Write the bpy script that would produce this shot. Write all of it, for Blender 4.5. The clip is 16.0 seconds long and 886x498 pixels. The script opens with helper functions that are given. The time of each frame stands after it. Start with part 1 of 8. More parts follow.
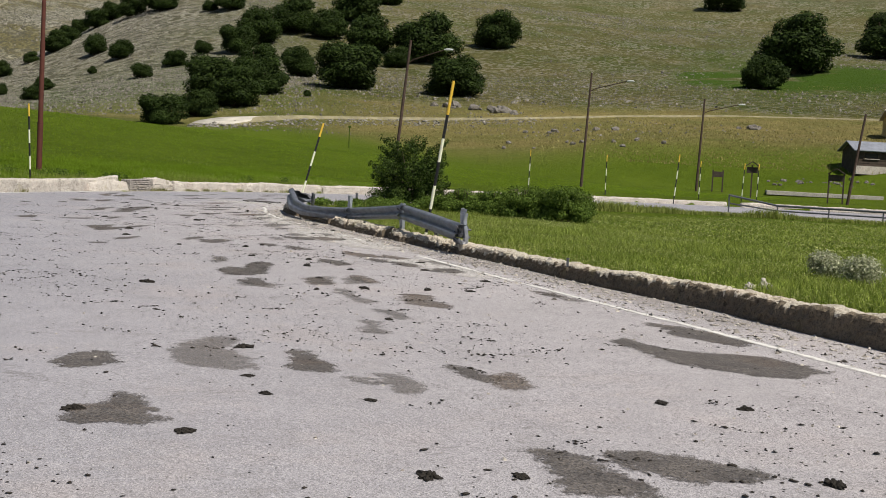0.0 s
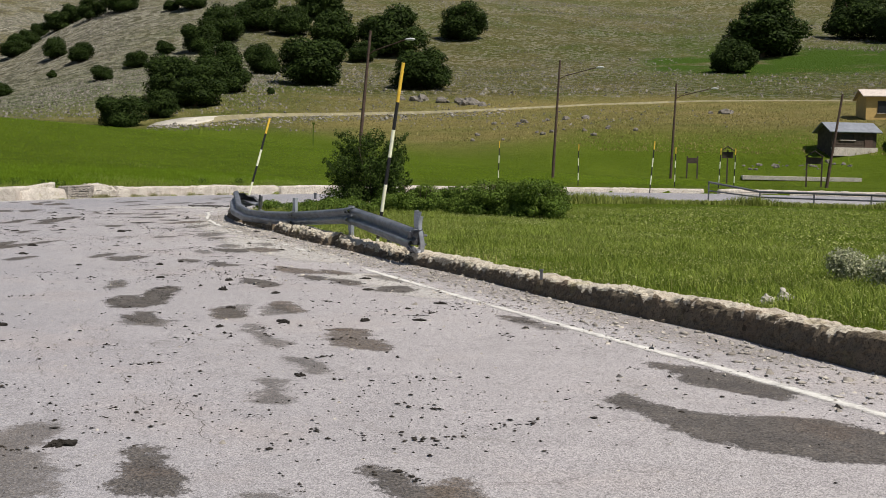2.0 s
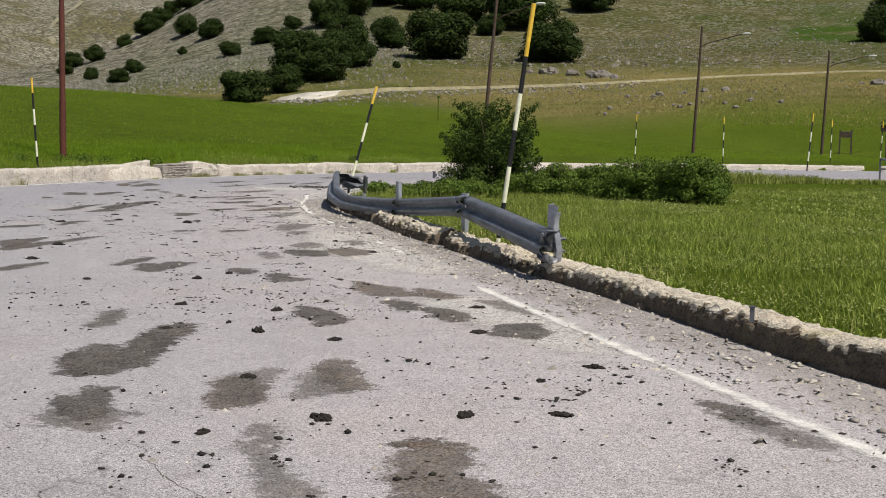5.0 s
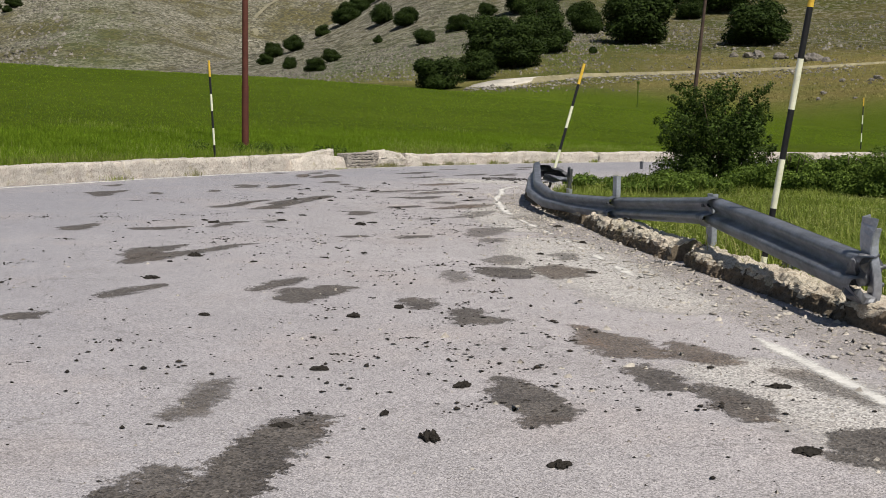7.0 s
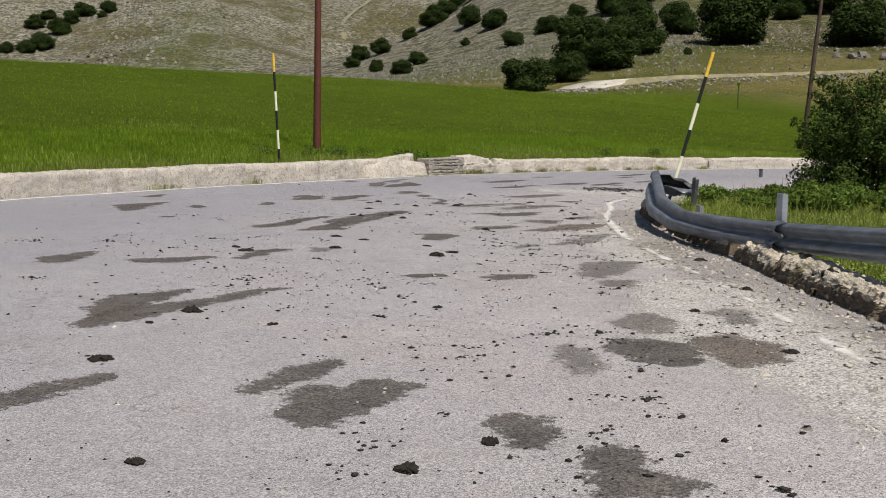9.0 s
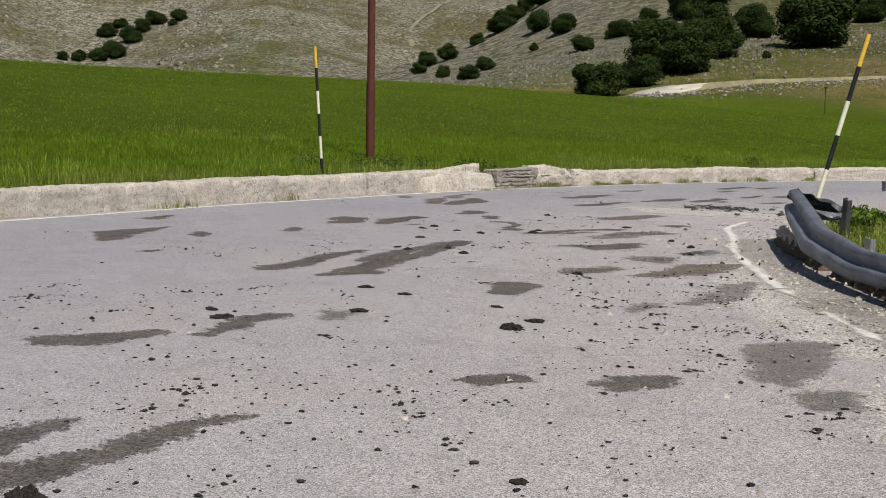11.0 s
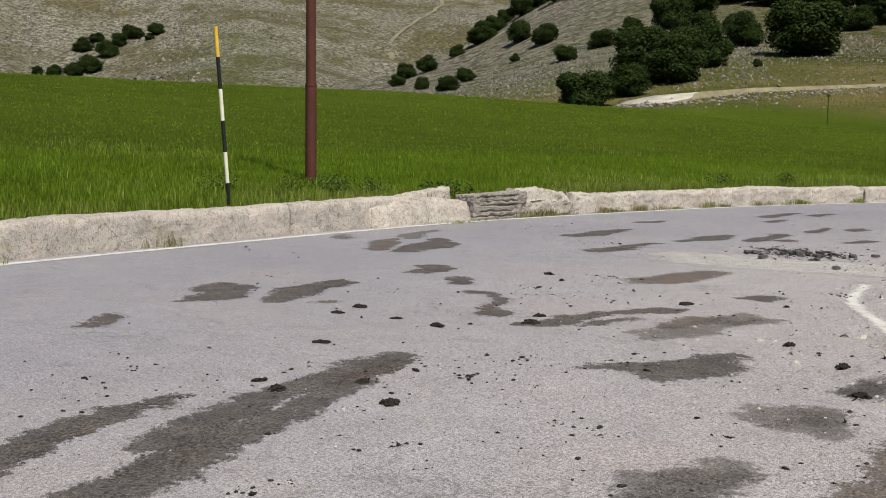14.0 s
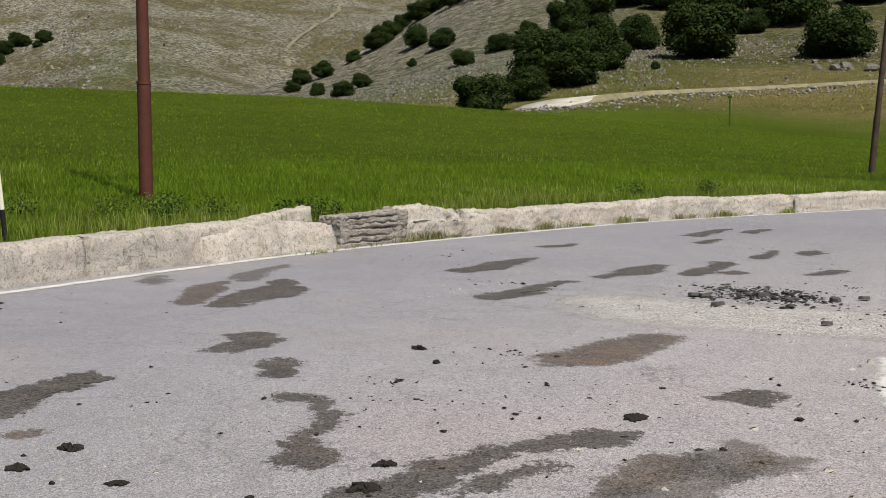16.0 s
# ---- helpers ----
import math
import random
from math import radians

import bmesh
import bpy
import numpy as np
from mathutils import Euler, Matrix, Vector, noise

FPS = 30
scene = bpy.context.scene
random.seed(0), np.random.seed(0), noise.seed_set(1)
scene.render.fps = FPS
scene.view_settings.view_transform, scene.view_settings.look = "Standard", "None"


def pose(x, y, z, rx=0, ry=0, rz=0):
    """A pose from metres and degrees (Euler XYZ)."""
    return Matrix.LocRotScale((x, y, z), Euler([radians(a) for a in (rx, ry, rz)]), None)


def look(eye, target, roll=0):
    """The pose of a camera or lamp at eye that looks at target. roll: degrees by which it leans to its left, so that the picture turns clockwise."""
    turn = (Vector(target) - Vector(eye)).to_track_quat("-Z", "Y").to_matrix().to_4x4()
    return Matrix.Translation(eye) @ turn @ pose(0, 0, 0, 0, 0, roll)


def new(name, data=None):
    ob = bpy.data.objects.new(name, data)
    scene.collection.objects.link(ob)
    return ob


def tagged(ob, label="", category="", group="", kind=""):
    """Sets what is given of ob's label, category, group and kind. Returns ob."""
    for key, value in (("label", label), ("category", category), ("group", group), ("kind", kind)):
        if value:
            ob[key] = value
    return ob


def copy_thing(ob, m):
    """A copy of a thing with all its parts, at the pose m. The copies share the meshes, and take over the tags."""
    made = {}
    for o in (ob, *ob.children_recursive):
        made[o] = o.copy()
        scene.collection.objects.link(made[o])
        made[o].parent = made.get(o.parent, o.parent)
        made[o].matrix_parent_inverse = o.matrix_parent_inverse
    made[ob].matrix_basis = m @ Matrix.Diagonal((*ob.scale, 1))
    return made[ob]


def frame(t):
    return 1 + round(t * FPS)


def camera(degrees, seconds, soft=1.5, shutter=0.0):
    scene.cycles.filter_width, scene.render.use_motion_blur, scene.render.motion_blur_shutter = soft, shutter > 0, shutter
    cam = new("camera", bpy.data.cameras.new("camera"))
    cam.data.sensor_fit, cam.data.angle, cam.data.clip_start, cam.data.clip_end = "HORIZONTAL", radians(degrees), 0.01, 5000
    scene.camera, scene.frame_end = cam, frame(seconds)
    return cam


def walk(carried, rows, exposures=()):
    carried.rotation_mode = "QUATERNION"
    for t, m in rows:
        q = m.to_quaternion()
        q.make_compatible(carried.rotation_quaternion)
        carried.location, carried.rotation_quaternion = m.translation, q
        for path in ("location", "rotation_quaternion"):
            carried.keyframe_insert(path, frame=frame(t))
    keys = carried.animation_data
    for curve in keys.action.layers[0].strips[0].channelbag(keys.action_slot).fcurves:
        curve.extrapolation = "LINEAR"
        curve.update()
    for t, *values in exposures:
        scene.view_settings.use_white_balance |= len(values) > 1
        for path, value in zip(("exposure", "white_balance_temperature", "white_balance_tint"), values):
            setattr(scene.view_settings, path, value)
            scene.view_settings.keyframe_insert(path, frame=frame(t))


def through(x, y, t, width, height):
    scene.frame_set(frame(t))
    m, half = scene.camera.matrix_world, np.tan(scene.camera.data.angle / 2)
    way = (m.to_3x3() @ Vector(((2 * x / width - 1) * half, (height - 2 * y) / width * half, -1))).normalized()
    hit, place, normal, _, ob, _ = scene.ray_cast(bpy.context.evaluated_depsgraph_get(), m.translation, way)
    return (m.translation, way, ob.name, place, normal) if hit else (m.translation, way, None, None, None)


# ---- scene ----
cam = camera(40.6, 16.0, soft=0.95)
PATH = [
    (0, (5.81, 1.902, 1.511), (5.177, 3.795, 1.379), 3.0),
    (0.5, (5.651, 2.687, 1.513), (5.052, 4.591, 1.385), 2.7),
    (1, (5.479, 3.498, 1.531), (4.888, 5.405, 1.402), 2.0),
    (1.5, (5.309, 4.229, 1.541), (4.719, 6.135, 1.409), 1.6),
    (2, (5.112, 5.027, 1.544), (4.521, 6.933, 1.404), 1.2),
    (2.5, (4.922, 5.741, 1.549), (4.327, 7.644, 1.401), 0.9),
    (3, (4.688, 6.518, 1.553), (4.082, 8.418, 1.399), 0.9),
    (5.5, (2.962, 10.732, 1.536), (2.103, 12.528, 1.343), 1.0),
    (6, (2.473, 11.576, 1.516), (1.541, 13.333, 1.317), 0.9),
    (6.5, (1.977, 12.375, 1.5), (0.976, 14.094, 1.295), 0.8),
    (7, (1.399, 13.223, 1.481), (0.331, 14.901, 1.271), 0.9),
    (7.5, (0.835, 14.03, 1.464), (-0.285, 15.673, 1.252), 0.9),
    (8, (0.205, 14.913, 1.443), (-0.952, 16.53, 1.231), 1.0),
    (8.5, (-0.375, 15.759, 1.431), (-1.545, 17.367, 1.221), 1.0),
    (9, (-1.03, 16.681, 1.417), (-2.216, 18.278, 1.211), 1.0),
    (9.5, (-1.665, 17.536, 1.404), (-2.874, 19.116, 1.199), 1.0),
    (10, (-2.331, 18.4, 1.398), (-3.569, 19.957, 1.193), 1.0),
    (12.5, (-6.138, 23.273, 1.363), (-7.426, 24.791, 1.174), 0.9),
    (13, (-6.823, 24.208, 1.363), (-8.104, 25.733, 1.179), 0.9),
    (13.5, (-7.53, 25.217, 1.37), (-8.798, 26.753, 1.191), 0.7),
    (14, (-8.157, 26.141, 1.375), (-9.41, 27.69, 1.201), 0.6),
    (14.5, (-8.791, 27.111, 1.382), (-10.025, 28.676, 1.213), 0.5),
    (15, (-9.333, 28.006, 1.392), (-10.536, 29.595, 1.225), 0.2),
    (15.5, (-9.896, 29.0, 1.4), (-11.056, 30.621, 1.235), -0.1),
    (16, (-10.368, 29.852, 1.411), (-11.491, 31.499, 1.248), -0.1),
]
walk(cam, [(t, look(eye, target, roll)) for t, eye, target, roll in PATH], [(0, 0.04), (5.5, 0.02), (9, -0.09), (12.5, -0.14), (16, -0.1)])

# ---- world, sun ----
SUN_TO = Vector((0.90, -0.43, 0.0)).normalized() * math.cos(radians(57)) + Vector((0, 0, math.sin(radians(57))))
world = bpy.data.worlds.new("sky")
scene.world = world
world.use_nodes = True
sky = world.node_tree.nodes.new("ShaderNodeTexSky")
sky.sky_type = "NISHITA"
sky.sun_disc = False
sky.sun_elevation = radians(57)
sky.sun_rotation = math.atan2(SUN_TO.x, SUN_TO.y)
world.node_tree.links.new(sky.outputs[0], world.node_tree.nodes["Background"].inputs[0])
world.node_tree.nodes["Background"].inputs[1].default_value = 0.065
sun = new("sun", bpy.data.lights.new("sun", "SUN"))
sun.data.energy, sun.data.angle, sun.data.color = 5.6, radians(0.53), (1.0, 0.93, 0.82)
sun.matrix_world = look((0, 0, 60), Vector((0, 0, 60)) - SUN_TO)


# ---- materials ----
def shader(name, rough=0.9, metal=0.0):
    m = bpy.data.materials.new(name)
    m.use_nodes = True
    t = m.node_tree
    b = t.nodes["Principled BSDF"]
    b.inputs["Roughness"].default_value, b.inputs["Metallic"].default_value = rough, metal
    b.inputs["Specular IOR Level"].default_value = 0.3
    return m, t, b


def node(t, kind, **values):
    n = t.nodes.new(kind)
    for k, v in values.items():
        n.inputs[k.replace("_", " ")].default_value = v
    return n


def place_of(t, scale=1.0):
    """World-size coordinates on the thing."""
    c = t.nodes.new("ShaderNodeTexCoord")
    return c.outputs["Object"]


def noise_of(t, scale, detail=4.0, rough=0.6, where=None, distortion=0.0):
    n = node(t, "ShaderNodeTexNoise", Scale=scale, Detail=detail, Roughness=rough, Distortion=distortion)
    t.links.new(where or place_of(t), n.inputs["Vector"])
    return n.outputs["Fac"]


def ramp_of(t, fac, *stops):
    """A colour ramp: stops of position and colour (one number for grey)."""
    n = t.nodes.new("ShaderNodeValToRGB")
    e = n.color_ramp.elements
    while len(e) < len(stops):
        e.new(0.5)
    for el, (p, c) in zip(e, stops):
        el.position = p
        el.color = (c, c, c, 1) if isinstance(c, (int, float)) else (*c, 1)
    t.links.new(fac, n.inputs[0])
    return n.outputs[0]


def mix_of(t, fac, a, b, blend="MIX"):
    n = t.nodes.new("ShaderNodeMix")
    n.data_type, n.blend_type = "RGBA", blend
    for k, v in ((0, fac), (6, a), (7, b)):
        if isinstance(v, (int, float)):
            n.inputs[k].default_value = v if k == 0 else (v, v, v, 1)
        elif isinstance(v, tuple):
            n.inputs[k].default_value = (*v, 1)
        else:
            t.links.new(v, n.inputs[k])
    return n.outputs[2]


def bump_of(t, b, height, strength, distance):
    n = node(t, "ShaderNodeBump", Strength=strength, Distance=distance)
    t.links.new(height, n.inputs["Height"])
    t.links.new(n.outputs[0], b.inputs["Normal"])


def colour(t, b, c):
    t.links.new(c, b.inputs["Base Color"])


def plain(name, rgb, rough=0.8, metal=0.0, vary=0.25, scale=6.0, bump=0.15, fine=60.0):
    """A surface of one colour with two scales of wear."""
    m, t, b = shader(name, rough, metal)
    big, small = noise_of(t, scale, 5), noise_of(t, fine, 3)
    lo, hi = tuple(c * (1 - vary) for c in rgb), tuple(min(1, c * (1 + vary)) for c in rgb)
    c = ramp_of(t, big, (0.3, lo), (0.7, hi))
    c = mix_of(t, 0.35, c, ramp_of(t, small, (0.3, 0.35), (0.7, 0.75)), "OVERLAY")
    colour(t, b, c)
    bump_of(t, b, small, bump, 0.01)
    return m


def cells_of(t, scale):
    v = node(t, "ShaderNodeTexVoronoi", Scale=scale)
    t.links.new(place_of(t), v.inputs["Vector"])
    return v


def asphalt_material():
    m, t, b = shader("asphalt", 0.66)
    b.inputs["Specular IOR Level"].default_value = 0.5
    lane = t.nodes.new("ShaderNodeAttribute")
    lane.attribute_name = "lane"
    big, mid = noise_of(t, 0.16, 5, 0.6), noise_of(t, 2.2, 6, 0.65)
    warm = ramp_of(t, big, (0.32, (0.306, 0.288, 0.296)), (0.68, (0.36, 0.339, 0.348)))
    cool = ramp_of(t, big, (0.32, (0.225, 0.221, 0.246)), (0.68, (0.27, 0.264, 0.288)))
    c = mix_of(t, lane.outputs["Fac"], cool, warm)
    c = mix_of(t, 0.3, c, ramp_of(t, mid, (0.3, 0.36), (0.7, 0.64)), "OVERLAY")
    c = mix_of(t, ramp_of(t, noise_of(t, 0.5, 5, 0.7), (0.52, 0.0), (0.75, 0.4)), c, (0.345, 0.29, 0.265))
    # stones of the mix, fine sand between them, dark pits
    grit = cells_of(t, 150.0)
    grain = ramp_of(t, grit.outputs["Color"], (0.1, 0.12), (0.9, 0.88))
    c = mix_of(t, lane.outputs["Fac"], mix_of(t, 0.5, c, grain, "OVERLAY"), mix_of(t, 0.85, c, grain, "OVERLAY"))
    c = mix_of(t, 0.2, c, ramp_of(t, noise_of(t, 16, 7, 0.8), (0.34, 0.25), (0.66, 0.75)), "OVERLAY")
    c = mix_of(t, ramp_of(t, noise_of(t, 34, 3, 0.8), (0.62, 0.0), (0.645, 0.85)), c, (0.075, 0.064, 0.056))
    c = mix_of(t, ramp_of(t, noise_of(t, 11, 5, 0.85), (0.66, 0.0), (0.69, 0.75)), c, (0.08, 0.068, 0.06))
    c = mix_of(t, ramp_of(t, noise_of(t, 120, 2), (0.66, 0.0), (0.72, 0.7)), c, (0.07, 0.065, 0.06))
    c = mix_of(t, ramp_of(t, noise_of(t, 75, 2), (0.635, 0.0), (0.67, 0.8)), c, (0.64, 0.61, 0.58))
    # long streaks of worn-in rubber and dirt, hairline cracks
    c = mix_of(t, ramp_of(t, noise_of(t, 1.1, 7, 0.75, distortion=1.5), (0.57, 0.0), (0.66, 0.3)), c, (0.17, 0.155, 0.145))
    shift = t.nodes.new("ShaderNodeVectorMath")
    shift.operation = "ADD"
    wob = node(t, "ShaderNodeTexNoise", Scale=2.2, Detail=6.0)
    t.links.new(place_of(t), wob.inputs["Vector"])
    t.links.new(place_of(t), shift.inputs[0])
    t.links.new(wob.outputs["Color"], shift.inputs[1])
    for scale, wide, share in ((0.45, 0.005, 0.6), (1.3, 0.009, 0.45)):
        w = node(t, "ShaderNodeTexVoronoi", Scale=scale)
        w.feature = "DISTANCE_TO_EDGE"
        t.links.new(shift.outputs[0], w.inputs["Vector"])
        crack = ramp_of(t, w.outputs["Distance"], (0.0, 1.0), (wide, 0.0))
        patchy = ramp_of(t, noise_of(t, 0.3 * scale + 0.2, 3), (0.46, 0.0), (0.56, share))
        c = mix_of(t, mix_of(t, 1.0, crack, patchy, "MULTIPLY"), c, (0.085, 0.078, 0.07))
    colour(t, b, c)
    bump_of(t, b, mix_of(t, 0.5, grit.outputs["Distance"], noise_of(t, 45, 4, 0.7)), 0.6, 0.008)
    return m


def stain_material(name, dark, light, brown, cover, soft=0.0):
    """Damp asphalt; its ragged, porous rim comes from the sheet's own depth and the grain."""
    m, t, b = shader(name, 0.8)
    big = noise_of(t, 3.0, 5)
    c = ramp_of(t, big, (0.3, dark), (0.7, light))
    v = node(t, "ShaderNodeTexVoronoi", Scale=85.0)
    t.links.new(place_of(t), v.inputs["Vector"])
    c = mix_of(t, ramp_of(t, noise_of(t, 1.1, 3), (0.55, 0.0), (0.7, 0.6)), c, brown)
    c = mix_of(t, 0.9, c, ramp_of(t, v.outputs["Color"], (0.1, 0.12), (0.9, 0.88)), "OVERLAY")
    colour(t, b, c)
    bump_of(t, b, v.outputs["Distance"], 0.7, 0.01)
    at = t.nodes.new("ShaderNodeAttribute")
    at.attribute_name = "depth"
    def add(x, y, k):
        n = t.nodes.new("ShaderNodeMath")
        n.operation = "MULTIPLY_ADD"
        t.links.new(x, n.inputs[0])
        n.inputs[1].default_value = k
        t.links.new(y, n.inputs[2])
        return n.outputs[0]
    edge = add(noise_of(t, 7, 6, 0.75), at.outputs["Fac"], 0.36)
    edge = add(noise_of(t, 24, 4, 0.7), edge, 0.22)
    edge = add(noise_of(t, 95, 2), edge, 0.12)
    alpha = ramp_of(t, edge, (0.337 - soft, 0.0), (0.355 + soft, 0.85 * cover), (0.42 + 2 * soft, cover))
    pores = ramp_of(t, noise_of(t, 60, 3, 0.7), (0.36, 0.55), (0.5, 1.0))
    alpha = mix_of(t, 1.0, alpha, pores, "MULTIPLY")
    t.links.new(alpha, b.inputs["Alpha"])
    return m


def concrete_material(name, light, dark, moss=0.3, size=1.0, share=0.8, bands=0.0):
    """Old cast concrete: pale skin, darker broken patches, black pits, moss; bands lays it in strata."""
    m, t, b = shader(name, 0.92)
    k = 1 / size
    where = place_of(t)
    if bands:
        flat = node(t, "ShaderNodeMapping", Scale=(0.3, 0.3, bands))
        t.links.new(where, flat.inputs["Vector"])
        where = flat.outputs[0]
    big, mid, fine = noise_of(t, 0.9 * k, 6, 0.65, where), noise_of(t, 7 * k, 6, 0.75, where), noise_of(t, 42 * k, 6, 0.8, where)
    c = ramp_of(t, big, (0.35, tuple(0.74 * x for x in light)), (0.62, light))
    c = mix_of(t, ramp_of(t, mid, (0.52, 0.0), (0.62, share)), c, dark)
    c = mix_of(t, ramp_of(t, noise_of(t, 24 * k, 4, 0.8, where), (0.55, 0.0), (0.6, 0.85)), c, tuple(0.5 * x for x in dark))
    c = mix_of(t, ramp_of(t, noise_of(t, 1.7, 5, 0.7), (0.5, 0.0), (0.7, 0.35)), c, tuple(x * y for x, y in zip(light, (0.95, 0.8, 0.78))))
    c = mix_of(t, 0.6, c, ramp_of(t, fine, (0.32, 0.22), (0.68, 0.8)), "OVERLAY")
    c = mix_of(t, ramp_of(t, noise_of(t, 3.1, 5), (0.58, 0.0), (0.70, moss)), c, (0.23, 0.21, 0.09))
    shift = t.nodes.new("ShaderNodeVectorMath")
    shift.operation = "ADD"
    wob = node(t, "ShaderNodeTexNoise", Scale=3.0, Detail=6.0)
    t.links.new(place_of(t), wob.inputs["Vector"])
    t.links.new(place_of(t), shift.inputs[0])
    t.links.new(wob.outputs["Color"], shift.inputs[1])
    web = node(t, "ShaderNodeTexVoronoi", Scale=0.9)
    web.feature = "DISTANCE_TO_EDGE"
    t.links.new(shift.outputs[0], web.inputs["Vector"])
    crack = mix_of(t, 1.0, ramp_of(t, web.outputs["Distance"], (0.0, 0.7), (0.012, 0.0)), ramp_of(t, noise_of(t, 1.2, 3), (0.45, 0.0), (0.55, 1.0)), "MULTIPLY")
    c = mix_of(t, crack, c, tuple(0.3 * x for x in dark))
    # broken-out hollows
    c = mix_of(t, ramp_of(t, noise_of(t, 5.5, 5, 0.8, where), (0.63, 0.0), (0.66, 0.8)), c, tuple(0.4 * x for x in dark))
    colour(t, b, c)
    bump_of(t, b, mix_of(t, 0.55, mid, fine), 1.0, 0.035 * size)
    return m


def ground_material():
    """Meadow near the road, dry stony pasture on the hill, scree on the mountain; the share of each is laid on the mesh as land cover."""
    m, t, b = shader("open_ground", 1.0)
    b.inputs["Specular IOR Level"].default_value = 0.05
    cover = t.nodes.new("ShaderNodeAttribute")
    cover.attribute_name = "cover"
    sep = t.nodes.new("ShaderNodeSeparateColor")
    t.links.new(cover.outputs["Color"], sep.inputs[0])
    meadow, scree, lush = sep.outputs[0], sep.outputs[1], sep.outputs[2]
    g = ramp_of(t, noise_of(t, 0.12, 5, 0.6), (0.3, (0.105, 0.158, 0.013)), (0.7, (0.146, 0.21, 0.019)))
    g = mix_of(t, 0.3, g, ramp_of(t, noise_of(t, 2.5, 6, 0.7), (0.3, 0.3), (0.7, 0.7)), "OVERLAY")
    dry = ramp_of(t, noise_of(t, 0.05, 7, 0.7), (0.34, (0.14, 0.123, 0.054)), (0.5, (0.103, 0.101, 0.036)), (0.66, (0.068, 0.089, 0.02)))
    dry = mix_of(t, 0.8, dry, ramp_of(t, noise_of(t, 1.4, 9, 0.85), (0.34, 0.25), (0.66, 0.75)), "OVERLAY")
    stones = ramp_of(t, cells_of(t, 1.3).outputs["Color"], (0.60, 0.0), (0.64, 0.4))
    tufts = ramp_of(t, cells_of(t, 0.8).outputs["Color"], (0.26, 0.1), (0.32, 0.0))
    fields = ramp_of(t, noise_of(t, 0.06, 6, 0.7), (0.40, 0.2), (0.54, 1.0))
    def cells(scale, low, high):
        v = node(t, "ShaderNodeTexVoronoi", Scale=scale)
        t.links.new(place_of(t), v.inputs["Vector"])
        return ramp_of(t, v.outputs["Color"], (low, 0.0), (high, 1.0))
    dry = mix_of(t, 0.6, dry, ramp_of(t, cells(0.9, 0.2, 0.8), (0.0, 0.4), (1.0, 0.62)), "OVERLAY")
    dry = mix_of(t, mix_of(t, 1.0, stones, fields, "MULTIPLY"), dry, (0.40, 0.375, 0.33))
    dry = mix_of(t, tufts, dry, (0.055, 0.065, 0.016))
    ochre = ramp_of(t, noise_of(t, 0.09, 7, 0.7), (0.34, (0.31, 0.25, 0.1)), (0.55, (0.235, 0.212, 0.072)), (0.7, (0.15, 0.168, 0.042)))
    ochre = mix_of(t, 0.7, ochre, ramp_of(t, noise_of(t, 1.4, 9, 0.85), (0.34, 0.28), (0.66, 0.72)), "OVERLAY")
    dry = mix_of(t, ramp_of(t, cover.outputs["Alpha"], (0.8, 0.0), (0.98, 0.9)), dry, ochre)
    tan_ = (0.185, 0.168, 0.09)
    grey = ramp_of(t, noise_of(t, 0.5, 9, 0.85), (0.38, (0.09, 0.09, 0.05)), (0.48, (0.29, 0.275, 0.22)), (0.6, (0.5, 0.48, 0.43)))
    turf = mix_of(t, 1.0, ramp_of(t, noise_of(t, 0.018, 6, 0.65), (0.46, 0.0), (0.6, 1.0)), ramp_of(t, cover.outputs["Alpha"], (0.2, 1.0), (0.44, 0.3)), "MULTIPLY")
    grey = mix_of(t, turf, grey, tan_)
    grey = mix_of(t, 0.4, grey, ramp_of(t, cells(0.75, 0.15, 0.85), (0.0, 0.12), (1.0, 0.9)), "OVERLAY")
    grey = mix_of(t, 0.25, grey, ramp_of(t, cells(0.28, 0.2, 0.8), (0.0, 0.25), (1.0, 0.75)), "OVERLAY")
    grey = mix_of(t, cover.outputs["Alpha"], mix_of(t, 1.0, grey, (0.62, 0.62, 0.59), "MULTIPLY"), mix_of(t, 1.0, grey, (0.86, 0.86, 0.86), "MULTIPLY"))
    grey = mix_of(t, ramp_of(t, cells_of(t, 0.55).outputs["Color"], (0.34, 0.8), (0.38, 0.0)), grey, (0.07, 0.068, 0.05))
    c = mix_of(t, scree, dry, grey)
    c = mix_of(t, mix_of(t, 1.0, lush, ramp_of(t, noise_of(t, 0.05, 5), (0.34, 0.0), (0.48, 1.0)), "MULTIPLY"), c, (0.058, 0.105, 0.014))
    c = mix_of(t, meadow, c, g)
    colour(t, b, c)
    bump_of(t, b, noise_of(t, 0.6, 9, 0.85), 1.0, 1.1)
    return m


def leaf_material(name, dark, light, through=0.25):
    m, t, b = shader(name, 0.7)
    b.inputs["Specular IOR Level"].default_value = 0.12
    geo = t.nodes.new("ShaderNodeNewGeometry")
    c = ramp_of(t, geo.outputs["Random Per Island"], (0.0, dark), (0.8, light), (1.0, tuple(1.3 * x for x in light)))
    c = mix_of(t, 0.5, c, ramp_of(t, noise_of(t, 0.7, 3), (0.3, 0.3), (0.7, 0.7)), "OVERLAY")
    colour(t, b, c)
    tr = t.nodes.new("ShaderNodeBsdfTranslucent")
    t.links.new(c, tr.inputs[0])
    mx = t.nodes.new("ShaderNodeMixShader")
    mx.inputs[0].default_value = through
    t.links.new(b.outputs[0], mx.inputs[1])
    t.links.new(tr.outputs[0], mx.inputs[2])
    t.links.new(mx.outputs[0], t.nodes["Material Output"].inputs[0])
    return m


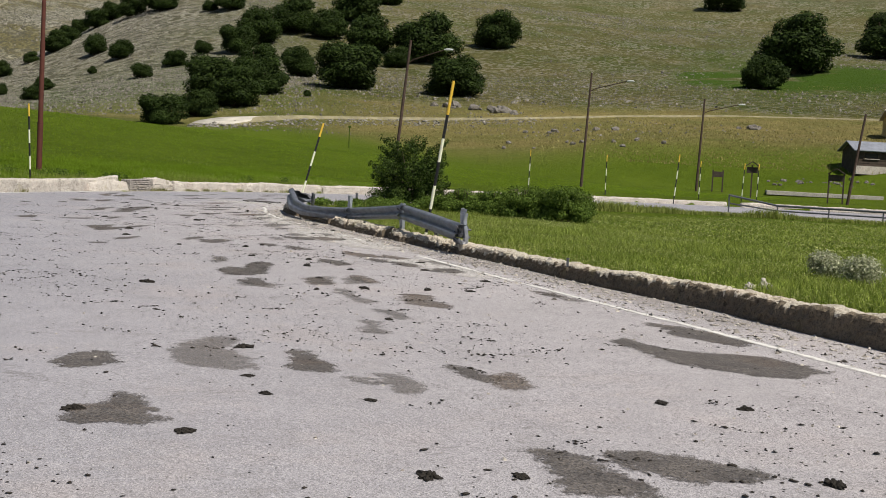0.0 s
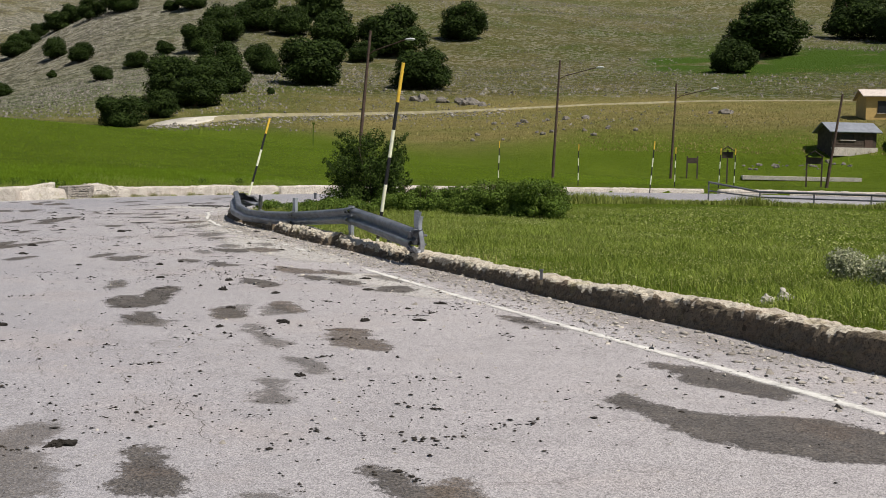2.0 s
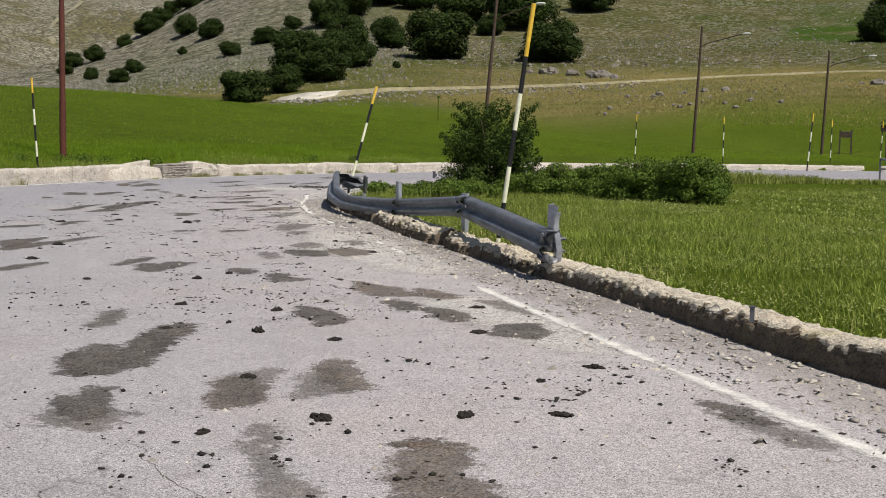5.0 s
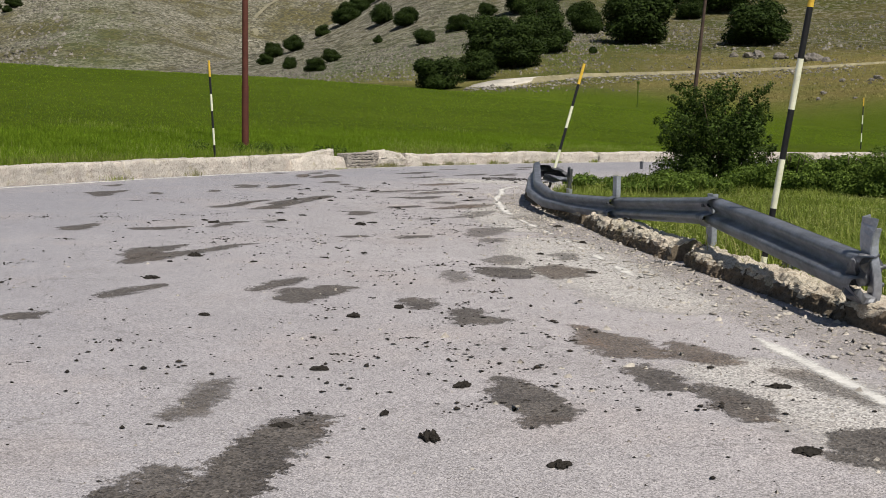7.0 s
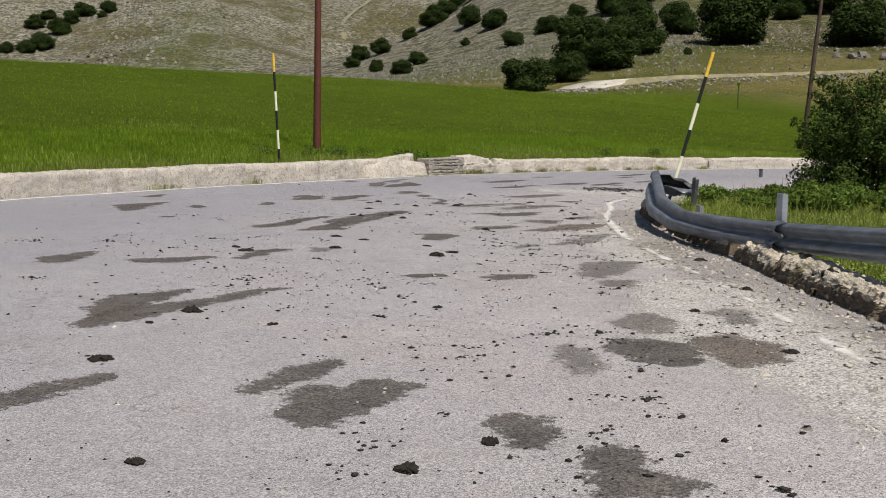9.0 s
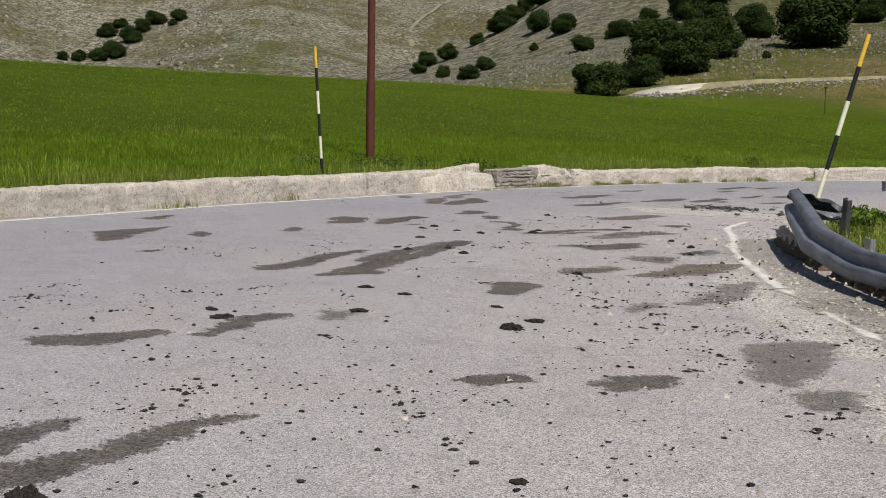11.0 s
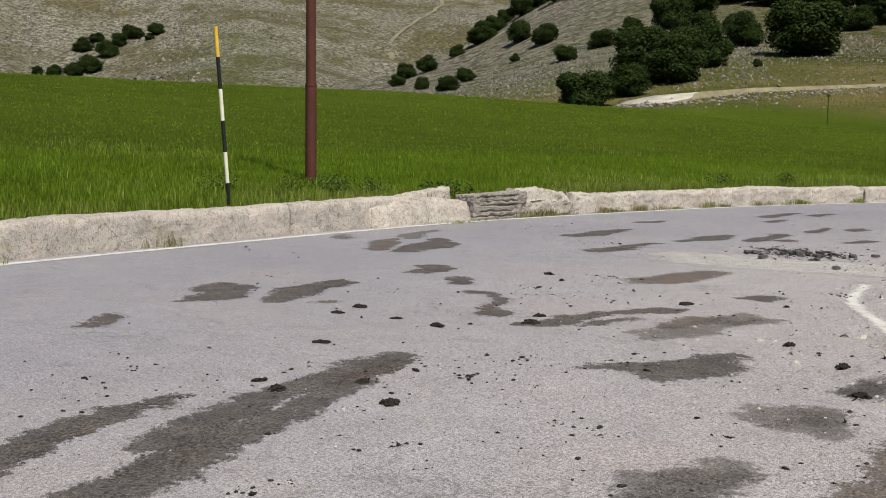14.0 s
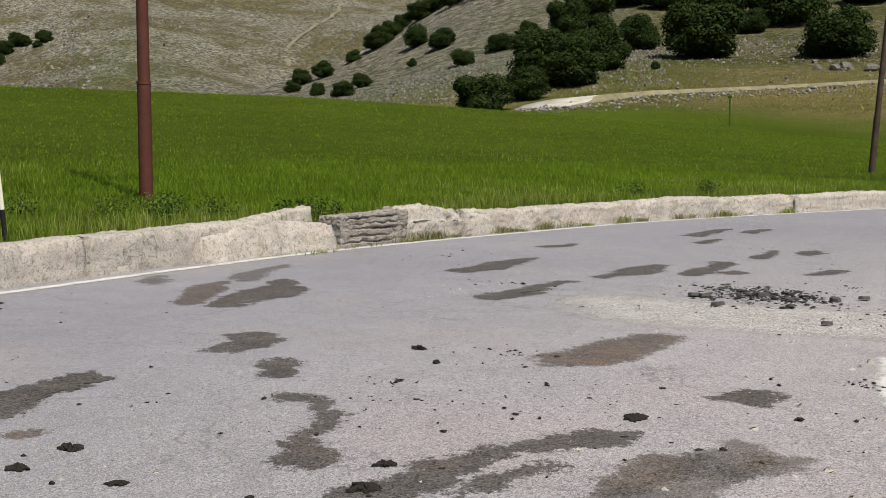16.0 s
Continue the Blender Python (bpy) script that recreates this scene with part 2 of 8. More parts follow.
def rock_material():
    m, t, b = shader("limestone", 0.93)
    geo = t.nodes.new("ShaderNodeNewGeometry")
    c = ramp_of(t, geo.outputs["Random Per Island"], (0.0, (0.15, 0.14, 0.12)), (1.0, (0.34, 0.32, 0.29)))
    c = mix_of(t, 0.6, c, ramp_of(t, noise_of(t, 2.2, 6, 0.7), (0.3, 0.25), (0.7, 0.75)), "OVERLAY")
    colour(t, b, c)
    bump_of(t, b, noise_of(t, 5, 5, 0.7), 0.6, 0.08)
    return m


def island_material(name, dark, light, rough=0.9, fine=80.0):
    m, t, b = shader(name, rough)
    geo = t.nodes.new("ShaderNodeNewGeometry")
    c = ramp_of(t, geo.outputs["Random Per Island"], (0.0, dark), (1.0, light))
    c = mix_of(t, 0.4, c, ramp_of(t, noise_of(t, fine, 4), (0.3, 0.3), (0.7, 0.7)), "OVERLAY")
    colour(t, b, c)
    bump_of(t, b, noise_of(t, fine, 4), 0.5, 0.01)
    return m


def worn_paint_material():
    m, t, b = shader("worn_white_paint", 0.85)
    c = ramp_of(t, noise_of(t, 4, 6, 0.75), (0.36, (0.40, 0.39, 0.38)), (0.5, (0.58, 0.57, 0.55)), (0.7, (0.70, 0.69, 0.66)))
    c = mix_of(t, 0.5, c, ramp_of(t, noise_of(t, 70, 4), (0.3, 0.3), (0.7, 0.7)), "OVERLAY")
    colour(t, b, c)
    bump_of(t, b, noise_of(t, 60, 4), 0.5, 0.005)
    at = t.nodes.new("ShaderNodeAttribute")
    at.attribute_name = "depth"
    edge = at.outputs["Fac"]
    for scale, amount in ((3.0, 0.10), (14, 0.08), (70, 0.14)):
        n = t.nodes.new("ShaderNodeMath")
        n.operation = "MULTIPLY_ADD"
        t.links.new(noise_of(t, scale, 5, 0.75), n.inputs[0])
        n.inputs[1].default_value = amount
        t.links.new(edge, n.inputs[2])
        edge = n.outputs[0]
    t.links.new(ramp_of(t, edge, (0.140, 0.0), (0.205, 0.92)), b.inputs["Alpha"])
    return m


ASPHALT, STAIN, PAINT = asphalt_material(), stain_material("damp_stain", (0.07, 0.063, 0.06), (0.13, 0.116, 0.106), (0.12, 0.09, 0.07), 0.88), worn_paint_material()
FAINT = stain_material("half_dry_stain", (0.1, 0.091, 0.086), (0.17, 0.152, 0.138), (0.15, 0.118, 0.092), 0.56, 0.012)
BROWN = stain_material("brown_stain", (0.1, 0.083, 0.072), (0.165, 0.135, 0.112), (0.19, 0.12, 0.075), 0.74, 0.008)
DUST = stain_material("pale_dust", (0.44, 0.425, 0.41), (0.56, 0.54, 0.52), (0.48, 0.45, 0.42), 0.75, 0.1)
GRIME = stain_material("trodden_dirt", (0.2, 0.178, 0.155), (0.29, 0.26, 0.225), (0.24, 0.205, 0.165), 0.26, 0.1)
WALL = concrete_material("old_concrete", (0.53, 0.492, 0.443), (0.265, 0.235, 0.203), 0.35, 0.5, 0.9)
KERB = concrete_material("crumbling_concrete", (0.52, 0.475, 0.395), (0.28, 0.235, 0.175), 0.4, 0.45, 0.7)
# darker kerb concrete: the road-side face's shade and dirt are in this colour
SHADED_KERB = concrete_material("shaded_dirty_concrete", (0.17, 0.138, 0.1), (0.06, 0.048, 0.035), 0.2, 0.35)
GROUND, ROCK = ground_material(), rock_material()
SCREE = island_material("weathered_scree", (0.08, 0.075, 0.06), (0.225, 0.21, 0.18), 0.95, 1.5)
CRAG = concrete_material("grey_crag", (0.2, 0.185, 0.165), (0.07, 0.062, 0.055), 0.2)
GRASS = leaf_material("meadow_grass", (0.155, 0.25, 0.016), (0.235, 0.345, 0.028), 0.62)
SEEDING = leaf_material("seeding_grass", (0.22, 0.29, 0.05), (0.38, 0.43, 0.11), 0.5)
VERGE = leaf_material("rough_grass", (0.12, 0.165, 0.025), (0.26, 0.285, 0.075), 0.35)
CLOVER = leaf_material("clover_leaves", (0.12, 0.16, 0.035), (0.32, 0.35, 0.12), 0.35)
PASTURE = leaf_material("pasture_grass", (0.13, 0.185, 0.026), (0.27, 0.33, 0.065), 0.45)
HILLGRASS = leaf_material("dry_hill_grass", (0.16, 0.155, 0.045), (0.32, 0.28, 0.11), 0.3)
SAGE = leaf_material("grey_green_weed", (0.13, 0.13, 0.055), (0.27, 0.265, 0.13), 0.3)
DRY = leaf_material("dry_grass", (0.2, 0.19, 0.07), (0.36, 0.33, 0.14), 0.3)
LEAF = leaf_material("bush_leaves", (0.010, 0.02, 0.004), (0.06, 0.098, 0.017), 0.2)
BRAMBLE = leaf_material("bramble_leaves", (0.028, 0.055, 0.008), (0.12, 0.18, 0.03), 0.3)
TREELEAF = leaf_material("beech_leaves", (0.011, 0.021, 0.004), (0.033, 0.055, 0.01), 0.12)
BARK = plain("bark", (0.11, 0.085, 0.06), 0.95, 0, 0.4, 3, 0.6, 14)
GALV = plain("galvanised_steel", (0.33, 0.35, 0.405), 0.4, 0.5, 0.3, 3.5, 0.06, 40)
DARKSTEEL = plain("weathered_steel", (0.13, 0.135, 0.15), 0.55, 0.5, 0.3, 5, 0.1, 40)
RUST = plain("rusted_steel_paint", (0.085, 0.027, 0.019), 0.75, 0.0, 0.2, 4, 0.2, 50)
POLE = plain("dark_pole_steel", (0.075, 0.05, 0.04), 0.7, 0.2, 0.35, 4, 0.2, 50)
YELLOW = plain("yellow_paint", (0.74, 0.47, 0.06), 0.55, 0, 0.15, 9, 0.05)
PALE = plain("pale_yellow_paint", (0.78, 0.78, 0.6), 0.55, 0, 0.12, 9, 0.05)
BLACK = plain("black_paint", (0.018, 0.018, 0.02), 0.5, 0, 0.25, 9, 0.05)
DUNG = island_material("droppings", (0.012, 0.01, 0.008), (0.04, 0.033, 0.026), 0.8)
GRAVEL = island_material("gravel", (0.2, 0.183, 0.163), (0.5, 0.465, 0.415))
CHUNK = island_material("broken_asphalt", (0.022, 0.02, 0.019), (0.085, 0.08, 0.076))
EARTH = plain("dry_earth_bank", (0.2, 0.18, 0.11), 0.95, 0, 0.3, 0.8, 0.4, 7)
PATHWAY = plain("trodden_earth", (0.19, 0.175, 0.118), 0.95, 0, 0.2, 0.1, 0.4, 2)
TRAIL = plain("dusty_trail", (0.34, 0.315, 0.255), 0.95, 0, 0.2, 0.6, 0.4, 7)
CRACK = plain("crack_dirt", (0.1, 0.09, 0.08), 0.95, 0, 0.3, 20, 0.2, 90)
TRACK = plain("white_gravel", (0.42, 0.395, 0.345), 0.95, 0, 0.2, 0.6, 0.4, 7)
WOOD = plain("dark_timber", (0.055, 0.042, 0.033), 0.85, 0, 0.35, 3, 0.3, 25)
SHEET = plain("grey_roof_sheet", (0.2, 0.215, 0.25), 0.6, 0.2, 0.2, 2, 0.1, 20)
PLASTER = plain("ochre_plaster", (0.47, 0.33, 0.13), 0.9, 0, 0.12, 1.5, 0.15, 20)
TILE = plain("pale_roof", (0.5, 0.44, 0.4), 0.85, 0, 0.2, 2, 0.2, 20)
GLASS = plain("dark_window_glass", (0.02, 0.022, 0.025), 0.1, 0, 0.1)
WHITE = plain("white_lamp_glass", (0.5, 0.51, 0.51), 0.3, 0, 0.05)


# ---- mesh helpers ----
def mesh_of(name, verts, faces, material, smooth=False):
    """A mesh from arrays: verts n x 3, faces k x 3 or k x 4 (or a list of either)."""
    me = bpy.data.meshes.new(name)
    verts = np.asarray(verts, np.float32)
    if isinstance(faces, np.ndarray):
        k, s = faces.shape
        me.vertices.add(len(verts))
        me.vertices.foreach_set("co", verts.ravel())
        me.loops.add(k * s)
        me.loops.foreach_set("vertex_index", faces.ravel().astype(np.int32))
        me.polygons.add(k)
        me.polygons.foreach_set("loop_start", np.arange(0, k * s, s, dtype=np.int32))
        me.polygons.foreach_set("loop_total", np.full(k, s, np.int32))
        me.update(calc_edges=True)
    else:
        me.from_pydata(verts.tolist(), [], faces)
    me.validate()
    me.materials.append(material)
    if smooth:
        me.polygons.foreach_set("use_smooth", np.ones(len(me.polygons), bool))
    return me


def part(name, data, material, parent, label=""):
    """Links a bmesh or mesh as one object under a thing or a part."""
    if isinstance(data, bmesh.types.BMesh):
        me = bpy.data.meshes.new(name)
        data.to_mesh(me)
        data.free()
        me.materials.append(material)
        data = me
    ob = new(name, data)
    if parent:
        ob.parent = parent
    if label:
        ob["label"] = label
    return ob


def thing(name, x, y, z, label, category, group="", turn=0.0, kind=""):
    ob = new(name)
    ob.empty_display_size = 0.2
    ob.matrix_world = pose(x, y, z, 0, 0, turn)
    return tagged(ob, label, category, group, kind)


def box(bm, size, at=(0, 0, 0), turn=None, bevel=0.0):
    m = Matrix.Translation(at) @ (turn or Matrix()) @ Matrix.Diagonal((*size, 1))
    made = bmesh.ops.create_cube(bm, size=1, matrix=m)["verts"]
    if bevel:
        edges = {e for v in made for e in v.link_edges}
        bmesh.ops.bevel(bm, geom=list(edges), offset=bevel, segments=2, affect="EDGES", profile=0.7)
    return bm


def tube(bm, points, radii, sides=12):
    """A round bar through points."""
    rings = []
    pts = [Vector(p) for p in points]
    for i, p in enumerate(pts):
        d = (pts[min(i + 1, len(pts) - 1)] - pts[max(i - 1, 0)]).normalized()
        u = d.orthogonal().normalized() if abs(d.z) < 0.98 else Vector((1, 0, 0))
        u = (u - d * u.dot(d)).normalized()
        w = d.cross(u)
        r = radii[i] if isinstance(radii, (list, tuple)) else radii
        rings.append([bm.verts.new(p + r * (math.cos(2 * math.pi * k / sides) * u + math.sin(2 * math.pi * k / sides) * w)) for k in range(sides)])
    for a, b in zip(rings, rings[1:]):
        for k in range(sides):
            bm.faces.new((a[k], a[(k + 1) % sides], b[(k + 1) % sides], b[k])).smooth = True
    bm.faces.new([bm.verts.new(v.co) for v in rings[0][::-1]])
    bm.faces.new([bm.verts.new(v.co) for v in rings[-1]])
    bmesh.ops.recalc_face_normals(bm, faces=bm.faces)
    return bm


def lumps(places, sizes, rng, flat=0.6, rough=0.25):
    """Many small uneven stones as one mesh's arrays: eight-sided lumps at places, of given sizes."""
    base = np.array([(0, 0, 1), (1, 0, 0.1), (0.6, 0.8, 0.15), (-0.35, 0.95, 0), (-1, 0.1, 0.12), (-0.5, -0.85, 0.05), (0.45, -0.9, 0.1), (0, 0, -0.6)])
    tri = np.array([(0, 1, 2), (0, 2, 3), (0, 3, 4), (0, 4, 5), (0, 5, 6), (0, 6, 1), (7, 2, 1), (7, 3, 2), (7, 4, 3), (7, 5, 4), (7, 6, 5), (7, 1, 6)])
    n = len(places)
    a = rng.uniform(0, 2 * np.pi, n)
    v = base[None] * (1 + rng.uniform(-rough, rough, (n, 8, 3)))
    v = v * np.c_[rng.uniform(0.7, 1.3, n), rng.uniform(0.6, 1.0, n), flat * rng.uniform(0.6, 1.3, n)][:, None]
    x = v[..., 0] * np.cos(a)[:, None] - v[..., 1] * np.sin(a)[:, None]
    y = v[..., 0] * np.sin(a)[:, None] + v[..., 1] * np.cos(a)[:, None]
    v = np.stack([x, y, v[..., 2]], -1) * np.asarray(sizes)[:, None, None] + np.asarray(places)[:, None]
    return v.reshape(-1, 3), (tri[None] + 8 * np.arange(n)[:, None, None]).reshape(-1, 3)


def pebbles(places, sizes, rng):
    """Very many small angular stones: four-sided, with a blunt top of two corners."""
    n = len(places)
    a = rng.uniform(0, 2 * np.pi, n)[:, None] + np.array([0, 1.4, 3.1, 4.6]) + rng.normal(0, 0.25, (n, 4))
    r = rng.uniform(0.6, 1.1, (n, 4))
    low = np.stack([r * np.cos(a), r * np.sin(a), np.full((n, 4), -0.35)], -1)
    top = np.stack([rng.normal(0, 0.3, (n, 2)), rng.normal(0, 0.3, (n, 2)), rng.uniform(0.35, 0.85, (n, 2))], -1)
    v = np.concatenate([low, top], 1) * np.asarray(sizes)[:, None, None] + np.asarray(places)[:, None]
    tri = np.array([(0, 1, 4), (1, 5, 4), (1, 2, 5), (2, 3, 5), (3, 4, 5), (3, 0, 4)])
    return v.reshape(-1, 3), (tri[None] + 6 * np.arange(n)[:, None, None]).reshape(-1, 3)


def value_noise(p, scale, seed=0.0):
    """Smooth random values of -1 to 1 at points n x 3."""
    q = np.asarray(p) * scale + seed
    i = np.floor(q)
    f = q - i
    f = f * f * (3 - 2 * f)
    out = 0
    for a in (0, 1):
        for b in (0, 1):
            for c in (0, 1):
                w = np.abs(1 - a - f[..., 0]) * np.abs(1 - b - f[..., 1]) * np.abs(1 - c - f[..., 2])
                s = np.sin((i[..., 0] + a) * 127.1 + (i[..., 1] + b) * 311.7 + (i[..., 2] + c) * 74.7) * 43758.5453
                out = out + w * (s - np.floor(s))
    return 2 * out - 1


def blades(places, height, width, count, rng, lean=0.35, spread=0.1):
    """Tufts of bent grass blades, three triangles each."""
    p = np.repeat(np.asarray(places), count, axis=0)
    h = np.repeat(np.asarray(height) * np.ones(len(places)), count) * rng.uniform(0.55, 1.2, len(p))
    p = p + np.c_[rng.normal(0, spread, (len(p), 2)), np.zeros(len(p))]
    a = rng.uniform(0, 2 * np.pi, len(p))
    b = a + rng.normal(np.pi / 2, 0.6, len(p))
    w = width * rng.uniform(0.6, 1.4, len(p)) / 2
    side = np.c_[np.cos(a), np.sin(a), 0 * a] * w[:, None]
    out = np.c_[np.cos(b), np.sin(b), 0 * b] * (lean * h * rng.uniform(0.2, 1.3, len(p)))[:, None]
    up = np.c_[0 * a, 0 * a, h]
    q = np.stack([p - side, p + side, p + 0.6 * up + 0.3 * out - 0.7 * side, p + 0.6 * up + 0.3 * out + 0.7 * side, p + up + out], 1)
    f = np.array([(0, 1, 3), (0, 3, 2), (2, 3, 4)])
    return q.reshape(-1, 3), (f[None] + 5 * np.arange(len(p))[:, None, None]).reshape(-1, 3)


def foliage(clumps, count, size, rng, droop=0.0):
    """Leaf-shaped faces over the outside of several ellipsoid clumps: rows of centre and radii."""
    c = np.array(clumps, float)
    area = (c[:, 3] * c[:, 4] + c[:, 5] * c[:, 3] + c[:, 4] * c[:, 5])
    k = rng.choice(len(c), count, p=area / area.sum())
    d = rng.normal(0, 1, (count, 3))
    d /= np.linalg.norm(d, axis=1)[:, None]
    p = c[k, :3] + d * c[k, 3:6] * (rng.uniform(0.0, 1, count) ** 0.28)[:, None] * rng.uniform(0.9, 1.12, count)[:, None]
    nrm = d + rng.normal(0, 0.55, (count, 3)) + (0, 0, 0.35)
    nrm /= np.linalg.norm(nrm, axis=1)[:, None]
    u = np.cross(nrm, rng.normal(0, 1, (count, 3)))
    u /= np.linalg.norm(u, axis=1)[:, None] + 1e-9
    w = np.cross(nrm, u)
    s = (size * rng.uniform(0.55, 1.4, count))[:, None]
    q = np.stack([p - u * s, p - 0.45 * w * s + 0.1 * nrm * s, p + u * s, p + 0.45 * w * s + 0.1 * nrm * s], 1)
    return q.reshape(-1, 3), np.arange(4 * count).reshape(-1, 4)



# --- plan of the road and the lie of the land ---
def curve(points, step):
    """A smooth line through plan points, resampled at even steps."""
    p = np.array(points, float)
    q = np.vstack([2 * p[0] - p[1], p, 2 * p[-1] - p[-2]])
    out = []
    for i in range(1, len(q) - 2):
        a, b, c, d = q[i - 1], q[i], q[i + 1], q[i + 2]
        for s in np.linspace(0, 1, 24, endpoint=False):
            out.append(0.5 * (2 * b + (c - a) * s + (2 * a - 5 * b + 4 * c - d) * s * s + (3 * b - a - 3 * c + d) * s ** 3))
    out = np.array(out + [p[-1]])
    run = np.r_[0, np.cumsum(np.hypot(*np.diff(out, axis=0).T))]
    at = np.linspace(0, run[-1], max(2, int(run[-1] / step)))
    return np.c_[np.interp(at, run, out[:, 0]), np.interp(at, run, out[:, 1])]


def offset(line, d):
    """The line moved by d to the left of its run."""
    t = np.gradient(line, axis=0)
    t /= np.hypot(*t.T)[:, None]
    return line + d * np.c_[-t[:, 1], t[:, 0]]


OUTER = [(60, -85), (30, -45), (8, -14), (-4, 3), (-13.3, 17.2), (-17.48, 24.43), (-19.5, 28.4), (-20.07, 31), (-20.63, 33.9), (-21.08, 37.5), (-21.38, 40.2), (-21.53, 43.1), (-21.28, 47.03),
         (-20.52, 52.5), (-18.31, 59.5), (-15.1, 68.1), (-11.3, 77.15), (-5.7, 84.05), (2, 87.95), (14, 89.35), (30, 87.85), (60, 83), (120, 74)]
INNER_KERB = [(60, -49), (30, -14.2), (13.7, 5.2), (5.85, 14.5), (4.5, 16.3), (2.32, 18.7), (0.42, 21.1), (-1.1, 22.8), (-3, 25), (-4.7, 27), (-6.3, 29.1), (-8.1, 31.4), (-9.7, 33.7), (-10.45, 34.95)]
INNER_REST = [(-10.45, 34.95), (-11.4, 38.2), (-11.4, 41.5), (-10.4, 45.5), (-8.5, 51), (-5.5, 57), (-1, 61), (5, 62), (15, 61.5), (35, 58), (60, 53), (120, 42)]
outer_line = curve(OUTER, 0.5)
kerb_line = curve(INNER_KERB, 0.4)
inner_line = np.vstack([kerb_line, curve(INNER_REST, 0.5)[1:]])


def beside_road(x, y):
    """Distance of plan points from the road's edge: negative on the road; and whether they lie inside the bend."""
    ring = np.vstack([outer_line[::3], inner_line[::-3]])
    a, b = ring, np.roll(ring, -1, axis=0)
    p = np.c_[np.ravel(x), np.ravel(y)]
    best, inside = np.full(len(p), 1e9), np.zeros(len(p), bool)
    near_in = np.full(len(p), 1e9)
    n_out = len(outer_line[::3])
    for k in range(len(a)):
        e = b[k] - a[k]
        w = p - a[k]
        s = np.clip((w @ e) / (e @ e), 0, 1)
        d = np.hypot(w[:, 0] - s * e[0], w[:, 1] - s * e[1])
        if k not in (n_out - 1, len(a) - 1):
            best = np.minimum(best, d)
            if k >= n_out:
                near_in = np.minimum(near_in, d)
        cross = (a[k, 1] > p[:, 1]) != (b[k, 1] > p[:, 1])
        with np.errstate(divide="ignore", invalid="ignore"):
            inside ^= cross & (p[:, 0] < a[k, 0] + (p[:, 1] - a[k, 1]) / (b[k, 1] - a[k, 1]) * e[0])
    return np.where(inside, -best, best).reshape(np.shape(x)), (near_in <= best + 1e-6).reshape(np.shape(x))


def ramp(v, a, b):
    s = np.clip((v - a) / (b - a), 0, 1)
    return s * s * (3 - 2 * s)


def rise(r, degrees):
    return 1.5 + r * np.tan(np.radians(degrees))


def track_radius(az):
    return np.interp(az, [-10, 10, 20, 30, 45], [185, 172, 155, 140, 135])


def land(x, y):
    """Height of the open ground at plan points, road left out."""
    x, y = np.asarray(x, float), np.asarray(y, float)
    d, inner = beside_road(x, y)
    d = np.maximum(d, 0)
    dx, dy = x, y - 15
    r, az = np.hypot(dx, dy), np.degrees(np.arctan2(-dx, dy))
    crest = np.interp(az, [-60, -10, 2, 8, 15, 22, 31, 40, 60, 100], [0.7, 0.8, 0.9, 1.4, 2.4, 3.2, 4.15, 4.75, 5.1, 2.8])
    near = 0.33 + (crest - 0.33) * np.clip(d / 48, 0, 1) ** 1.25 - 0.02 * np.clip(d - 48, 0, 60)
    el_t = np.interp(az, [-60, -10, 0, 4, 10, 17, 21, 26, 29, 33, 45, 80], [1.5, 3.5, 3.4, 3.35, 3.1, 2.7, 2.5, 2.25, 1.9, 1.5, 1.5, 1.0])
    el_h = np.interp(az, [-90, -40, -15, 0, 10, 20, 28, 33.3, 35.6, 37.5, 39.5, 42, 46, 60, 100], [2, 4, 7.5, 7.6, 7.8, 8, 8.3, 7, 5.65, 4.45, 3.7, 2.7, 1.9, 1.8, 1.5])
    spur = ramp(az, 27, 36)
    sky = np.interp(az, [-180, -90, -30, 10, 28, 34, 38, 45, 60, 90, 180], [4, 4, 8, 12, 9, 7.15, 7.3, 8.2, 9.5, 6, 4])
    rt = track_radius(az)
    k_r = [rt * 0 + 108, rt, 0.55 * rt + 0.45 * 400, rt * 0 + 400, rt * 0 + 540, rt * 0 + 720, rt * 0 + 1150, rt * 0 + 1800, rt * 0 + 3000]
    low = crest - 0.6 + ramp(az, 20, 8) * (rise(108, el_t * 0.55) - crest + 0.6)
    k_z = [low, rise(rt, el_t), rise(k_r[2], 0.5 * el_t + 0.5 * el_h), rise(400, el_h),
           rise(540, el_h + 1.6) * (1 - spur) + spur * rise(400, el_h) * 0.8, rise(720, el_h + 2.2) * (1 - spur) + spur * rise(720, 3.2),
           rise(1150, sky), rise(1150, sky) * 0.9, rise(1150, sky) * 0.7]
    far = k_z[0] * 1.0
    for i in range(len(k_r) - 1):
        s = np.clip((r - k_r[i]) / (k_r[i + 1] - k_r[i]), 0, 1)
        far = np.where(r > k_r[i], k_z[i] + (k_z[i + 1] - k_z[i]) * s, far)
    w = ramp(r, 96, 122)
    inside_bend = 0.03 + 0.15 * np.exp(-np.hypot(x + 2, (y - 22)) / 14)
    z = np.where(inner, inside_bend, near) * (1 - w) + far * w
    n1 = np.sin(x * 0.021 + 1.3 * np.sin(y * 0.013)) + np.sin(y * 0.027 + 1.7 * np.sin(x * 0.011))
    n2 = np.sin(x * 0.09 + 2 * np.sin(y * 0.05)) * np.sin(y * 0.11 + 1.5 * np.sin(x * 0.07))
    return z + ramp(r, 150, 330) * (1.1 * n1 + 0.5 * n2) + ramp(r, 500, 700) * ramp(r, 1050, 850) * 5 * n1 + 0.04 * n2 * ramp(d, 2, 12)


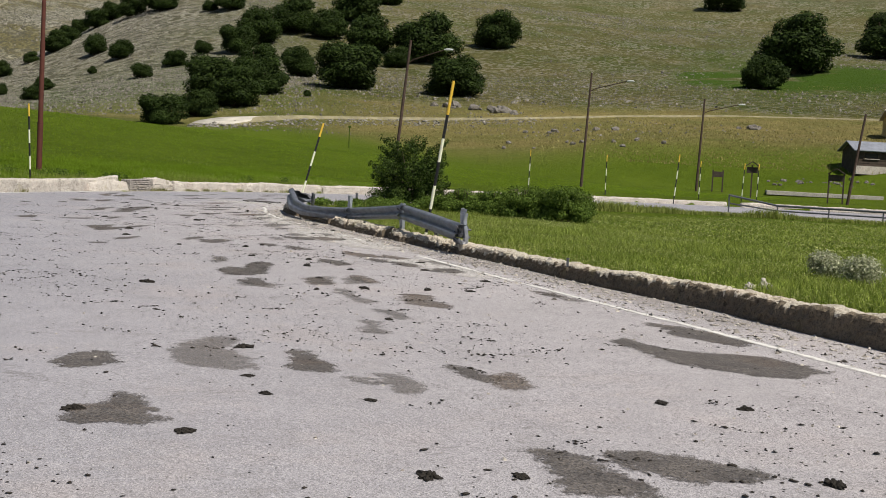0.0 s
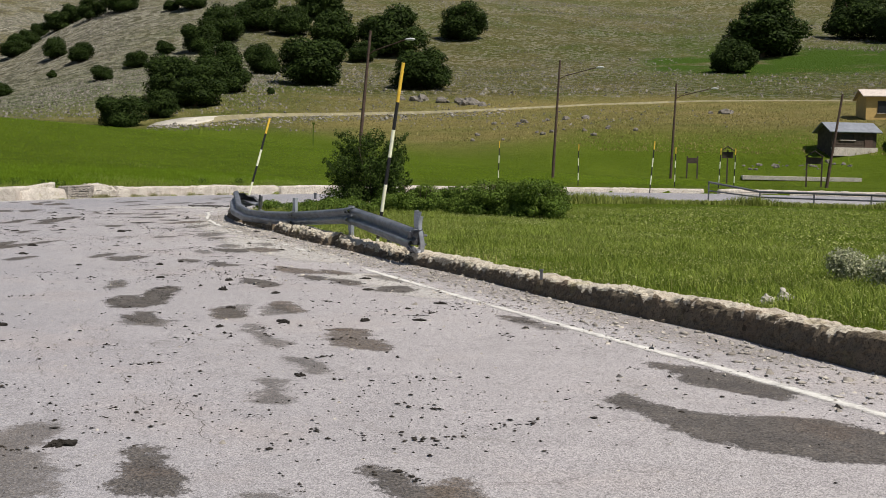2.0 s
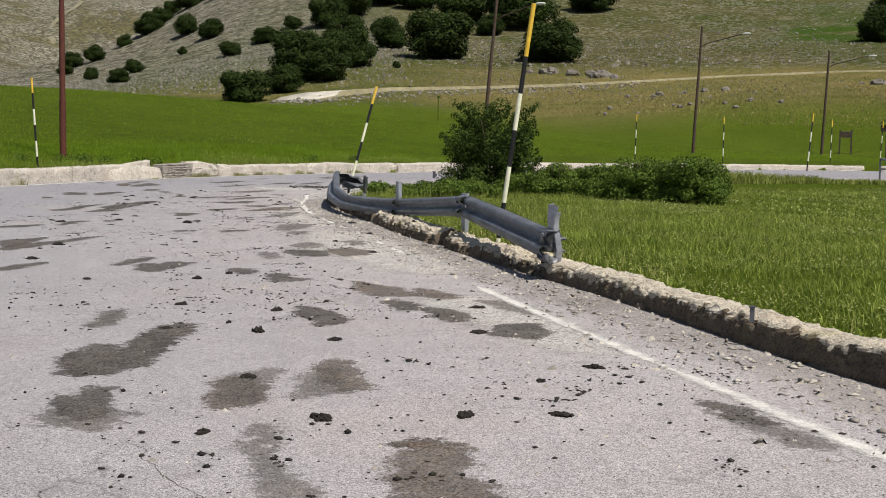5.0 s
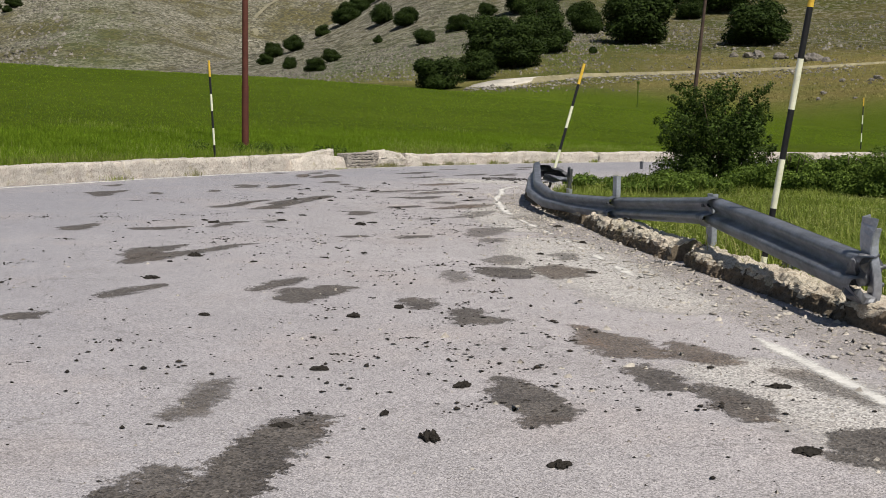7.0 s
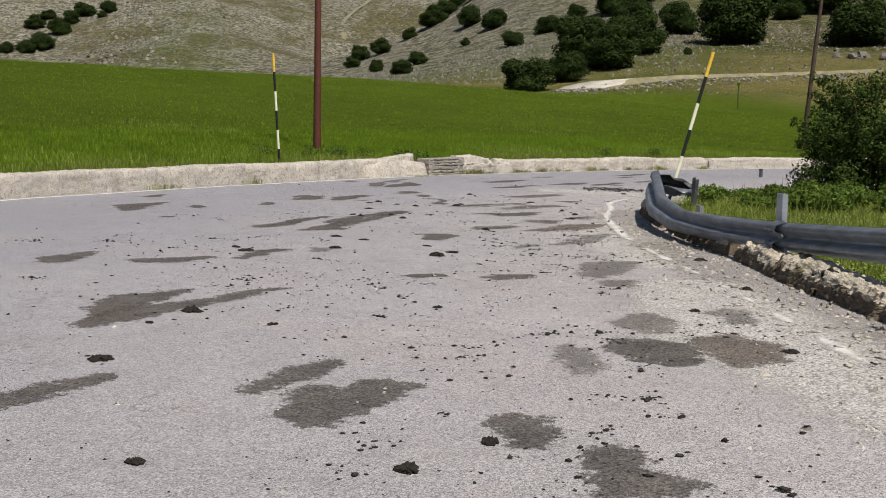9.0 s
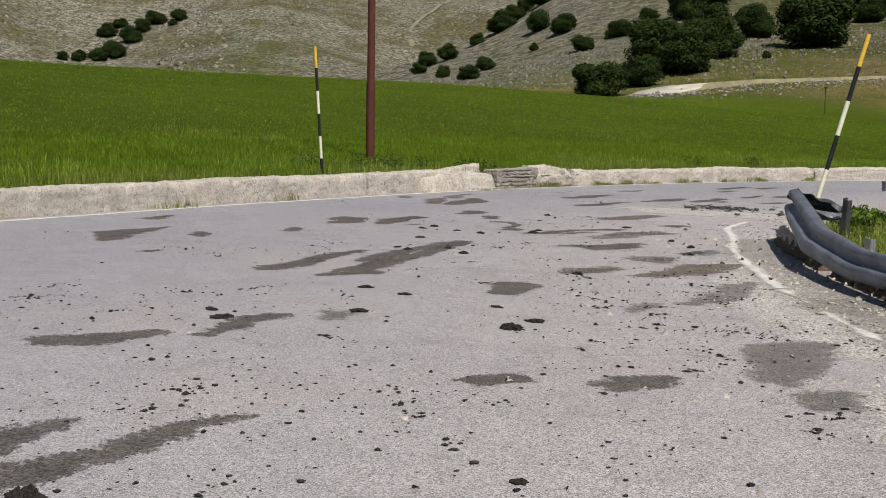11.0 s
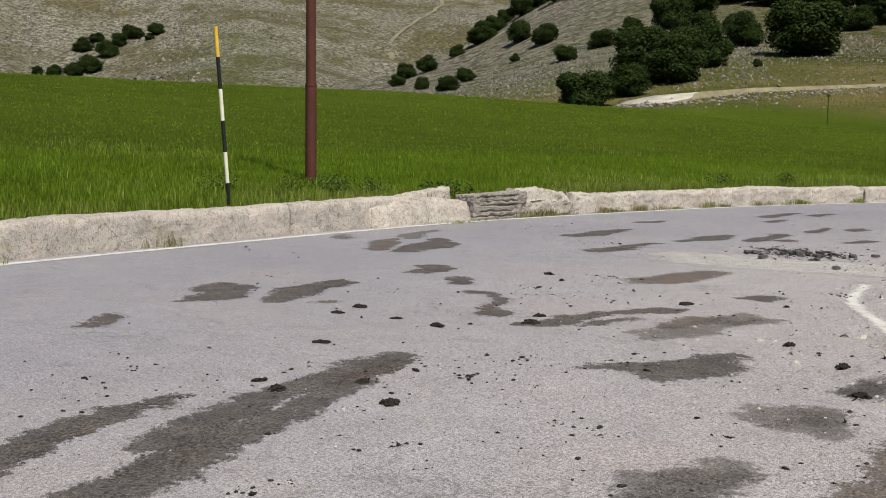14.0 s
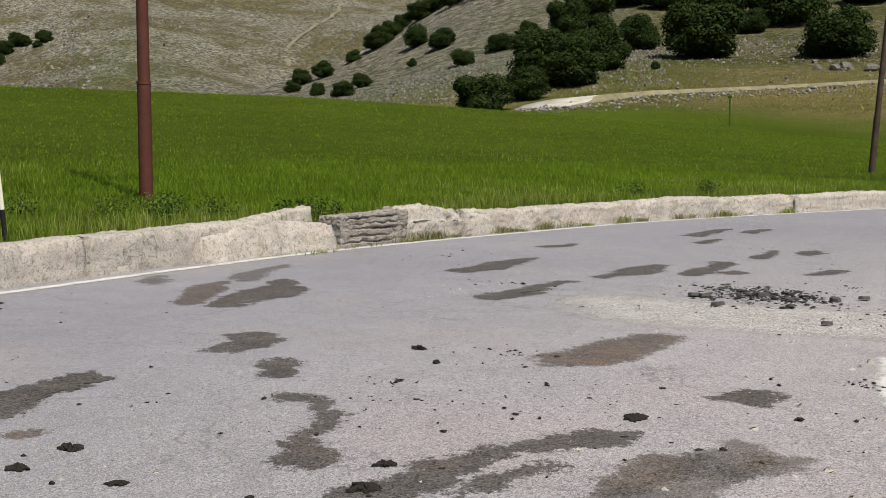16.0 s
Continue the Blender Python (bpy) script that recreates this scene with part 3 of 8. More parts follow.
# ---- ground: one sheet ----
def spread_axis(lo, hi, fine, far):
    """Grid coordinates: fine between lo and hi, growing outwards."""
    mid = list(np.arange(lo, hi, fine))
    up, s = [hi], fine
    while up[-1] < far:
        s *= 1.055
        up.append(up[-1] + s)
    down, s = [lo - fine], fine
    while down[-1] > -far:
        s *= 1.055
        down.append(down[-1] - s)
    return np.array(down[::-1] + mid + up)


gx, gy = spread_axis(-34, 10, 0.42, 2600), spread_axis(8, 66, 0.42, 2600)
X, Y = np.meshgrid(gx, gy, indexing="ij")
road_d, inner_side = beside_road(X, Y)
Z = land(X, Y)
Z = np.where(road_d < 0.3, -0.35, Z)
nx, ny = X.shape
idx = np.arange(nx * ny).reshape(nx, ny)
quads = np.stack([idx[:-1, :-1], idx[1:, :-1], idx[1:, 1:], idx[:-1, 1:]], -1).reshape(-1, 4)
ground_mesh = mesh_of("ground", np.c_[X.ravel(), Y.ravel(), Z.ravel()], quads, GROUND, True)
R, AZ = np.hypot(X, Y - 15), np.degrees(np.arctan2(-X, Y - 15))
WAVE = 6 * np.sin(X * 0.06 + Y * 0.03) + 4 * np.sin(Y * 0.13)
meadow = np.where(inner_side & (R < 100), 1.0, 1 - ramp(R + WAVE, np.interp(AZ, [0, 8, 16, 24], [103, 109, 112, 121]), np.interp(AZ, [0, 8, 16, 24], [113, 120, 125, 133])))
scree = np.maximum(ramp(AZ + 0.15 * WAVE, 24, 33) * ramp(R, 140, 200) * 0.85, ramp(R, 430, 560))
lush = 1.6 * ramp(((X - 5) / 36) ** 2 + ((Y - 270) / 30) ** 2 + 0.03 * WAVE, 1.15, 0.8) + 0.5 * ramp(AZ, 20, 27) * ramp(R, 330, 160) + 0.3 * ramp(AZ, 45, 48) * ramp(R, 900, 640) * ramp(AZ, 52, 50) + 0.75 * ramp(R, 175, 210) * ramp(R, 400, 300) * ramp(AZ, 10, 2) * 0.35 + 1.4 * np.exp(-((X + 6) / 22) ** 2 - ((Y - 275) / 28) ** 2)
pale = np.maximum((0.75 + 0.25 * ramp(R + 2 * WAVE, 205, 160)) * (1 - ramp(R, 430, 520)), 0.05 * ramp(AZ + 0.1 * WAVE, 49, 52.5))
cover = np.stack([meadow, np.clip(scree, 0, 1), np.clip(lush, 0, 1), pale], -1).reshape(-1, 4)
layer = ground_mesh.color_attributes.new("cover", "FLOAT_COLOR", "POINT")
layer.data.foreach_set("color", cover.astype(np.float32).ravel())
tagged(new("ground", ground_mesh), "green meadow rising to a dry stony hillside and grey mountain", "ground", kind="structure")


# ---- road ----
def sheet_between(name, left, right, rows, z, material):
    n = 420
    def even(line):
        run = np.r_[0, np.cumsum(np.hypot(*np.diff(line, axis=0).T))]
        at = np.linspace(0, run[-1], n)
        return np.c_[np.interp(at, run, line[:, 0]), np.interp(at, run, line[:, 1])]
    a, b = even(left), even(right)
    s = np.linspace(0, 1, rows)[:, None, None]
    p = a[None] * (1 - s) + b[None] * s
    ids = np.arange(rows * n).reshape(rows, n)
    f = np.stack([ids[:-1, :-1], ids[1:, :-1], ids[1:, 1:], ids[:-1, 1:]], -1).reshape(-1, 4)
    return mesh_of(name, np.c_[p.reshape(-1, 2), np.full(rows * n, z)], f[:, ::-1], material)


road_mesh = sheet_between("road", offset(outer_line, 0.25), offset(inner_line, -0.55), 12, 0.0, ASPHALT)
lane = road_mesh.attributes.new("lane", "FLOAT", "POINT")
lane.data.foreach_set("value", np.repeat(ramp(np.arange(12), 3.2, 10.0), 420).astype(np.float32))
road = tagged(new("road", road_mesh),
              "cracked pale grey asphalt road in a hairpin bend", "road", kind="structure")


def stripe(points, width, gaps, seed):
    """A painted edge line: a sheet that carries how deep inside the paint each point lies, with worn gaps."""
    c = curve(points, 0.07)
    n = len(c)
    t = np.gradient(c, axis=0)
    t /= np.hypot(*t.T)[:, None]
    nrm = np.c_[-t[:, 1], t[:, 0]]
    off = np.linspace(-0.9, 0.9, 9) * width
    v = np.vstack([np.c_[c + nrm * o, np.full(n, 0.0058)] for o in off])
    worn = value_noise(np.c_[c, np.full(n, seed)], 0.9) + 0.6 * value_noise(np.c_[c, np.full(n, seed)], 3.5)
    depth = np.concatenate([width / 2 - abs(o) - (0.1 if gaps < 0 else 0.07) * np.clip(worn - gaps, 0, 0.9) for o in off])
    ids = np.arange(9 * n).reshape(9, n)
    f = np.stack([ids[:-1, :-1], ids[:-1, 1:], ids[1:, 1:], ids[1:, :-1]], -1).reshape(-1, 4)
    me = mesh_of("edge_line", v, f, PAINT)
    layer = me.attributes.new("depth", "FLOAT", "POINT")
    layer.data.foreach_set("value", depth.astype(np.float32))
    return me


part("edge_line", stripe([(19.4, -4.4), (11.6, 5.5), (5.0, 13.86), (4.0, 15.06), (2.97, 16.3), (1.4, 18.2), (0.28, 19.6), (-0.65, 20.75), (-1.2, 21.45)], 0.14, 0.5, 3), PAINT, road, "worn white edge line")
part("edge_line", stripe([(-1.2, 21.45), (-1.75, 22.15), (-3.5, 24.4), (-5.6, 27.1), (-7, 28.8), (-8.4, 30.6)], 0.14, -0.62, 4), PAINT, road, "almost vanished white edge line")
part("edge_line", stripe([(-8.4, 30.6), (-9.6, 32.4), (-10.4, 33.7), (-11.2, 35.3), (-12, 36.75), (-12.4, 38.2)], 0.15, 0.0, 4), PAINT, road, "badly worn white edge line")
part("edge_line", stripe([(-4, 6), (-12.5, 17.5), (-17.2, 24.6), (-19.2, 28.5), (-19.75, 31), (-20.3, 33.9), (-20.75, 37.5), (-21.05, 40.2), (-21.2, 43.1), (-20.95, 47), (-20.2, 52.4), (-18, 59.4), (-14.8, 68), (-11, 77), (-5.5, 83.8), (2, 87.6), (14, 89), (30, 87.5)], 0.21, 0.95, 5), PAINT, road, "white edge line")


TONES = {"dark": (STAIN, "dark damp stain on the asphalt"), "faint": (FAINT, "half-dried grey stain on the asphalt"), "brown": (BROWN, "brownish damp stain on the asphalt")}
stain_count = 0


def stain(*lobes, tone="dark", material=None, label=""):
    """A damp patch made of round lobes (x, y, radius) that run together: a fine sheet that carries how far inside the patch each point lies."""
    global stain_count
    stain_count += 1
    p = np.array(lobes, float)
    reach = p[:, 2].max() + 0.12
    step = 0.03 if p[:, 1].min() < 36 else 0.045
    x = np.arange(p[:, 0].min() - reach, p[:, 0].max() + reach, step)
    y = np.arange(p[:, 1].min() - reach, p[:, 1].max() + reach, step)
    gx_, gy_ = np.meshgrid(x, y, indexing="ij")
    flat = np.stack([gx_, gy_, np.full(gx_.shape, float(stain_count))], -1)
    small = min(1.0, float(p[:, 2].max()) / 0.16)
    wx = gx_ + small * (0.05 * value_noise(flat, 2.4) + 0.035 * value_noise(flat, 6.5, 3.0))
    wy = gy_ + small * (0.11 * value_noise(flat, 2.1, 5.0) + 0.06 * value_noise(flat, 5.5, 8.0))
    total = np.zeros(gx_.shape)
    soft = 0.016
    for cx, cy, r in p:
        total += np.exp(np.clip((r - np.hypot(wx - cx, wy - cy)) / soft, -40, 40))
    best = soft * np.log(total + 1e-18)
    ids = np.arange(gx_.size).reshape(gx_.shape)
    f = np.stack([ids[:-1, :-1], ids[1:, :-1], ids[1:, 1:], ids[:-1, 1:]], -1).reshape(-1, 4)
    f = f[(best.ravel()[f] > -0.16).any(1)]
    used, f = np.unique(f, return_inverse=True)
    f = f.reshape(-1, 4)
    v = np.c_[gx_.ravel(), gy_.ravel(), np.full(gx_.size, 0.0008 + 0.0002 * (stain_count % 5) if material else 0.002 + 0.00028 * (stain_count % 13))][used]
    me = mesh_of("stain", v, f, material or TONES[tone][0])
    depth = me.attributes.new("depth", "FLOAT", "POINT")
    depth.data.foreach_set("value", best.ravel()[used].astype(np.float32))
    part("stain", me, STAIN, road, label or TONES[tone][1])


def chain(*nodes, **kind):
    """A long patch: lobes strung along nodes of place and half width."""
    p = np.array(nodes, float)
    run = np.r_[0, np.cumsum(np.hypot(*np.diff(p[:, :2], axis=0).T))]
    at = np.linspace(0, run[-1], max(2, int(run[-1] / max(0.04, 0.6 * p[:, 2].min())) + 1))
    stain(*np.stack([np.interp(at, run, p[:, k]) for k in range(3)], 1).tolist(), **kind)


stain((0.73, 9.18, 0.18), (0.62, 9.35, 0.16), (0.56, 9.48, 0.12), (0.73, 9.00, 0.09), (0.82, 9.03, 0.08), (0.49, 9.41, 0.06), (0.55, 9.59, 0.06), (0.46, 9.45, 0.05), (0.77, 9.35, 0.04), (0.88, 9.09, 0.04))
stain((1.34, 9.95, 0.29), (1.18, 10.17, 0.25), (1.00, 10.47, 0.22), (1.52, 9.72, 0.20), (0.94, 10.68, 0.18), (1.69, 9.63, 0.13), (0.89, 10.85, 0.13), (1.34, 9.66, 0.10), (0.95, 10.26, 0.08), (1.21, 10.41, 0.06), (1.25, 9.68, 0.06), (1.61, 9.89, 0.05), (1.81, 9.62, 0.05), (0.82, 10.95, 0.04), (1.42, 10.22, 0.04), (1.10, 10.65, 0.04), (1.21, 9.71, 0.04), (0.80, 10.58, 0.04), (0.80, 10.55, 0.04), (1.06, 9.96, 0.04), tone="faint")
stain((2.14, 10.02, 0.20), (2.04, 10.19, 0.14), (1.96, 10.32, 0.12), (1.90, 10.43, 0.11), (1.84, 10.53, 0.10), (1.80, 10.61, 0.08), (2.02, 9.87, 0.06), (2.32, 9.96, 0.06), (1.96, 10.08, 0.04), (2.08, 9.84, 0.04), (2.17, 10.22, 0.04), (2.31, 9.92, 0.03), (1.72, 10.62, 0.03))
stain((2.95, 9.70, 0.15), (3.03, 9.58, 0.13), (2.88, 9.84, 0.12), (3.09, 9.48, 0.11), (2.82, 9.94, 0.10), (2.80, 10.03, 0.06), (2.74, 10.00, 0.05), (3.09, 9.69, 0.03), (2.82, 9.73, 0.03), tone="faint")
stain((2.72, 9.63, 0.08), (2.65, 9.69, 0.07), (2.59, 9.73, 0.07), (2.75, 9.57, 0.05), (2.78, 9.60, 0.04), (2.80, 9.63, 0.04), tone="faint")
stain((3.39, 10.33, 0.13), (3.27, 10.40, 0.09), (3.21, 10.46, 0.09), (3.15, 10.52, 0.09), (3.09, 10.58, 0.08), (3.45, 10.21, 0.08), (3.04, 10.64, 0.08), (3.48, 10.13, 0.04), (3.48, 10.42, 0.04))
stain((3.67, 10.14, 0.14), (3.61, 10.26, 0.13), (3.55, 10.37, 0.12), (3.68, 10.01, 0.10), (3.56, 10.49, 0.05), (3.52, 10.47, 0.04), (3.44, 10.40, 0.03), tone="brown")
stain((5.11, 12.25, 0.54), (4.60, 12.38, 0.32), (4.36, 12.57, 0.23), (4.21, 12.73, 0.19), (4.08, 12.86, 0.16), (5.19, 12.76, 0.15), (4.63, 12.05, 0.14), (3.99, 12.97, 0.14), (5.47, 11.86, 0.13), (5.65, 12.26, 0.10), (5.55, 11.96, 0.09), (5.63, 12.17, 0.08), (5.36, 11.78, 0.08), (5.03, 12.76, 0.07), (5.60, 12.05, 0.07), (5.26, 11.75, 0.07), (5.19, 11.73, 0.07), (4.29, 12.36, 0.06), (4.70, 11.93, 0.06), (3.94, 13.10, 0.06))
stain((4.58, 14.00, 0.28), (4.79, 13.83, 0.24), (4.37, 14.16, 0.22), (4.20, 14.31, 0.16), (4.91, 13.64, 0.14), (5.00, 13.74, 0.13), (4.08, 14.42, 0.11), (3.99, 14.49, 0.08), (3.93, 14.54, 0.06), (4.31, 13.95, 0.06), (4.58, 13.73, 0.05), (3.89, 14.58, 0.04), (4.16, 14.16, 0.04), (4.32, 13.91, 0.04), (4.34, 14.37, 0.04), (4.94, 13.50, 0.04), (5.01, 13.88, 0.04), (4.34, 13.88, 0.04), (4.83, 14.07, 0.04), (4.05, 14.31, 0.04))
stain((4.78, 7.66, 0.21), (4.66, 7.83, 0.19), (4.55, 7.99, 0.18), (4.42, 8.11, 0.13), (4.97, 7.62, 0.07), (4.73, 7.47, 0.06), (4.58, 8.16, 0.05), (4.52, 8.17, 0.05), (4.30, 8.14, 0.05), (4.97, 7.68, 0.04), (4.94, 7.56, 0.04), (4.31, 8.17, 0.04), (4.48, 7.84, 0.04), (4.67, 7.50, 0.04), (4.36, 8.22, 0.03), (4.79, 7.47, 0.03))
stain((5.22, 8.18, 0.24), (5.01, 8.29, 0.21), (4.85, 8.41, 0.17), (5.22, 7.96, 0.07), (4.68, 8.44, 0.07), (5.42, 8.30, 0.06), (4.82, 8.24, 0.05), (5.43, 8.26, 0.04), (5.00, 8.48, 0.04), (5.43, 8.11, 0.03))
stain((1.83, 7.82, 0.23), (1.77, 8.03, 0.13), (2.04, 7.78, 0.11), (1.71, 8.17, 0.09), (1.67, 7.97, 0.09), (1.64, 8.27, 0.08), (1.58, 8.33, 0.05), (2.13, 7.82, 0.05), (1.70, 8.24, 0.05), (1.62, 7.91, 0.05), (1.55, 8.36, 0.04), (1.79, 8.15, 0.04), (1.64, 8.20, 0.04), (1.89, 8.03, 0.04), (1.68, 7.66, 0.04), (1.62, 7.87, 0.04))
stain((-1.80, 16.17, 0.26), (-1.81, 16.49, 0.22), (-1.90, 16.70, 0.21), (-1.98, 16.90, 0.19), (-2.05, 17.08, 0.18), (-2.13, 17.26, 0.16), (-1.73, 15.92, 0.15), (-2.04, 16.26, 0.12), (-2.16, 17.41, 0.12), (-1.61, 16.00, 0.10), (-2.13, 16.32, 0.08), (-2.25, 17.35, 0.07), (-2.27, 17.41, 0.07), (-1.63, 16.35, 0.06), (-2.19, 16.36, 0.06), (-1.76, 15.79, 0.05), (-1.57, 15.92, 0.05), (-1.70, 16.67, 0.04), (-1.61, 16.41, 0.04), (-1.60, 15.89, 0.04))
stain((-0.92, 14.99, 0.27), (-1.08, 15.20, 0.11), (-0.77, 14.78, 0.10), (-0.96, 14.73, 0.08), (-0.87, 14.73, 0.07), (-0.71, 15.15, 0.06), (-1.14, 15.12, 0.06), (-1.14, 15.27, 0.05), (-0.69, 14.85, 0.04), (-0.99, 15.24, 0.04), (-0.69, 14.73, 0.04), (-1.17, 15.03, 0.04), (-0.96, 15.24, 0.03), (-0.77, 15.20, 0.03), (-1.17, 15.06, 0.03), tone="faint")
stain((-0.40, 15.72, 0.18), (-0.52, 15.90, 0.16), (-0.61, 16.04, 0.15), (-0.66, 16.17, 0.10), (-0.40, 15.56, 0.09), (-0.67, 16.26, 0.06), (-0.37, 15.89, 0.05), (-0.39, 15.47, 0.05), (-0.57, 15.75, 0.05), (-0.73, 16.11, 0.04), (-0.75, 16.07, 0.04), (-0.24, 15.74, 0.03), (-0.69, 16.32, 0.03), (-0.57, 16.17, 0.03), tone="brown")
stain((-0.07, 16.23, 0.18), (-0.18, 16.40, 0.17), (-0.27, 16.55, 0.15), (-0.31, 16.68, 0.11), (-0.07, 16.07, 0.10), (-0.40, 16.61, 0.07), (-0.33, 16.79, 0.06), (-0.07, 15.98, 0.05), (-0.24, 16.25, 0.04), (-0.06, 15.93, 0.03), (-0.34, 16.43, 0.03), tone="faint")
stain((0.68, 14.35, 0.11), (0.78, 14.23, 0.11), (0.60, 14.44, 0.10), (0.53, 14.55, 0.09), (0.47, 14.62, 0.08), (0.83, 14.14, 0.08), (0.42, 14.68, 0.08), (0.36, 14.76, 0.07), (0.32, 14.82, 0.06), (0.27, 14.86, 0.05), (0.86, 14.07, 0.05), (0.24, 14.89, 0.04), (0.68, 14.25, 0.04), (0.78, 14.34, 0.04), (0.21, 14.92, 0.04), (0.62, 14.53, 0.03), tone="faint")
stain((1.53, 13.28, 0.12), (1.47, 13.37, 0.12), (1.39, 13.49, 0.11), (1.33, 13.58, 0.11), (1.60, 13.19, 0.11), (1.66, 13.11, 0.08), (1.24, 13.64, 0.06), (1.68, 13.04, 0.05), (1.50, 13.47, 0.03), (1.20, 13.65, 0.03), tone="faint")
stain((1.80, 12.01, 0.15), (1.75, 12.15, 0.12), (1.72, 12.25, 0.10), (1.53, 12.72, 0.09), (1.68, 12.34, 0.08), (1.56, 12.64, 0.07), (1.65, 12.42, 0.07), (1.54, 12.79, 0.06), (1.59, 12.57, 0.05), (1.62, 12.49, 0.05), (1.47, 12.76, 0.05), (1.92, 11.94, 0.04), (1.87, 12.13, 0.04), (1.68, 11.94, 0.03), tone="faint")
stain((1.53, 14.42, 0.21), (1.36, 14.62, 0.20), (1.23, 14.78, 0.20), (1.15, 14.96, 0.18), (1.08, 15.14, 0.15), (1.66, 14.27, 0.08), (1.08, 15.29, 0.07), (1.72, 14.39, 0.07), (1.71, 14.33, 0.07), (0.96, 15.22, 0.05), (1.00, 15.26, 0.05), (1.33, 14.42, 0.05), (1.56, 14.62, 0.05), (1.17, 14.60, 0.04), (1.42, 14.80, 0.04), (0.99, 15.02, 0.03), (1.23, 15.11, 0.03), (1.03, 14.84, 0.03), tone="brown")
stain((2.41, 16.59, 0.15), (2.50, 16.48, 0.15), (2.60, 16.36, 0.14), (2.71, 16.24, 0.14), (2.81, 16.17, 0.10), (2.27, 16.65, 0.09), (2.20, 16.69, 0.06), (2.72, 16.11, 0.05), (2.90, 16.14, 0.05), (2.15, 16.71, 0.04), (2.33, 16.71, 0.04), tone="faint")
stain((-1.83, 16.37, 0.27), (-1.70, 16.11, 0.21), (-2.07, 16.50, 0.17), (-2.06, 17.25, 0.15), (-2.16, 17.42, 0.15), (-2.23, 17.54, 0.15), (-1.83, 16.64, 0.14), (-1.99, 17.10, 0.14), (-1.88, 16.79, 0.13), (-1.92, 16.91, 0.13), (-2.17, 16.64, 0.13), (-2.26, 17.68, 0.10), (-2.23, 16.74, 0.09), (-2.34, 17.63, 0.08), (-1.58, 16.28, 0.08), (-1.71, 15.91, 0.08), (-1.88, 17.03, 0.06), (-2.09, 16.33, 0.05), (-2.02, 16.98, 0.05), (-2.19, 17.29, 0.05))
stain((-1.08, 15.22, 0.16), (-0.98, 15.11, 0.14), (-0.92, 14.99, 0.12), (-1.14, 15.37, 0.11), (-1.22, 15.47, 0.10), (-1.23, 15.23, 0.09), (-1.26, 15.55, 0.08), (-0.92, 14.87, 0.06), (-1.31, 15.25, 0.05), (-1.34, 15.55, 0.04), (-1.31, 15.49, 0.04))
stain((-2.90, 17.63, 0.11), (-2.84, 17.54, 0.10), (-2.96, 17.72, 0.10), (-3.04, 17.84, 0.09), (-3.10, 17.93, 0.09), (-3.14, 18.01, 0.08), (-3.20, 18.10, 0.08), (-2.83, 17.45, 0.06), (-2.81, 17.41, 0.04), (-3.26, 18.13, 0.04), (-2.95, 17.81, 0.04), (-3.05, 17.75, 0.04), tone="faint")
stain((-0.52, 15.94, 0.16), (-0.59, 16.09, 0.16), (-0.65, 16.22, 0.15), (-0.44, 15.79, 0.14), (-0.38, 15.67, 0.12), (-0.68, 16.36, 0.11), (-0.70, 16.46, 0.07), (-0.71, 16.52, 0.05), (-0.29, 15.61, 0.04), (-0.73, 16.57, 0.04), (-0.40, 15.56, 0.03), (-0.37, 15.89, 0.03), tone="faint")
stain((-0.25, 16.66, 0.17), (-0.14, 16.51, 0.16), (-0.35, 16.78, 0.14), (-0.02, 16.39, 0.13), (-0.46, 16.87, 0.11), (-0.16, 16.36, 0.06), (-0.50, 16.96, 0.05), (0.04, 16.29, 0.05), (0.08, 16.33, 0.05), (-0.22, 16.81, 0.04), (0.10, 16.38, 0.04), (-0.53, 16.99, 0.04), tone="brown")
stain((0.11, 15.17, 0.08), (0.16, 15.11, 0.07), (0.20, 15.05, 0.07), (0.25, 15.01, 0.06), (0.07, 15.22, 0.06), (0.29, 14.96, 0.06), (0.31, 14.92, 0.03), (0.34, 14.93, 0.03), tone="faint")
stain((0.96, 15.38, 0.12), (0.90, 15.29, 0.06), (1.07, 15.38, 0.06), (1.02, 15.47, 0.04), (1.05, 15.44, 0.03))
stain((-5.67, 21.58, 0.14), (-5.62, 21.43, 0.13), (-5.58, 21.28, 0.11), (-5.67, 21.71, 0.11), (-5.55, 21.17, 0.10), (-5.70, 21.82, 0.07), (-5.50, 21.10, 0.06), (-5.70, 21.88, 0.05), (-5.67, 21.32, 0.04), (-5.76, 21.67, 0.04), (-5.74, 21.77, 0.03), (-5.71, 21.92, 0.03), (-5.55, 21.08, 0.03))
stain((-5.09, 21.22, 0.28), (-4.95, 20.98, 0.23), (-5.07, 21.49, 0.18), (-5.09, 21.67, 0.14), (-5.33, 21.34, 0.10), (-4.86, 20.78, 0.10), (-4.79, 20.84, 0.07), (-5.27, 21.41, 0.06), (-4.74, 20.90, 0.06), (-5.03, 21.79, 0.05), (-5.16, 20.95, 0.05), (-4.82, 21.14, 0.04), (-4.97, 21.62, 0.04), (-4.91, 21.41, 0.04), (-5.36, 21.25, 0.04), (-5.00, 21.76, 0.03), (-5.24, 21.46, 0.03))
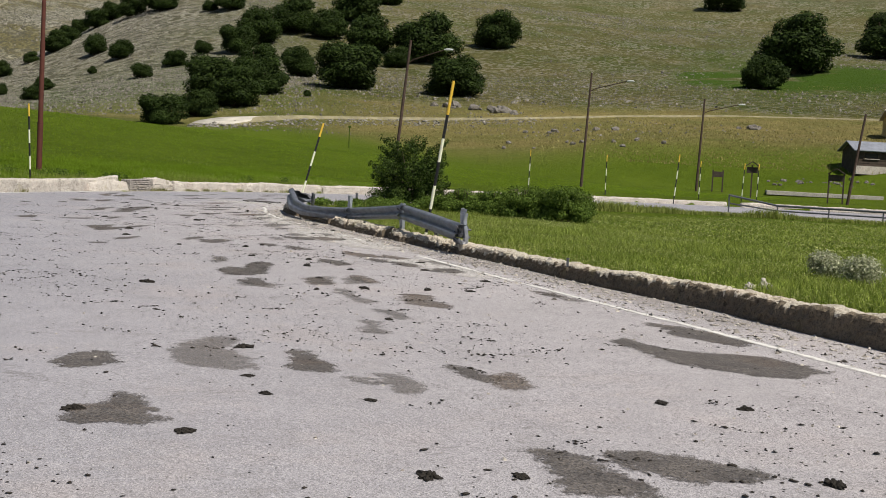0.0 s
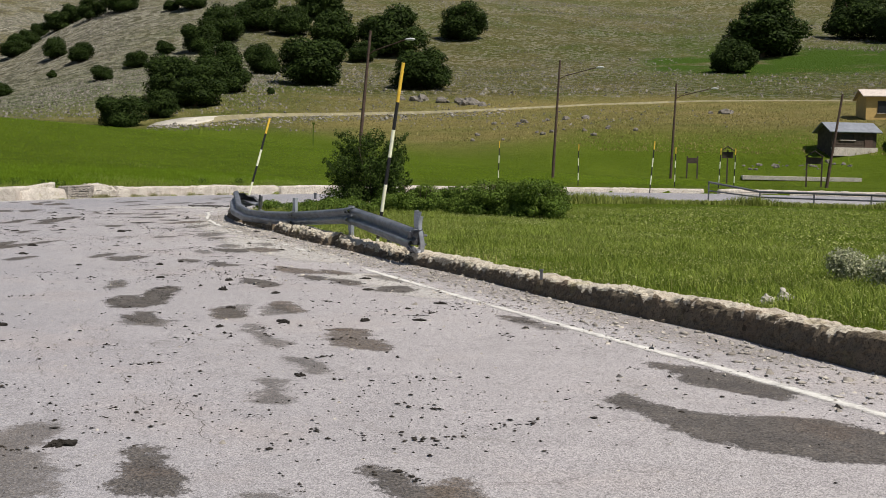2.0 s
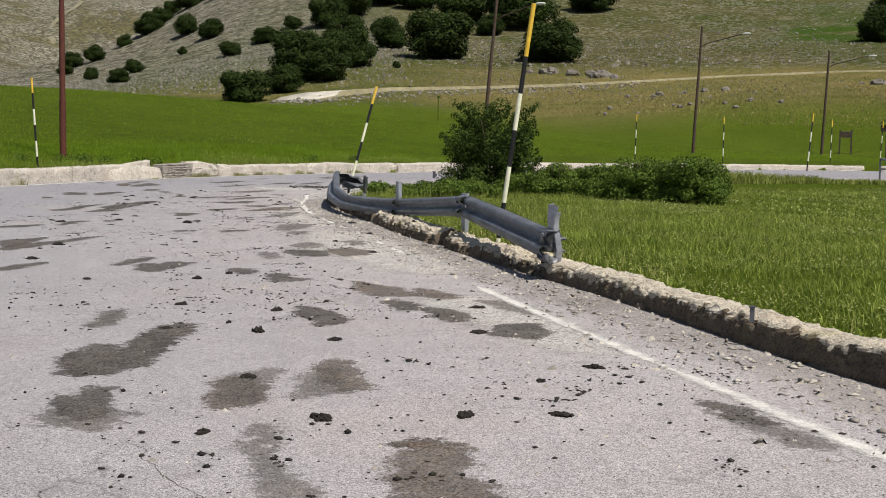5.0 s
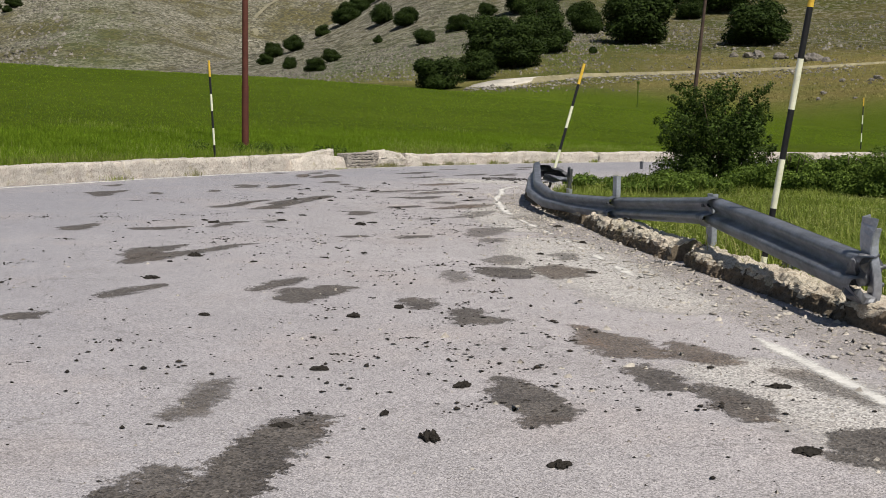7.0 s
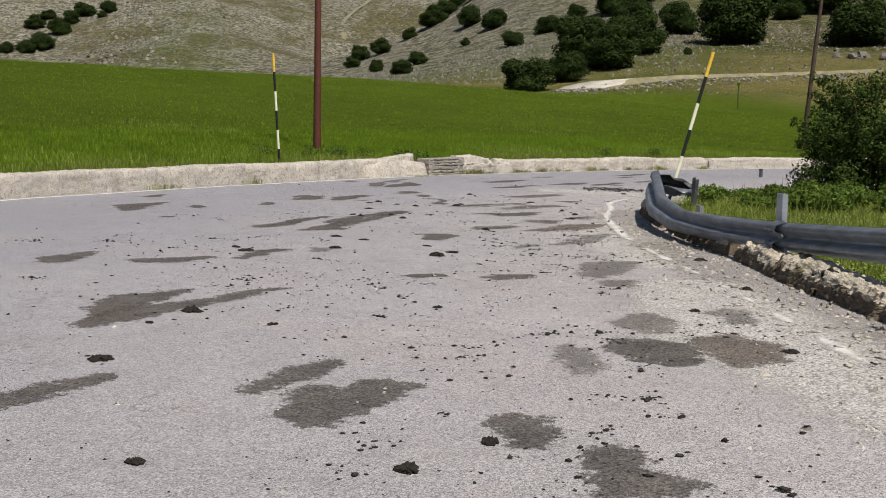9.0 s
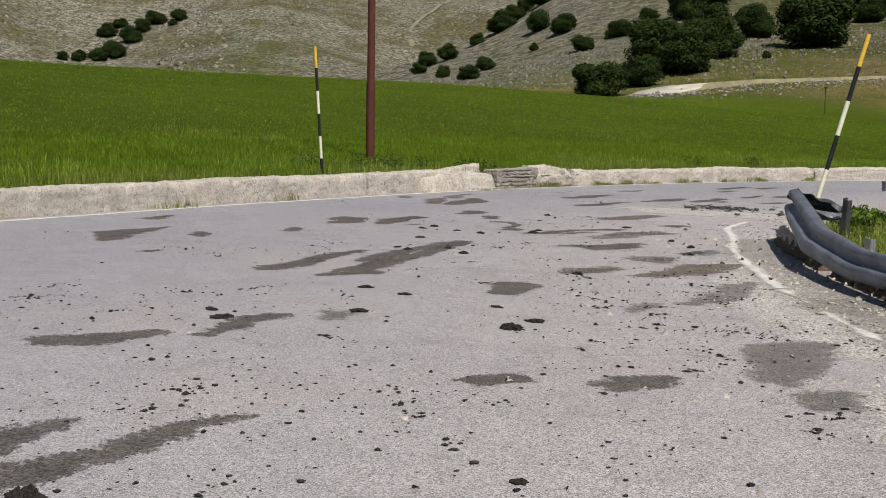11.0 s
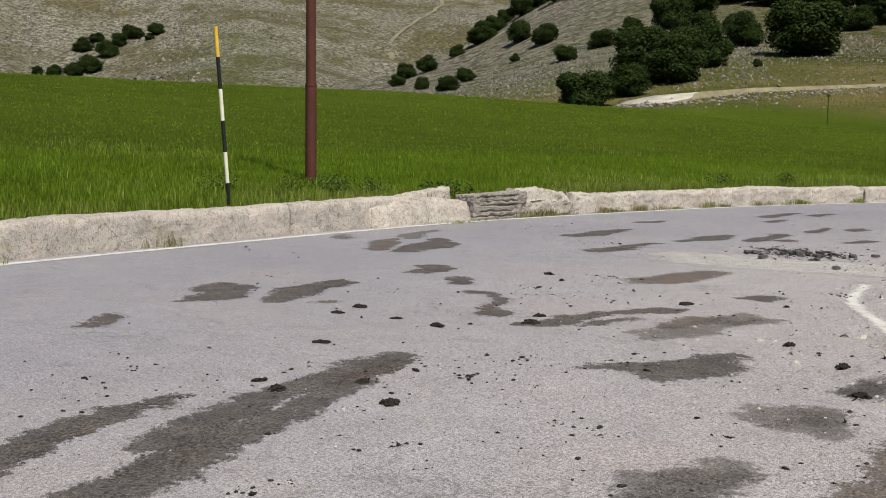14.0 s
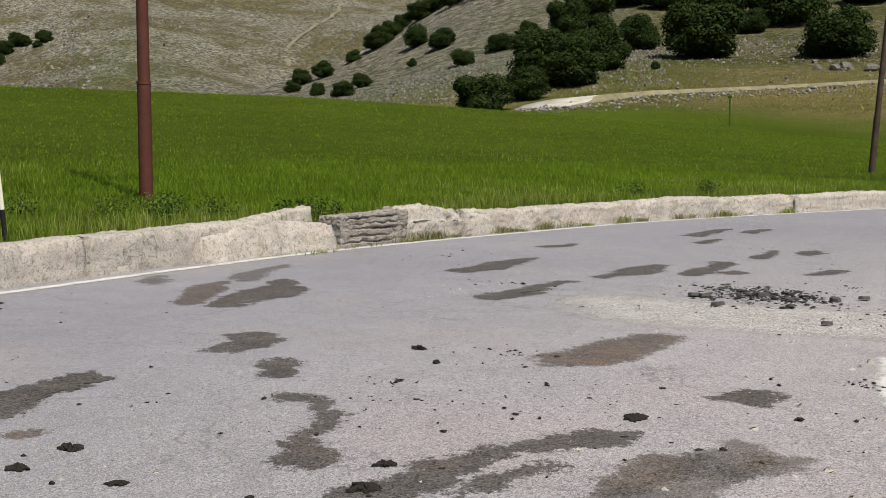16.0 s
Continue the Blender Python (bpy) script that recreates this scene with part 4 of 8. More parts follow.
stain((-3.22, 20.87, 0.18), (-3.44, 21.17, 0.14), (-3.34, 20.99, 0.14), (-3.49, 21.31, 0.08), (-3.05, 20.86, 0.07), (-3.41, 21.31, 0.06), (-3.46, 21.04, 0.06), (-3.19, 20.71, 0.05), (-3.05, 20.92, 0.04), (-3.07, 20.80, 0.04), (-3.22, 21.04, 0.04), (-3.55, 21.26, 0.04), (-3.31, 21.13, 0.03), (-3.38, 20.87, 0.03))
stain((-3.98, 21.35, 0.13), (-4.07, 21.44, 0.12), (-3.90, 21.24, 0.10), (-4.13, 21.53, 0.09), (-4.17, 21.47, 0.05), (-3.89, 21.15, 0.05), (-3.83, 21.18, 0.04), (-4.20, 21.51, 0.04), (-4.14, 21.60, 0.03))
stain((-1.64, 18.81, 0.19), (-1.50, 18.69, 0.17), (-1.38, 18.57, 0.17), (-1.77, 18.93, 0.16), (-1.32, 18.42, 0.12), (-1.88, 19.03, 0.11), (-1.94, 19.11, 0.08), (-1.25, 18.49, 0.06), (-1.31, 18.31, 0.05), (-1.23, 18.54, 0.04), (-1.46, 18.84, 0.04), (-1.82, 18.78, 0.04), (-1.64, 18.99, 0.04), (-1.79, 19.08, 0.03), (-1.26, 18.33, 0.03))
stain((-1.90, 20.63, 0.25), (-2.05, 20.83, 0.22), (-1.73, 20.44, 0.21), (-2.23, 20.93, 0.13), (-2.32, 21.02, 0.09), (-1.55, 20.35, 0.09), (-1.69, 20.24, 0.08), (-1.85, 20.89, 0.07), (-2.38, 21.08, 0.07), (-1.60, 20.29, 0.07), (-1.88, 20.95, 0.07), (-1.93, 20.39, 0.06), (-2.44, 21.13, 0.06), (-1.66, 20.63, 0.05), (-2.14, 20.63, 0.04), (-2.48, 21.17, 0.04), (-2.26, 20.81, 0.04), (-1.79, 20.86, 0.04), (-2.17, 20.66, 0.04), (-2.35, 20.95, 0.03), tone="brown")
stain((-1.38, 20.66, 0.21), (-1.21, 20.56, 0.19), (-1.51, 20.81, 0.14), (-1.60, 20.90, 0.08), (-1.06, 20.45, 0.08), (-1.03, 20.59, 0.07), (-1.03, 20.53, 0.06), (-1.39, 20.86, 0.05), (-1.20, 20.74, 0.04), (-1.57, 20.69, 0.04), (-1.38, 20.47, 0.04), (-1.05, 20.65, 0.03), tone="brown")
stain((-1.19, 19.65, 0.15), (-1.30, 19.80, 0.14), (-1.39, 19.91, 0.12), (-1.09, 19.56, 0.12), (-1.48, 19.98, 0.09), (-1.18, 19.50, 0.04), (-1.16, 19.79, 0.04), (-1.28, 19.95, 0.04), (-1.51, 20.06, 0.04), (-0.98, 19.55, 0.04), (-1.12, 19.46, 0.04), (-1.15, 19.47, 0.04))
stain((-0.62, 19.38, 0.20), (-0.74, 19.53, 0.18), (-0.86, 19.66, 0.14), (-0.52, 19.21, 0.13), (-0.43, 19.12, 0.06), (-0.92, 19.78, 0.06), (-0.74, 19.71, 0.04), (-0.49, 19.09, 0.04), (-0.64, 19.18, 0.04), (-0.97, 19.74, 0.04), (-0.67, 19.20, 0.03), (-0.44, 19.32, 0.03))
stain((0.24, 18.94, 0.23), (0.15, 19.14, 0.15), (0.05, 19.05, 0.11), (0.33, 18.75, 0.10), (0.17, 19.27, 0.07), (0.29, 19.15, 0.05), (0.15, 18.75, 0.04), (0.20, 18.73, 0.04), (0.24, 18.72, 0.04), (0.41, 18.79, 0.04), (0.38, 18.67, 0.04), (0.12, 18.76, 0.03), (0.27, 19.20, 0.03), (0.45, 18.99, 0.03))
stain((2.32, 16.74, 0.12), (2.23, 16.82, 0.10), (2.15, 16.89, 0.09), (2.41, 16.68, 0.08), (2.09, 16.94, 0.06), (2.42, 16.76, 0.05), (2.45, 16.64, 0.04))
stain((-0.58, 20.41, 0.17), (-0.46, 20.29, 0.16), (-0.34, 20.17, 0.16), (-0.24, 20.06, 0.15), (-0.13, 19.96, 0.14), (-0.75, 20.42, 0.07), (-0.10, 19.82, 0.06), (0.00, 19.93, 0.06), (-0.03, 19.87, 0.04), (-0.57, 20.57, 0.04), (-0.27, 19.93, 0.03), (-0.49, 20.14, 0.03), (-0.73, 20.36, 0.03), tone="faint")
stain((-2.30, 17.69, 0.14), (-2.24, 17.55, 0.12), (-2.30, 17.82, 0.07), (-2.25, 17.45, 0.05), (-2.30, 17.88, 0.04), (-2.34, 17.57, 0.04), (-2.13, 17.51, 0.04), (-2.18, 17.64, 0.03), (-2.21, 17.45, 0.03))
stain((-2.99, 17.81, 0.08), (-3.03, 17.87, 0.08), (-3.09, 17.96, 0.08), (-2.94, 17.72, 0.08), (-3.15, 18.05, 0.07), (-3.20, 18.12, 0.07), (-2.91, 17.66, 0.07), (-2.90, 17.60, 0.06), (-2.88, 17.54, 0.06), (-3.24, 18.20, 0.06), (-2.88, 17.48, 0.06), (-3.09, 18.03, 0.03), tone="faint")
stain((-6.34, 20.45, 0.12), (-6.33, 20.31, 0.12), (-6.31, 20.16, 0.11), (-6.37, 20.58, 0.11), (-6.40, 20.70, 0.09), (-6.42, 20.79, 0.07), (-6.27, 20.07, 0.06), (-6.24, 20.03, 0.04), (-6.40, 20.22, 0.04), (-6.24, 20.24, 0.03))
stain((-8.63, 22.79, 0.23), (-8.49, 22.58, 0.19), (-8.67, 23.02, 0.17), (-8.39, 22.43, 0.16), (-8.30, 22.30, 0.14), (-8.69, 23.18, 0.12), (-8.22, 22.19, 0.12), (-8.16, 22.10, 0.10), (-8.70, 23.29, 0.09), (-8.10, 22.03, 0.08), (-8.72, 23.36, 0.07), (-8.52, 22.99, 0.05), (-8.04, 21.97, 0.05), (-8.67, 22.57, 0.05), (-8.40, 22.75, 0.04), (-8.81, 22.93, 0.04), (-8.73, 23.42, 0.04), (-8.73, 23.45, 0.04), (-8.01, 21.94, 0.04), (-8.31, 22.57, 0.04))
stain((-8.06, 22.46, 0.21), (-8.00, 22.27, 0.20), (-7.94, 22.08, 0.19), (-8.09, 22.67, 0.17), (-7.92, 21.90, 0.14), (-8.09, 22.84, 0.14), (-8.09, 22.98, 0.12), (-8.15, 23.44, 0.11), (-8.13, 23.32, 0.11), (-8.11, 23.17, 0.11), (-8.17, 23.55, 0.11), (-8.19, 23.65, 0.11), (-7.88, 21.77, 0.10), (-8.21, 23.75, 0.09), (-8.21, 23.84, 0.07), (-8.04, 23.09, 0.06), (-8.21, 23.90, 0.06), (-7.94, 21.71, 0.06), (-8.21, 23.96, 0.05), (-8.21, 24.01, 0.04))
stain((-4.55, 22.84, 0.12), (-4.66, 22.97, 0.11), (-4.73, 23.06, 0.11), (-4.79, 23.14, 0.10), (-4.85, 23.21, 0.10), (-4.91, 23.27, 0.08), (-4.49, 22.73, 0.08), (-4.66, 22.87, 0.05), (-4.93, 23.35, 0.05), (-4.46, 22.67, 0.05), (-4.55, 22.96, 0.04), tone="faint")
stain((-5.03, 24.59, 0.24), (-4.91, 24.38, 0.19), (-5.15, 24.78, 0.11), (-4.76, 24.27, 0.07), (-4.94, 24.20, 0.05), (-5.18, 24.87, 0.05), (-5.06, 24.81, 0.05), (-5.09, 24.36, 0.04), (-4.82, 24.23, 0.04), (-4.85, 24.21, 0.04), (-4.89, 24.20, 0.04), (-4.80, 24.53, 0.04), (-5.22, 24.71, 0.04), tone="faint")
stain((-4.42, 23.59, 0.26), (-4.60, 23.75, 0.19), (-4.25, 23.41, 0.16), (-4.18, 23.54, 0.08), (-4.12, 23.48, 0.07), (-4.67, 23.59, 0.07), (-4.67, 23.92, 0.06), (-4.76, 23.68, 0.06), (-4.72, 23.62, 0.05), (-4.39, 23.33, 0.05), (-4.46, 23.35, 0.04), (-4.10, 23.42, 0.04), (-4.78, 23.72, 0.04), (-4.21, 23.26, 0.04), (-4.66, 23.53, 0.04), (-4.43, 23.33, 0.03))
stain((-4.11, 24.08, 0.29), (-3.94, 23.84, 0.26), (-4.26, 24.32, 0.17), (-3.85, 23.60, 0.11), (-4.36, 24.18, 0.10), (-4.32, 24.47, 0.06), (-4.20, 23.81, 0.06), (-4.11, 24.36, 0.06), (-3.76, 23.66, 0.05), (-3.69, 23.82, 0.05), (-4.39, 24.09, 0.05), (-4.18, 23.76, 0.05), (-3.82, 24.06, 0.05), (-4.05, 24.35, 0.04), (-3.70, 23.76, 0.04), (-3.82, 23.49, 0.04), (-3.96, 23.58, 0.04), (-3.73, 23.69, 0.04), (-4.24, 23.84, 0.04), (-3.72, 23.72, 0.04), tone="brown")
stain((-4.70, 25.29, 0.18), (-4.56, 25.16, 0.18), (-4.74, 25.46, 0.10), (-4.53, 24.99, 0.07), (-4.76, 25.55, 0.05), (-4.52, 24.93, 0.04), (-4.65, 25.46, 0.04), (-4.86, 25.25, 0.03), (-4.40, 25.17, 0.03), tone="faint")
stain((-6.95, 27.43, 0.29), (-6.83, 27.17, 0.25), (-6.99, 27.71, 0.23), (-6.74, 26.95, 0.19), (-6.68, 26.77, 0.14), (-6.95, 27.94, 0.12), (-7.19, 27.61, 0.10), (-6.68, 27.35, 0.06), (-6.93, 28.06, 0.06), (-7.22, 27.70, 0.06), (-6.78, 27.65, 0.06), (-6.57, 26.68, 0.05), (-7.22, 27.52, 0.05), (-7.07, 27.17, 0.04), (-6.92, 26.95, 0.04), (-6.84, 27.88, 0.04), (-7.26, 27.67, 0.04), (-6.60, 27.07, 0.04), (-7.07, 27.92, 0.04), (-6.81, 26.78, 0.04), tone="faint")
stain((-6.27, 26.45, 0.17), (-6.21, 26.30, 0.13), (-6.26, 26.62, 0.10), (-6.26, 26.71, 0.06), (-6.24, 26.18, 0.06), (-6.12, 26.39, 0.05), (-6.09, 26.32, 0.05), (-6.33, 26.30, 0.04), (-6.35, 26.60, 0.04), (-6.44, 26.45, 0.03), tone="faint")
stain((-9.68, 31.65, 0.31), (-9.67, 31.34, 0.28), (-9.65, 31.06, 0.25), (-9.68, 30.82, 0.21), (-9.67, 31.96, 0.20), (-9.70, 30.61, 0.18), (-9.62, 32.15, 0.11), (-9.86, 31.89, 0.08), (-9.93, 31.83, 0.07), (-9.81, 30.48, 0.06), (-9.49, 31.89, 0.06), (-9.60, 32.27, 0.05), (-9.42, 31.49, 0.05), (-9.44, 31.19, 0.05), (-9.49, 30.89, 0.05), (-9.59, 30.48, 0.04), (-9.54, 30.67, 0.04), (-9.88, 31.16, 0.04), (-9.93, 31.47, 0.04), (-9.78, 30.45, 0.04), tone="brown")
stain((-8.72, 30.40, 0.16), (-8.67, 30.25, 0.15), (-8.47, 29.53, 0.15), (-8.63, 30.09, 0.15), (-8.57, 29.88, 0.14), (-8.52, 29.73, 0.14), (-8.76, 30.53, 0.13), (-8.47, 29.40, 0.12), (-8.49, 29.27, 0.10), (-8.78, 30.65, 0.08), (-8.49, 29.18, 0.08), (-8.67, 29.96, 0.06), (-8.79, 30.73, 0.06), (-8.41, 29.65, 0.06), (-8.51, 30.00, 0.05), (-8.81, 30.79, 0.04), (-8.85, 30.46, 0.04), (-8.52, 29.12, 0.04), (-8.60, 29.62, 0.04), (-8.64, 29.78, 0.03), tone="faint")
stain((-10.22, 29.02, 0.19), (-10.10, 28.85, 0.19), (-10.01, 28.63, 0.15), (-9.94, 28.51, 0.08), (-10.06, 28.49, 0.08), (-10.31, 29.18, 0.08), (-9.94, 28.75, 0.06), (-10.37, 29.12, 0.05), (-10.40, 29.05, 0.05), (-10.15, 28.67, 0.04), (-9.92, 28.81, 0.04), (-10.42, 29.02, 0.03), (-10.28, 28.84, 0.03), (-10.15, 29.18, 0.03), (-9.92, 28.84, 0.03))
stain((-8.69, 28.63, 0.12), (-8.73, 28.73, 0.09), (-8.67, 28.51, 0.09), (-8.63, 28.43, 0.05), (-8.75, 28.82, 0.04), tone="faint")
stain((-10.07, 26.56, 0.12), (-10.14, 26.65, 0.11), (-10.02, 26.46, 0.06), (-10.17, 26.76, 0.05), (-10.20, 26.73, 0.04), (-10.25, 26.65, 0.04), tone="faint")
stain((-10.38, 26.16, 0.13), (-10.23, 25.75, 0.13), (-10.38, 26.04, 0.12), (-10.30, 25.84, 0.11), (-10.36, 25.93, 0.11), (-10.20, 25.63, 0.09), (-10.17, 25.53, 0.08), (-10.14, 25.44, 0.07), (-10.41, 26.28, 0.07), (-10.11, 25.35, 0.07), (-10.47, 26.25, 0.05))
stain((-12.48, 29.60, 0.23), (-12.61, 29.81, 0.21), (-13.10, 31.40, 0.19), (-12.71, 29.99, 0.18), (-13.05, 31.19, 0.18), (-12.79, 30.20, 0.17), (-13.16, 31.59, 0.17), (-13.00, 30.99, 0.17), (-12.87, 30.41, 0.16), (-12.97, 30.83, 0.15), (-12.92, 30.57, 0.15), (-13.18, 31.74, 0.13), (-13.23, 31.90, 0.12), (-12.29, 29.45, 0.10), (-12.24, 29.29, 0.10), (-12.22, 29.21, 0.09), (-12.53, 29.39, 0.08), (-12.87, 30.70, 0.08), (-12.19, 29.13, 0.08), (-13.02, 30.67, 0.07))
stain((-13.07, 29.52, 0.11), (-13.03, 29.43, 0.10), (-13.12, 29.65, 0.09), (-12.98, 29.35, 0.08), (-13.15, 29.74, 0.08), (-12.82, 28.98, 0.07), (-12.94, 29.26, 0.07), (-13.18, 29.83, 0.07), (-12.86, 29.08, 0.07), (-13.21, 29.94, 0.07), (-12.91, 29.19, 0.07), (-13.24, 30.03, 0.07), (-13.27, 30.13, 0.07), (-13.28, 30.19, 0.06), (-12.79, 28.92, 0.06), (-13.24, 30.09, 0.05), (-12.86, 29.02, 0.05), (-13.15, 29.58, 0.05), (-12.86, 29.14, 0.05), (-12.91, 29.13, 0.05))
stain((-10.38, 30.55, 0.20), (-10.38, 30.35, 0.15), (-10.35, 30.74, 0.11), (-10.38, 30.20, 0.10), (-10.33, 30.85, 0.07), (-10.33, 30.91, 0.04), (-10.45, 30.73, 0.04), (-10.24, 30.41, 0.04), (-10.47, 30.23, 0.04), (-10.45, 30.16, 0.04), tone="faint")
stain((-10.39, 31.85, 0.19), (-10.41, 32.03, 0.16), (-10.47, 32.18, 0.11), (-10.26, 31.73, 0.08), (-10.36, 32.18, 0.07), (-10.53, 31.73, 0.07), (-10.54, 31.95, 0.04), (-10.53, 32.25, 0.04), (-10.32, 31.68, 0.03), (-10.54, 32.10, 0.03), tone="faint")
stain((-10.42, 32.91, 0.18), (-10.42, 33.09, 0.17), (-10.35, 33.24, 0.08), (-10.51, 33.22, 0.07), (-10.53, 32.77, 0.07), (-10.42, 33.25, 0.06), (-10.56, 33.18, 0.04), (-10.29, 32.80, 0.04), (-10.47, 33.27, 0.03), tone="faint")
stain((-16.23, 34.04, 0.23), (-16.13, 33.84, 0.20), (-16.29, 34.28, 0.19), (-16.04, 33.68, 0.18), (-16.34, 34.49, 0.16), (-15.95, 33.51, 0.15), (-16.38, 34.64, 0.15), (-15.87, 33.38, 0.13), (-15.81, 33.27, 0.11), (-16.47, 34.76, 0.08), (-15.74, 33.20, 0.06), (-16.40, 34.77, 0.05), (-16.11, 34.22, 0.05), (-16.43, 34.14, 0.05), (-16.19, 34.43, 0.04), (-16.52, 34.82, 0.04), (-15.83, 33.17, 0.04), (-16.31, 34.76, 0.04), (-16.35, 34.77, 0.04), (-15.99, 33.38, 0.04))
stain((-15.97, 31.71, 0.12), (-15.90, 31.62, 0.12), (-15.79, 31.49, 0.12), (-16.06, 31.77, 0.09), (-15.70, 31.43, 0.08), (-15.76, 31.38, 0.07), (-15.79, 31.59, 0.05), (-16.14, 31.80, 0.05), (-15.97, 31.83, 0.04), (-15.90, 31.50, 0.04), (-15.94, 31.82, 0.03))
stain((-16.60, 36.43, 0.22), (-16.50, 36.26, 0.20), (-16.41, 36.10, 0.20), (-16.66, 36.62, 0.11), (-16.80, 36.44, 0.09), (-16.36, 35.93, 0.06), (-16.74, 36.56, 0.08), (-16.42, 35.93, 0.05), (-16.78, 36.50, 0.07), (-16.47, 35.93, 0.05), (-16.57, 36.10, 0.06), (-16.30, 35.96, 0.04), (-16.68, 36.70, 0.05))
stain((-15.49, 35.48, 0.15), (-15.58, 35.60, 0.14), (-15.69, 35.74, 0.14), (-15.79, 35.81, 0.08), (-15.42, 35.36, 0.05), (-15.73, 35.86, 0.04), (-15.87, 35.83, 0.04), (-15.67, 35.87, 0.04), (-15.70, 35.87, 0.03), (-15.39, 35.39, 0.03))
stain((-13.95, 33.98, 0.15), (-14.04, 34.10, 0.11), (-14.89, 34.93, 0.10), (-14.11, 34.18, 0.08), (-14.80, 34.93, 0.08), (-14.71, 34.91, 0.08), (-14.61, 34.84, 0.08), (-14.44, 34.72, 0.08), (-14.55, 34.79, 0.08), (-14.38, 34.67, 0.07), (-14.16, 34.24, 0.07), (-14.98, 34.94, 0.06), (-14.34, 34.60, 0.06), (-14.29, 34.49, 0.06), (-14.31, 34.54, 0.06), (-14.26, 34.43, 0.06), (-13.83, 33.89, 0.05), (-14.22, 34.33, 0.05), (-14.25, 34.39, 0.05), (-13.99, 33.85, 0.05))
stain((-13.05, 34.96, 0.16), (-13.32, 33.82, 0.15), (-13.28, 33.96, 0.15), (-13.31, 34.09, 0.14), (-13.13, 34.83, 0.14), (-13.34, 34.26, 0.13), (-12.96, 35.08, 0.12), (-13.40, 33.70, 0.12), (-13.20, 34.71, 0.11), (-13.31, 34.41, 0.11), (-13.29, 34.51, 0.09), (-13.26, 34.60, 0.09), (-12.93, 35.19, 0.07), (-12.90, 34.99, 0.06), (-13.41, 34.17, 0.04), (-12.92, 35.25, 0.04), (-13.25, 34.33, 0.04), (-13.07, 35.11, 0.04), (-13.40, 34.36, 0.04), (-13.47, 33.78, 0.04))
stain((-13.03, 34.04, 0.08), (-13.02, 34.16, 0.07), (-13.00, 34.26, 0.07), (-12.99, 34.34, 0.07), (-13.05, 33.96, 0.06), (-12.97, 34.40, 0.06), (-12.96, 34.46, 0.05), (-12.94, 34.50, 0.05), (-13.00, 34.10, 0.05), (-12.93, 34.55, 0.04), (-13.06, 34.10, 0.04), (-13.03, 33.90, 0.04), (-13.05, 34.22, 0.03), (-12.97, 34.20, 0.03))
stain((-12.53, 34.76, 0.17), (-12.55, 34.59, 0.15), (-12.56, 34.44, 0.13), (-12.46, 34.89, 0.08), (-12.58, 34.32, 0.06), (-12.44, 34.97, 0.04), (-12.46, 34.49, 0.04), (-12.40, 34.83, 0.04), (-12.52, 34.34, 0.04), (-12.41, 34.65, 0.04), tone="brown")
stain((-12.13, 35.01, 0.14), (-12.19, 34.86, 0.11), (-12.09, 35.15, 0.10), (-12.18, 35.15, 0.07), (-12.25, 34.79, 0.06), (-12.19, 34.76, 0.04), (-12.25, 34.94, 0.04), tone="faint")
stain((-11.56, 32.86, 0.27), (-11.63, 32.60, 0.21), (-11.57, 33.13, 0.17), (-11.83, 32.62, 0.16), (-11.60, 33.29, 0.12), (-11.96, 32.53, 0.09), (-11.59, 32.41, 0.09), (-11.81, 32.77, 0.09), (-11.42, 33.08, 0.08), (-11.56, 33.40, 0.08), (-11.36, 33.04, 0.06), (-12.04, 32.48, 0.06), (-11.44, 32.62, 0.05), (-11.53, 33.46, 0.05), (-11.56, 32.33, 0.04), (-11.72, 33.07, 0.04), (-11.33, 32.99, 0.04), (-11.69, 33.23, 0.04), (-11.83, 32.84, 0.04), (-12.08, 32.45, 0.04))
stain((-10.56, 32.00, 0.23), (-10.47, 32.21, 0.10), (-10.62, 31.79, 0.09), (-10.50, 31.79, 0.07), (-10.39, 32.15, 0.06), (-10.75, 32.10, 0.05), (-10.77, 32.06, 0.05), (-10.36, 32.10, 0.04), (-10.35, 32.06, 0.04), (-10.56, 32.22, 0.04), (-10.71, 31.83, 0.04), (-10.33, 32.01, 0.04), (-10.42, 32.30, 0.04), (-10.54, 31.74, 0.03), (-10.74, 31.86, 0.03), tone="faint")
stain((-10.44, 30.48, 0.19), (-10.41, 30.66, 0.15), (-10.38, 30.79, 0.12), (-10.48, 30.30, 0.10), (-10.38, 30.31, 0.05), (-10.50, 30.21, 0.05), (-10.29, 30.73, 0.04), (-10.29, 30.37, 0.03), tone="faint")
stain((-10.51, 32.87, 0.13), (-10.54, 32.99, 0.12), (-10.51, 32.75, 0.11), (-10.56, 33.11, 0.09), (-10.56, 33.20, 0.07), (-10.47, 32.66, 0.05), (-10.56, 33.26, 0.05), (-10.56, 33.30, 0.03), tone="faint")
stain((-14.13, 37.05, 0.29), (-14.11, 37.31, 0.26), (-14.10, 37.56, 0.26), (-14.10, 37.79, 0.23), (-14.10, 38.00, 0.21), (-14.05, 38.18, 0.15), (-14.10, 36.80, 0.10), (-14.37, 36.95, 0.10), (-14.19, 38.15, 0.09), (-13.99, 38.28, 0.08), (-13.92, 37.43, 0.07), (-14.32, 36.89, 0.07), (-14.17, 36.80, 0.06), (-14.38, 37.02, 0.06), (-14.28, 37.70, 0.06), (-13.92, 37.70, 0.06), (-14.29, 36.86, 0.06), (-13.98, 38.33, 0.06), (-13.90, 37.22, 0.06), (-13.90, 37.19, 0.06), tone="brown")
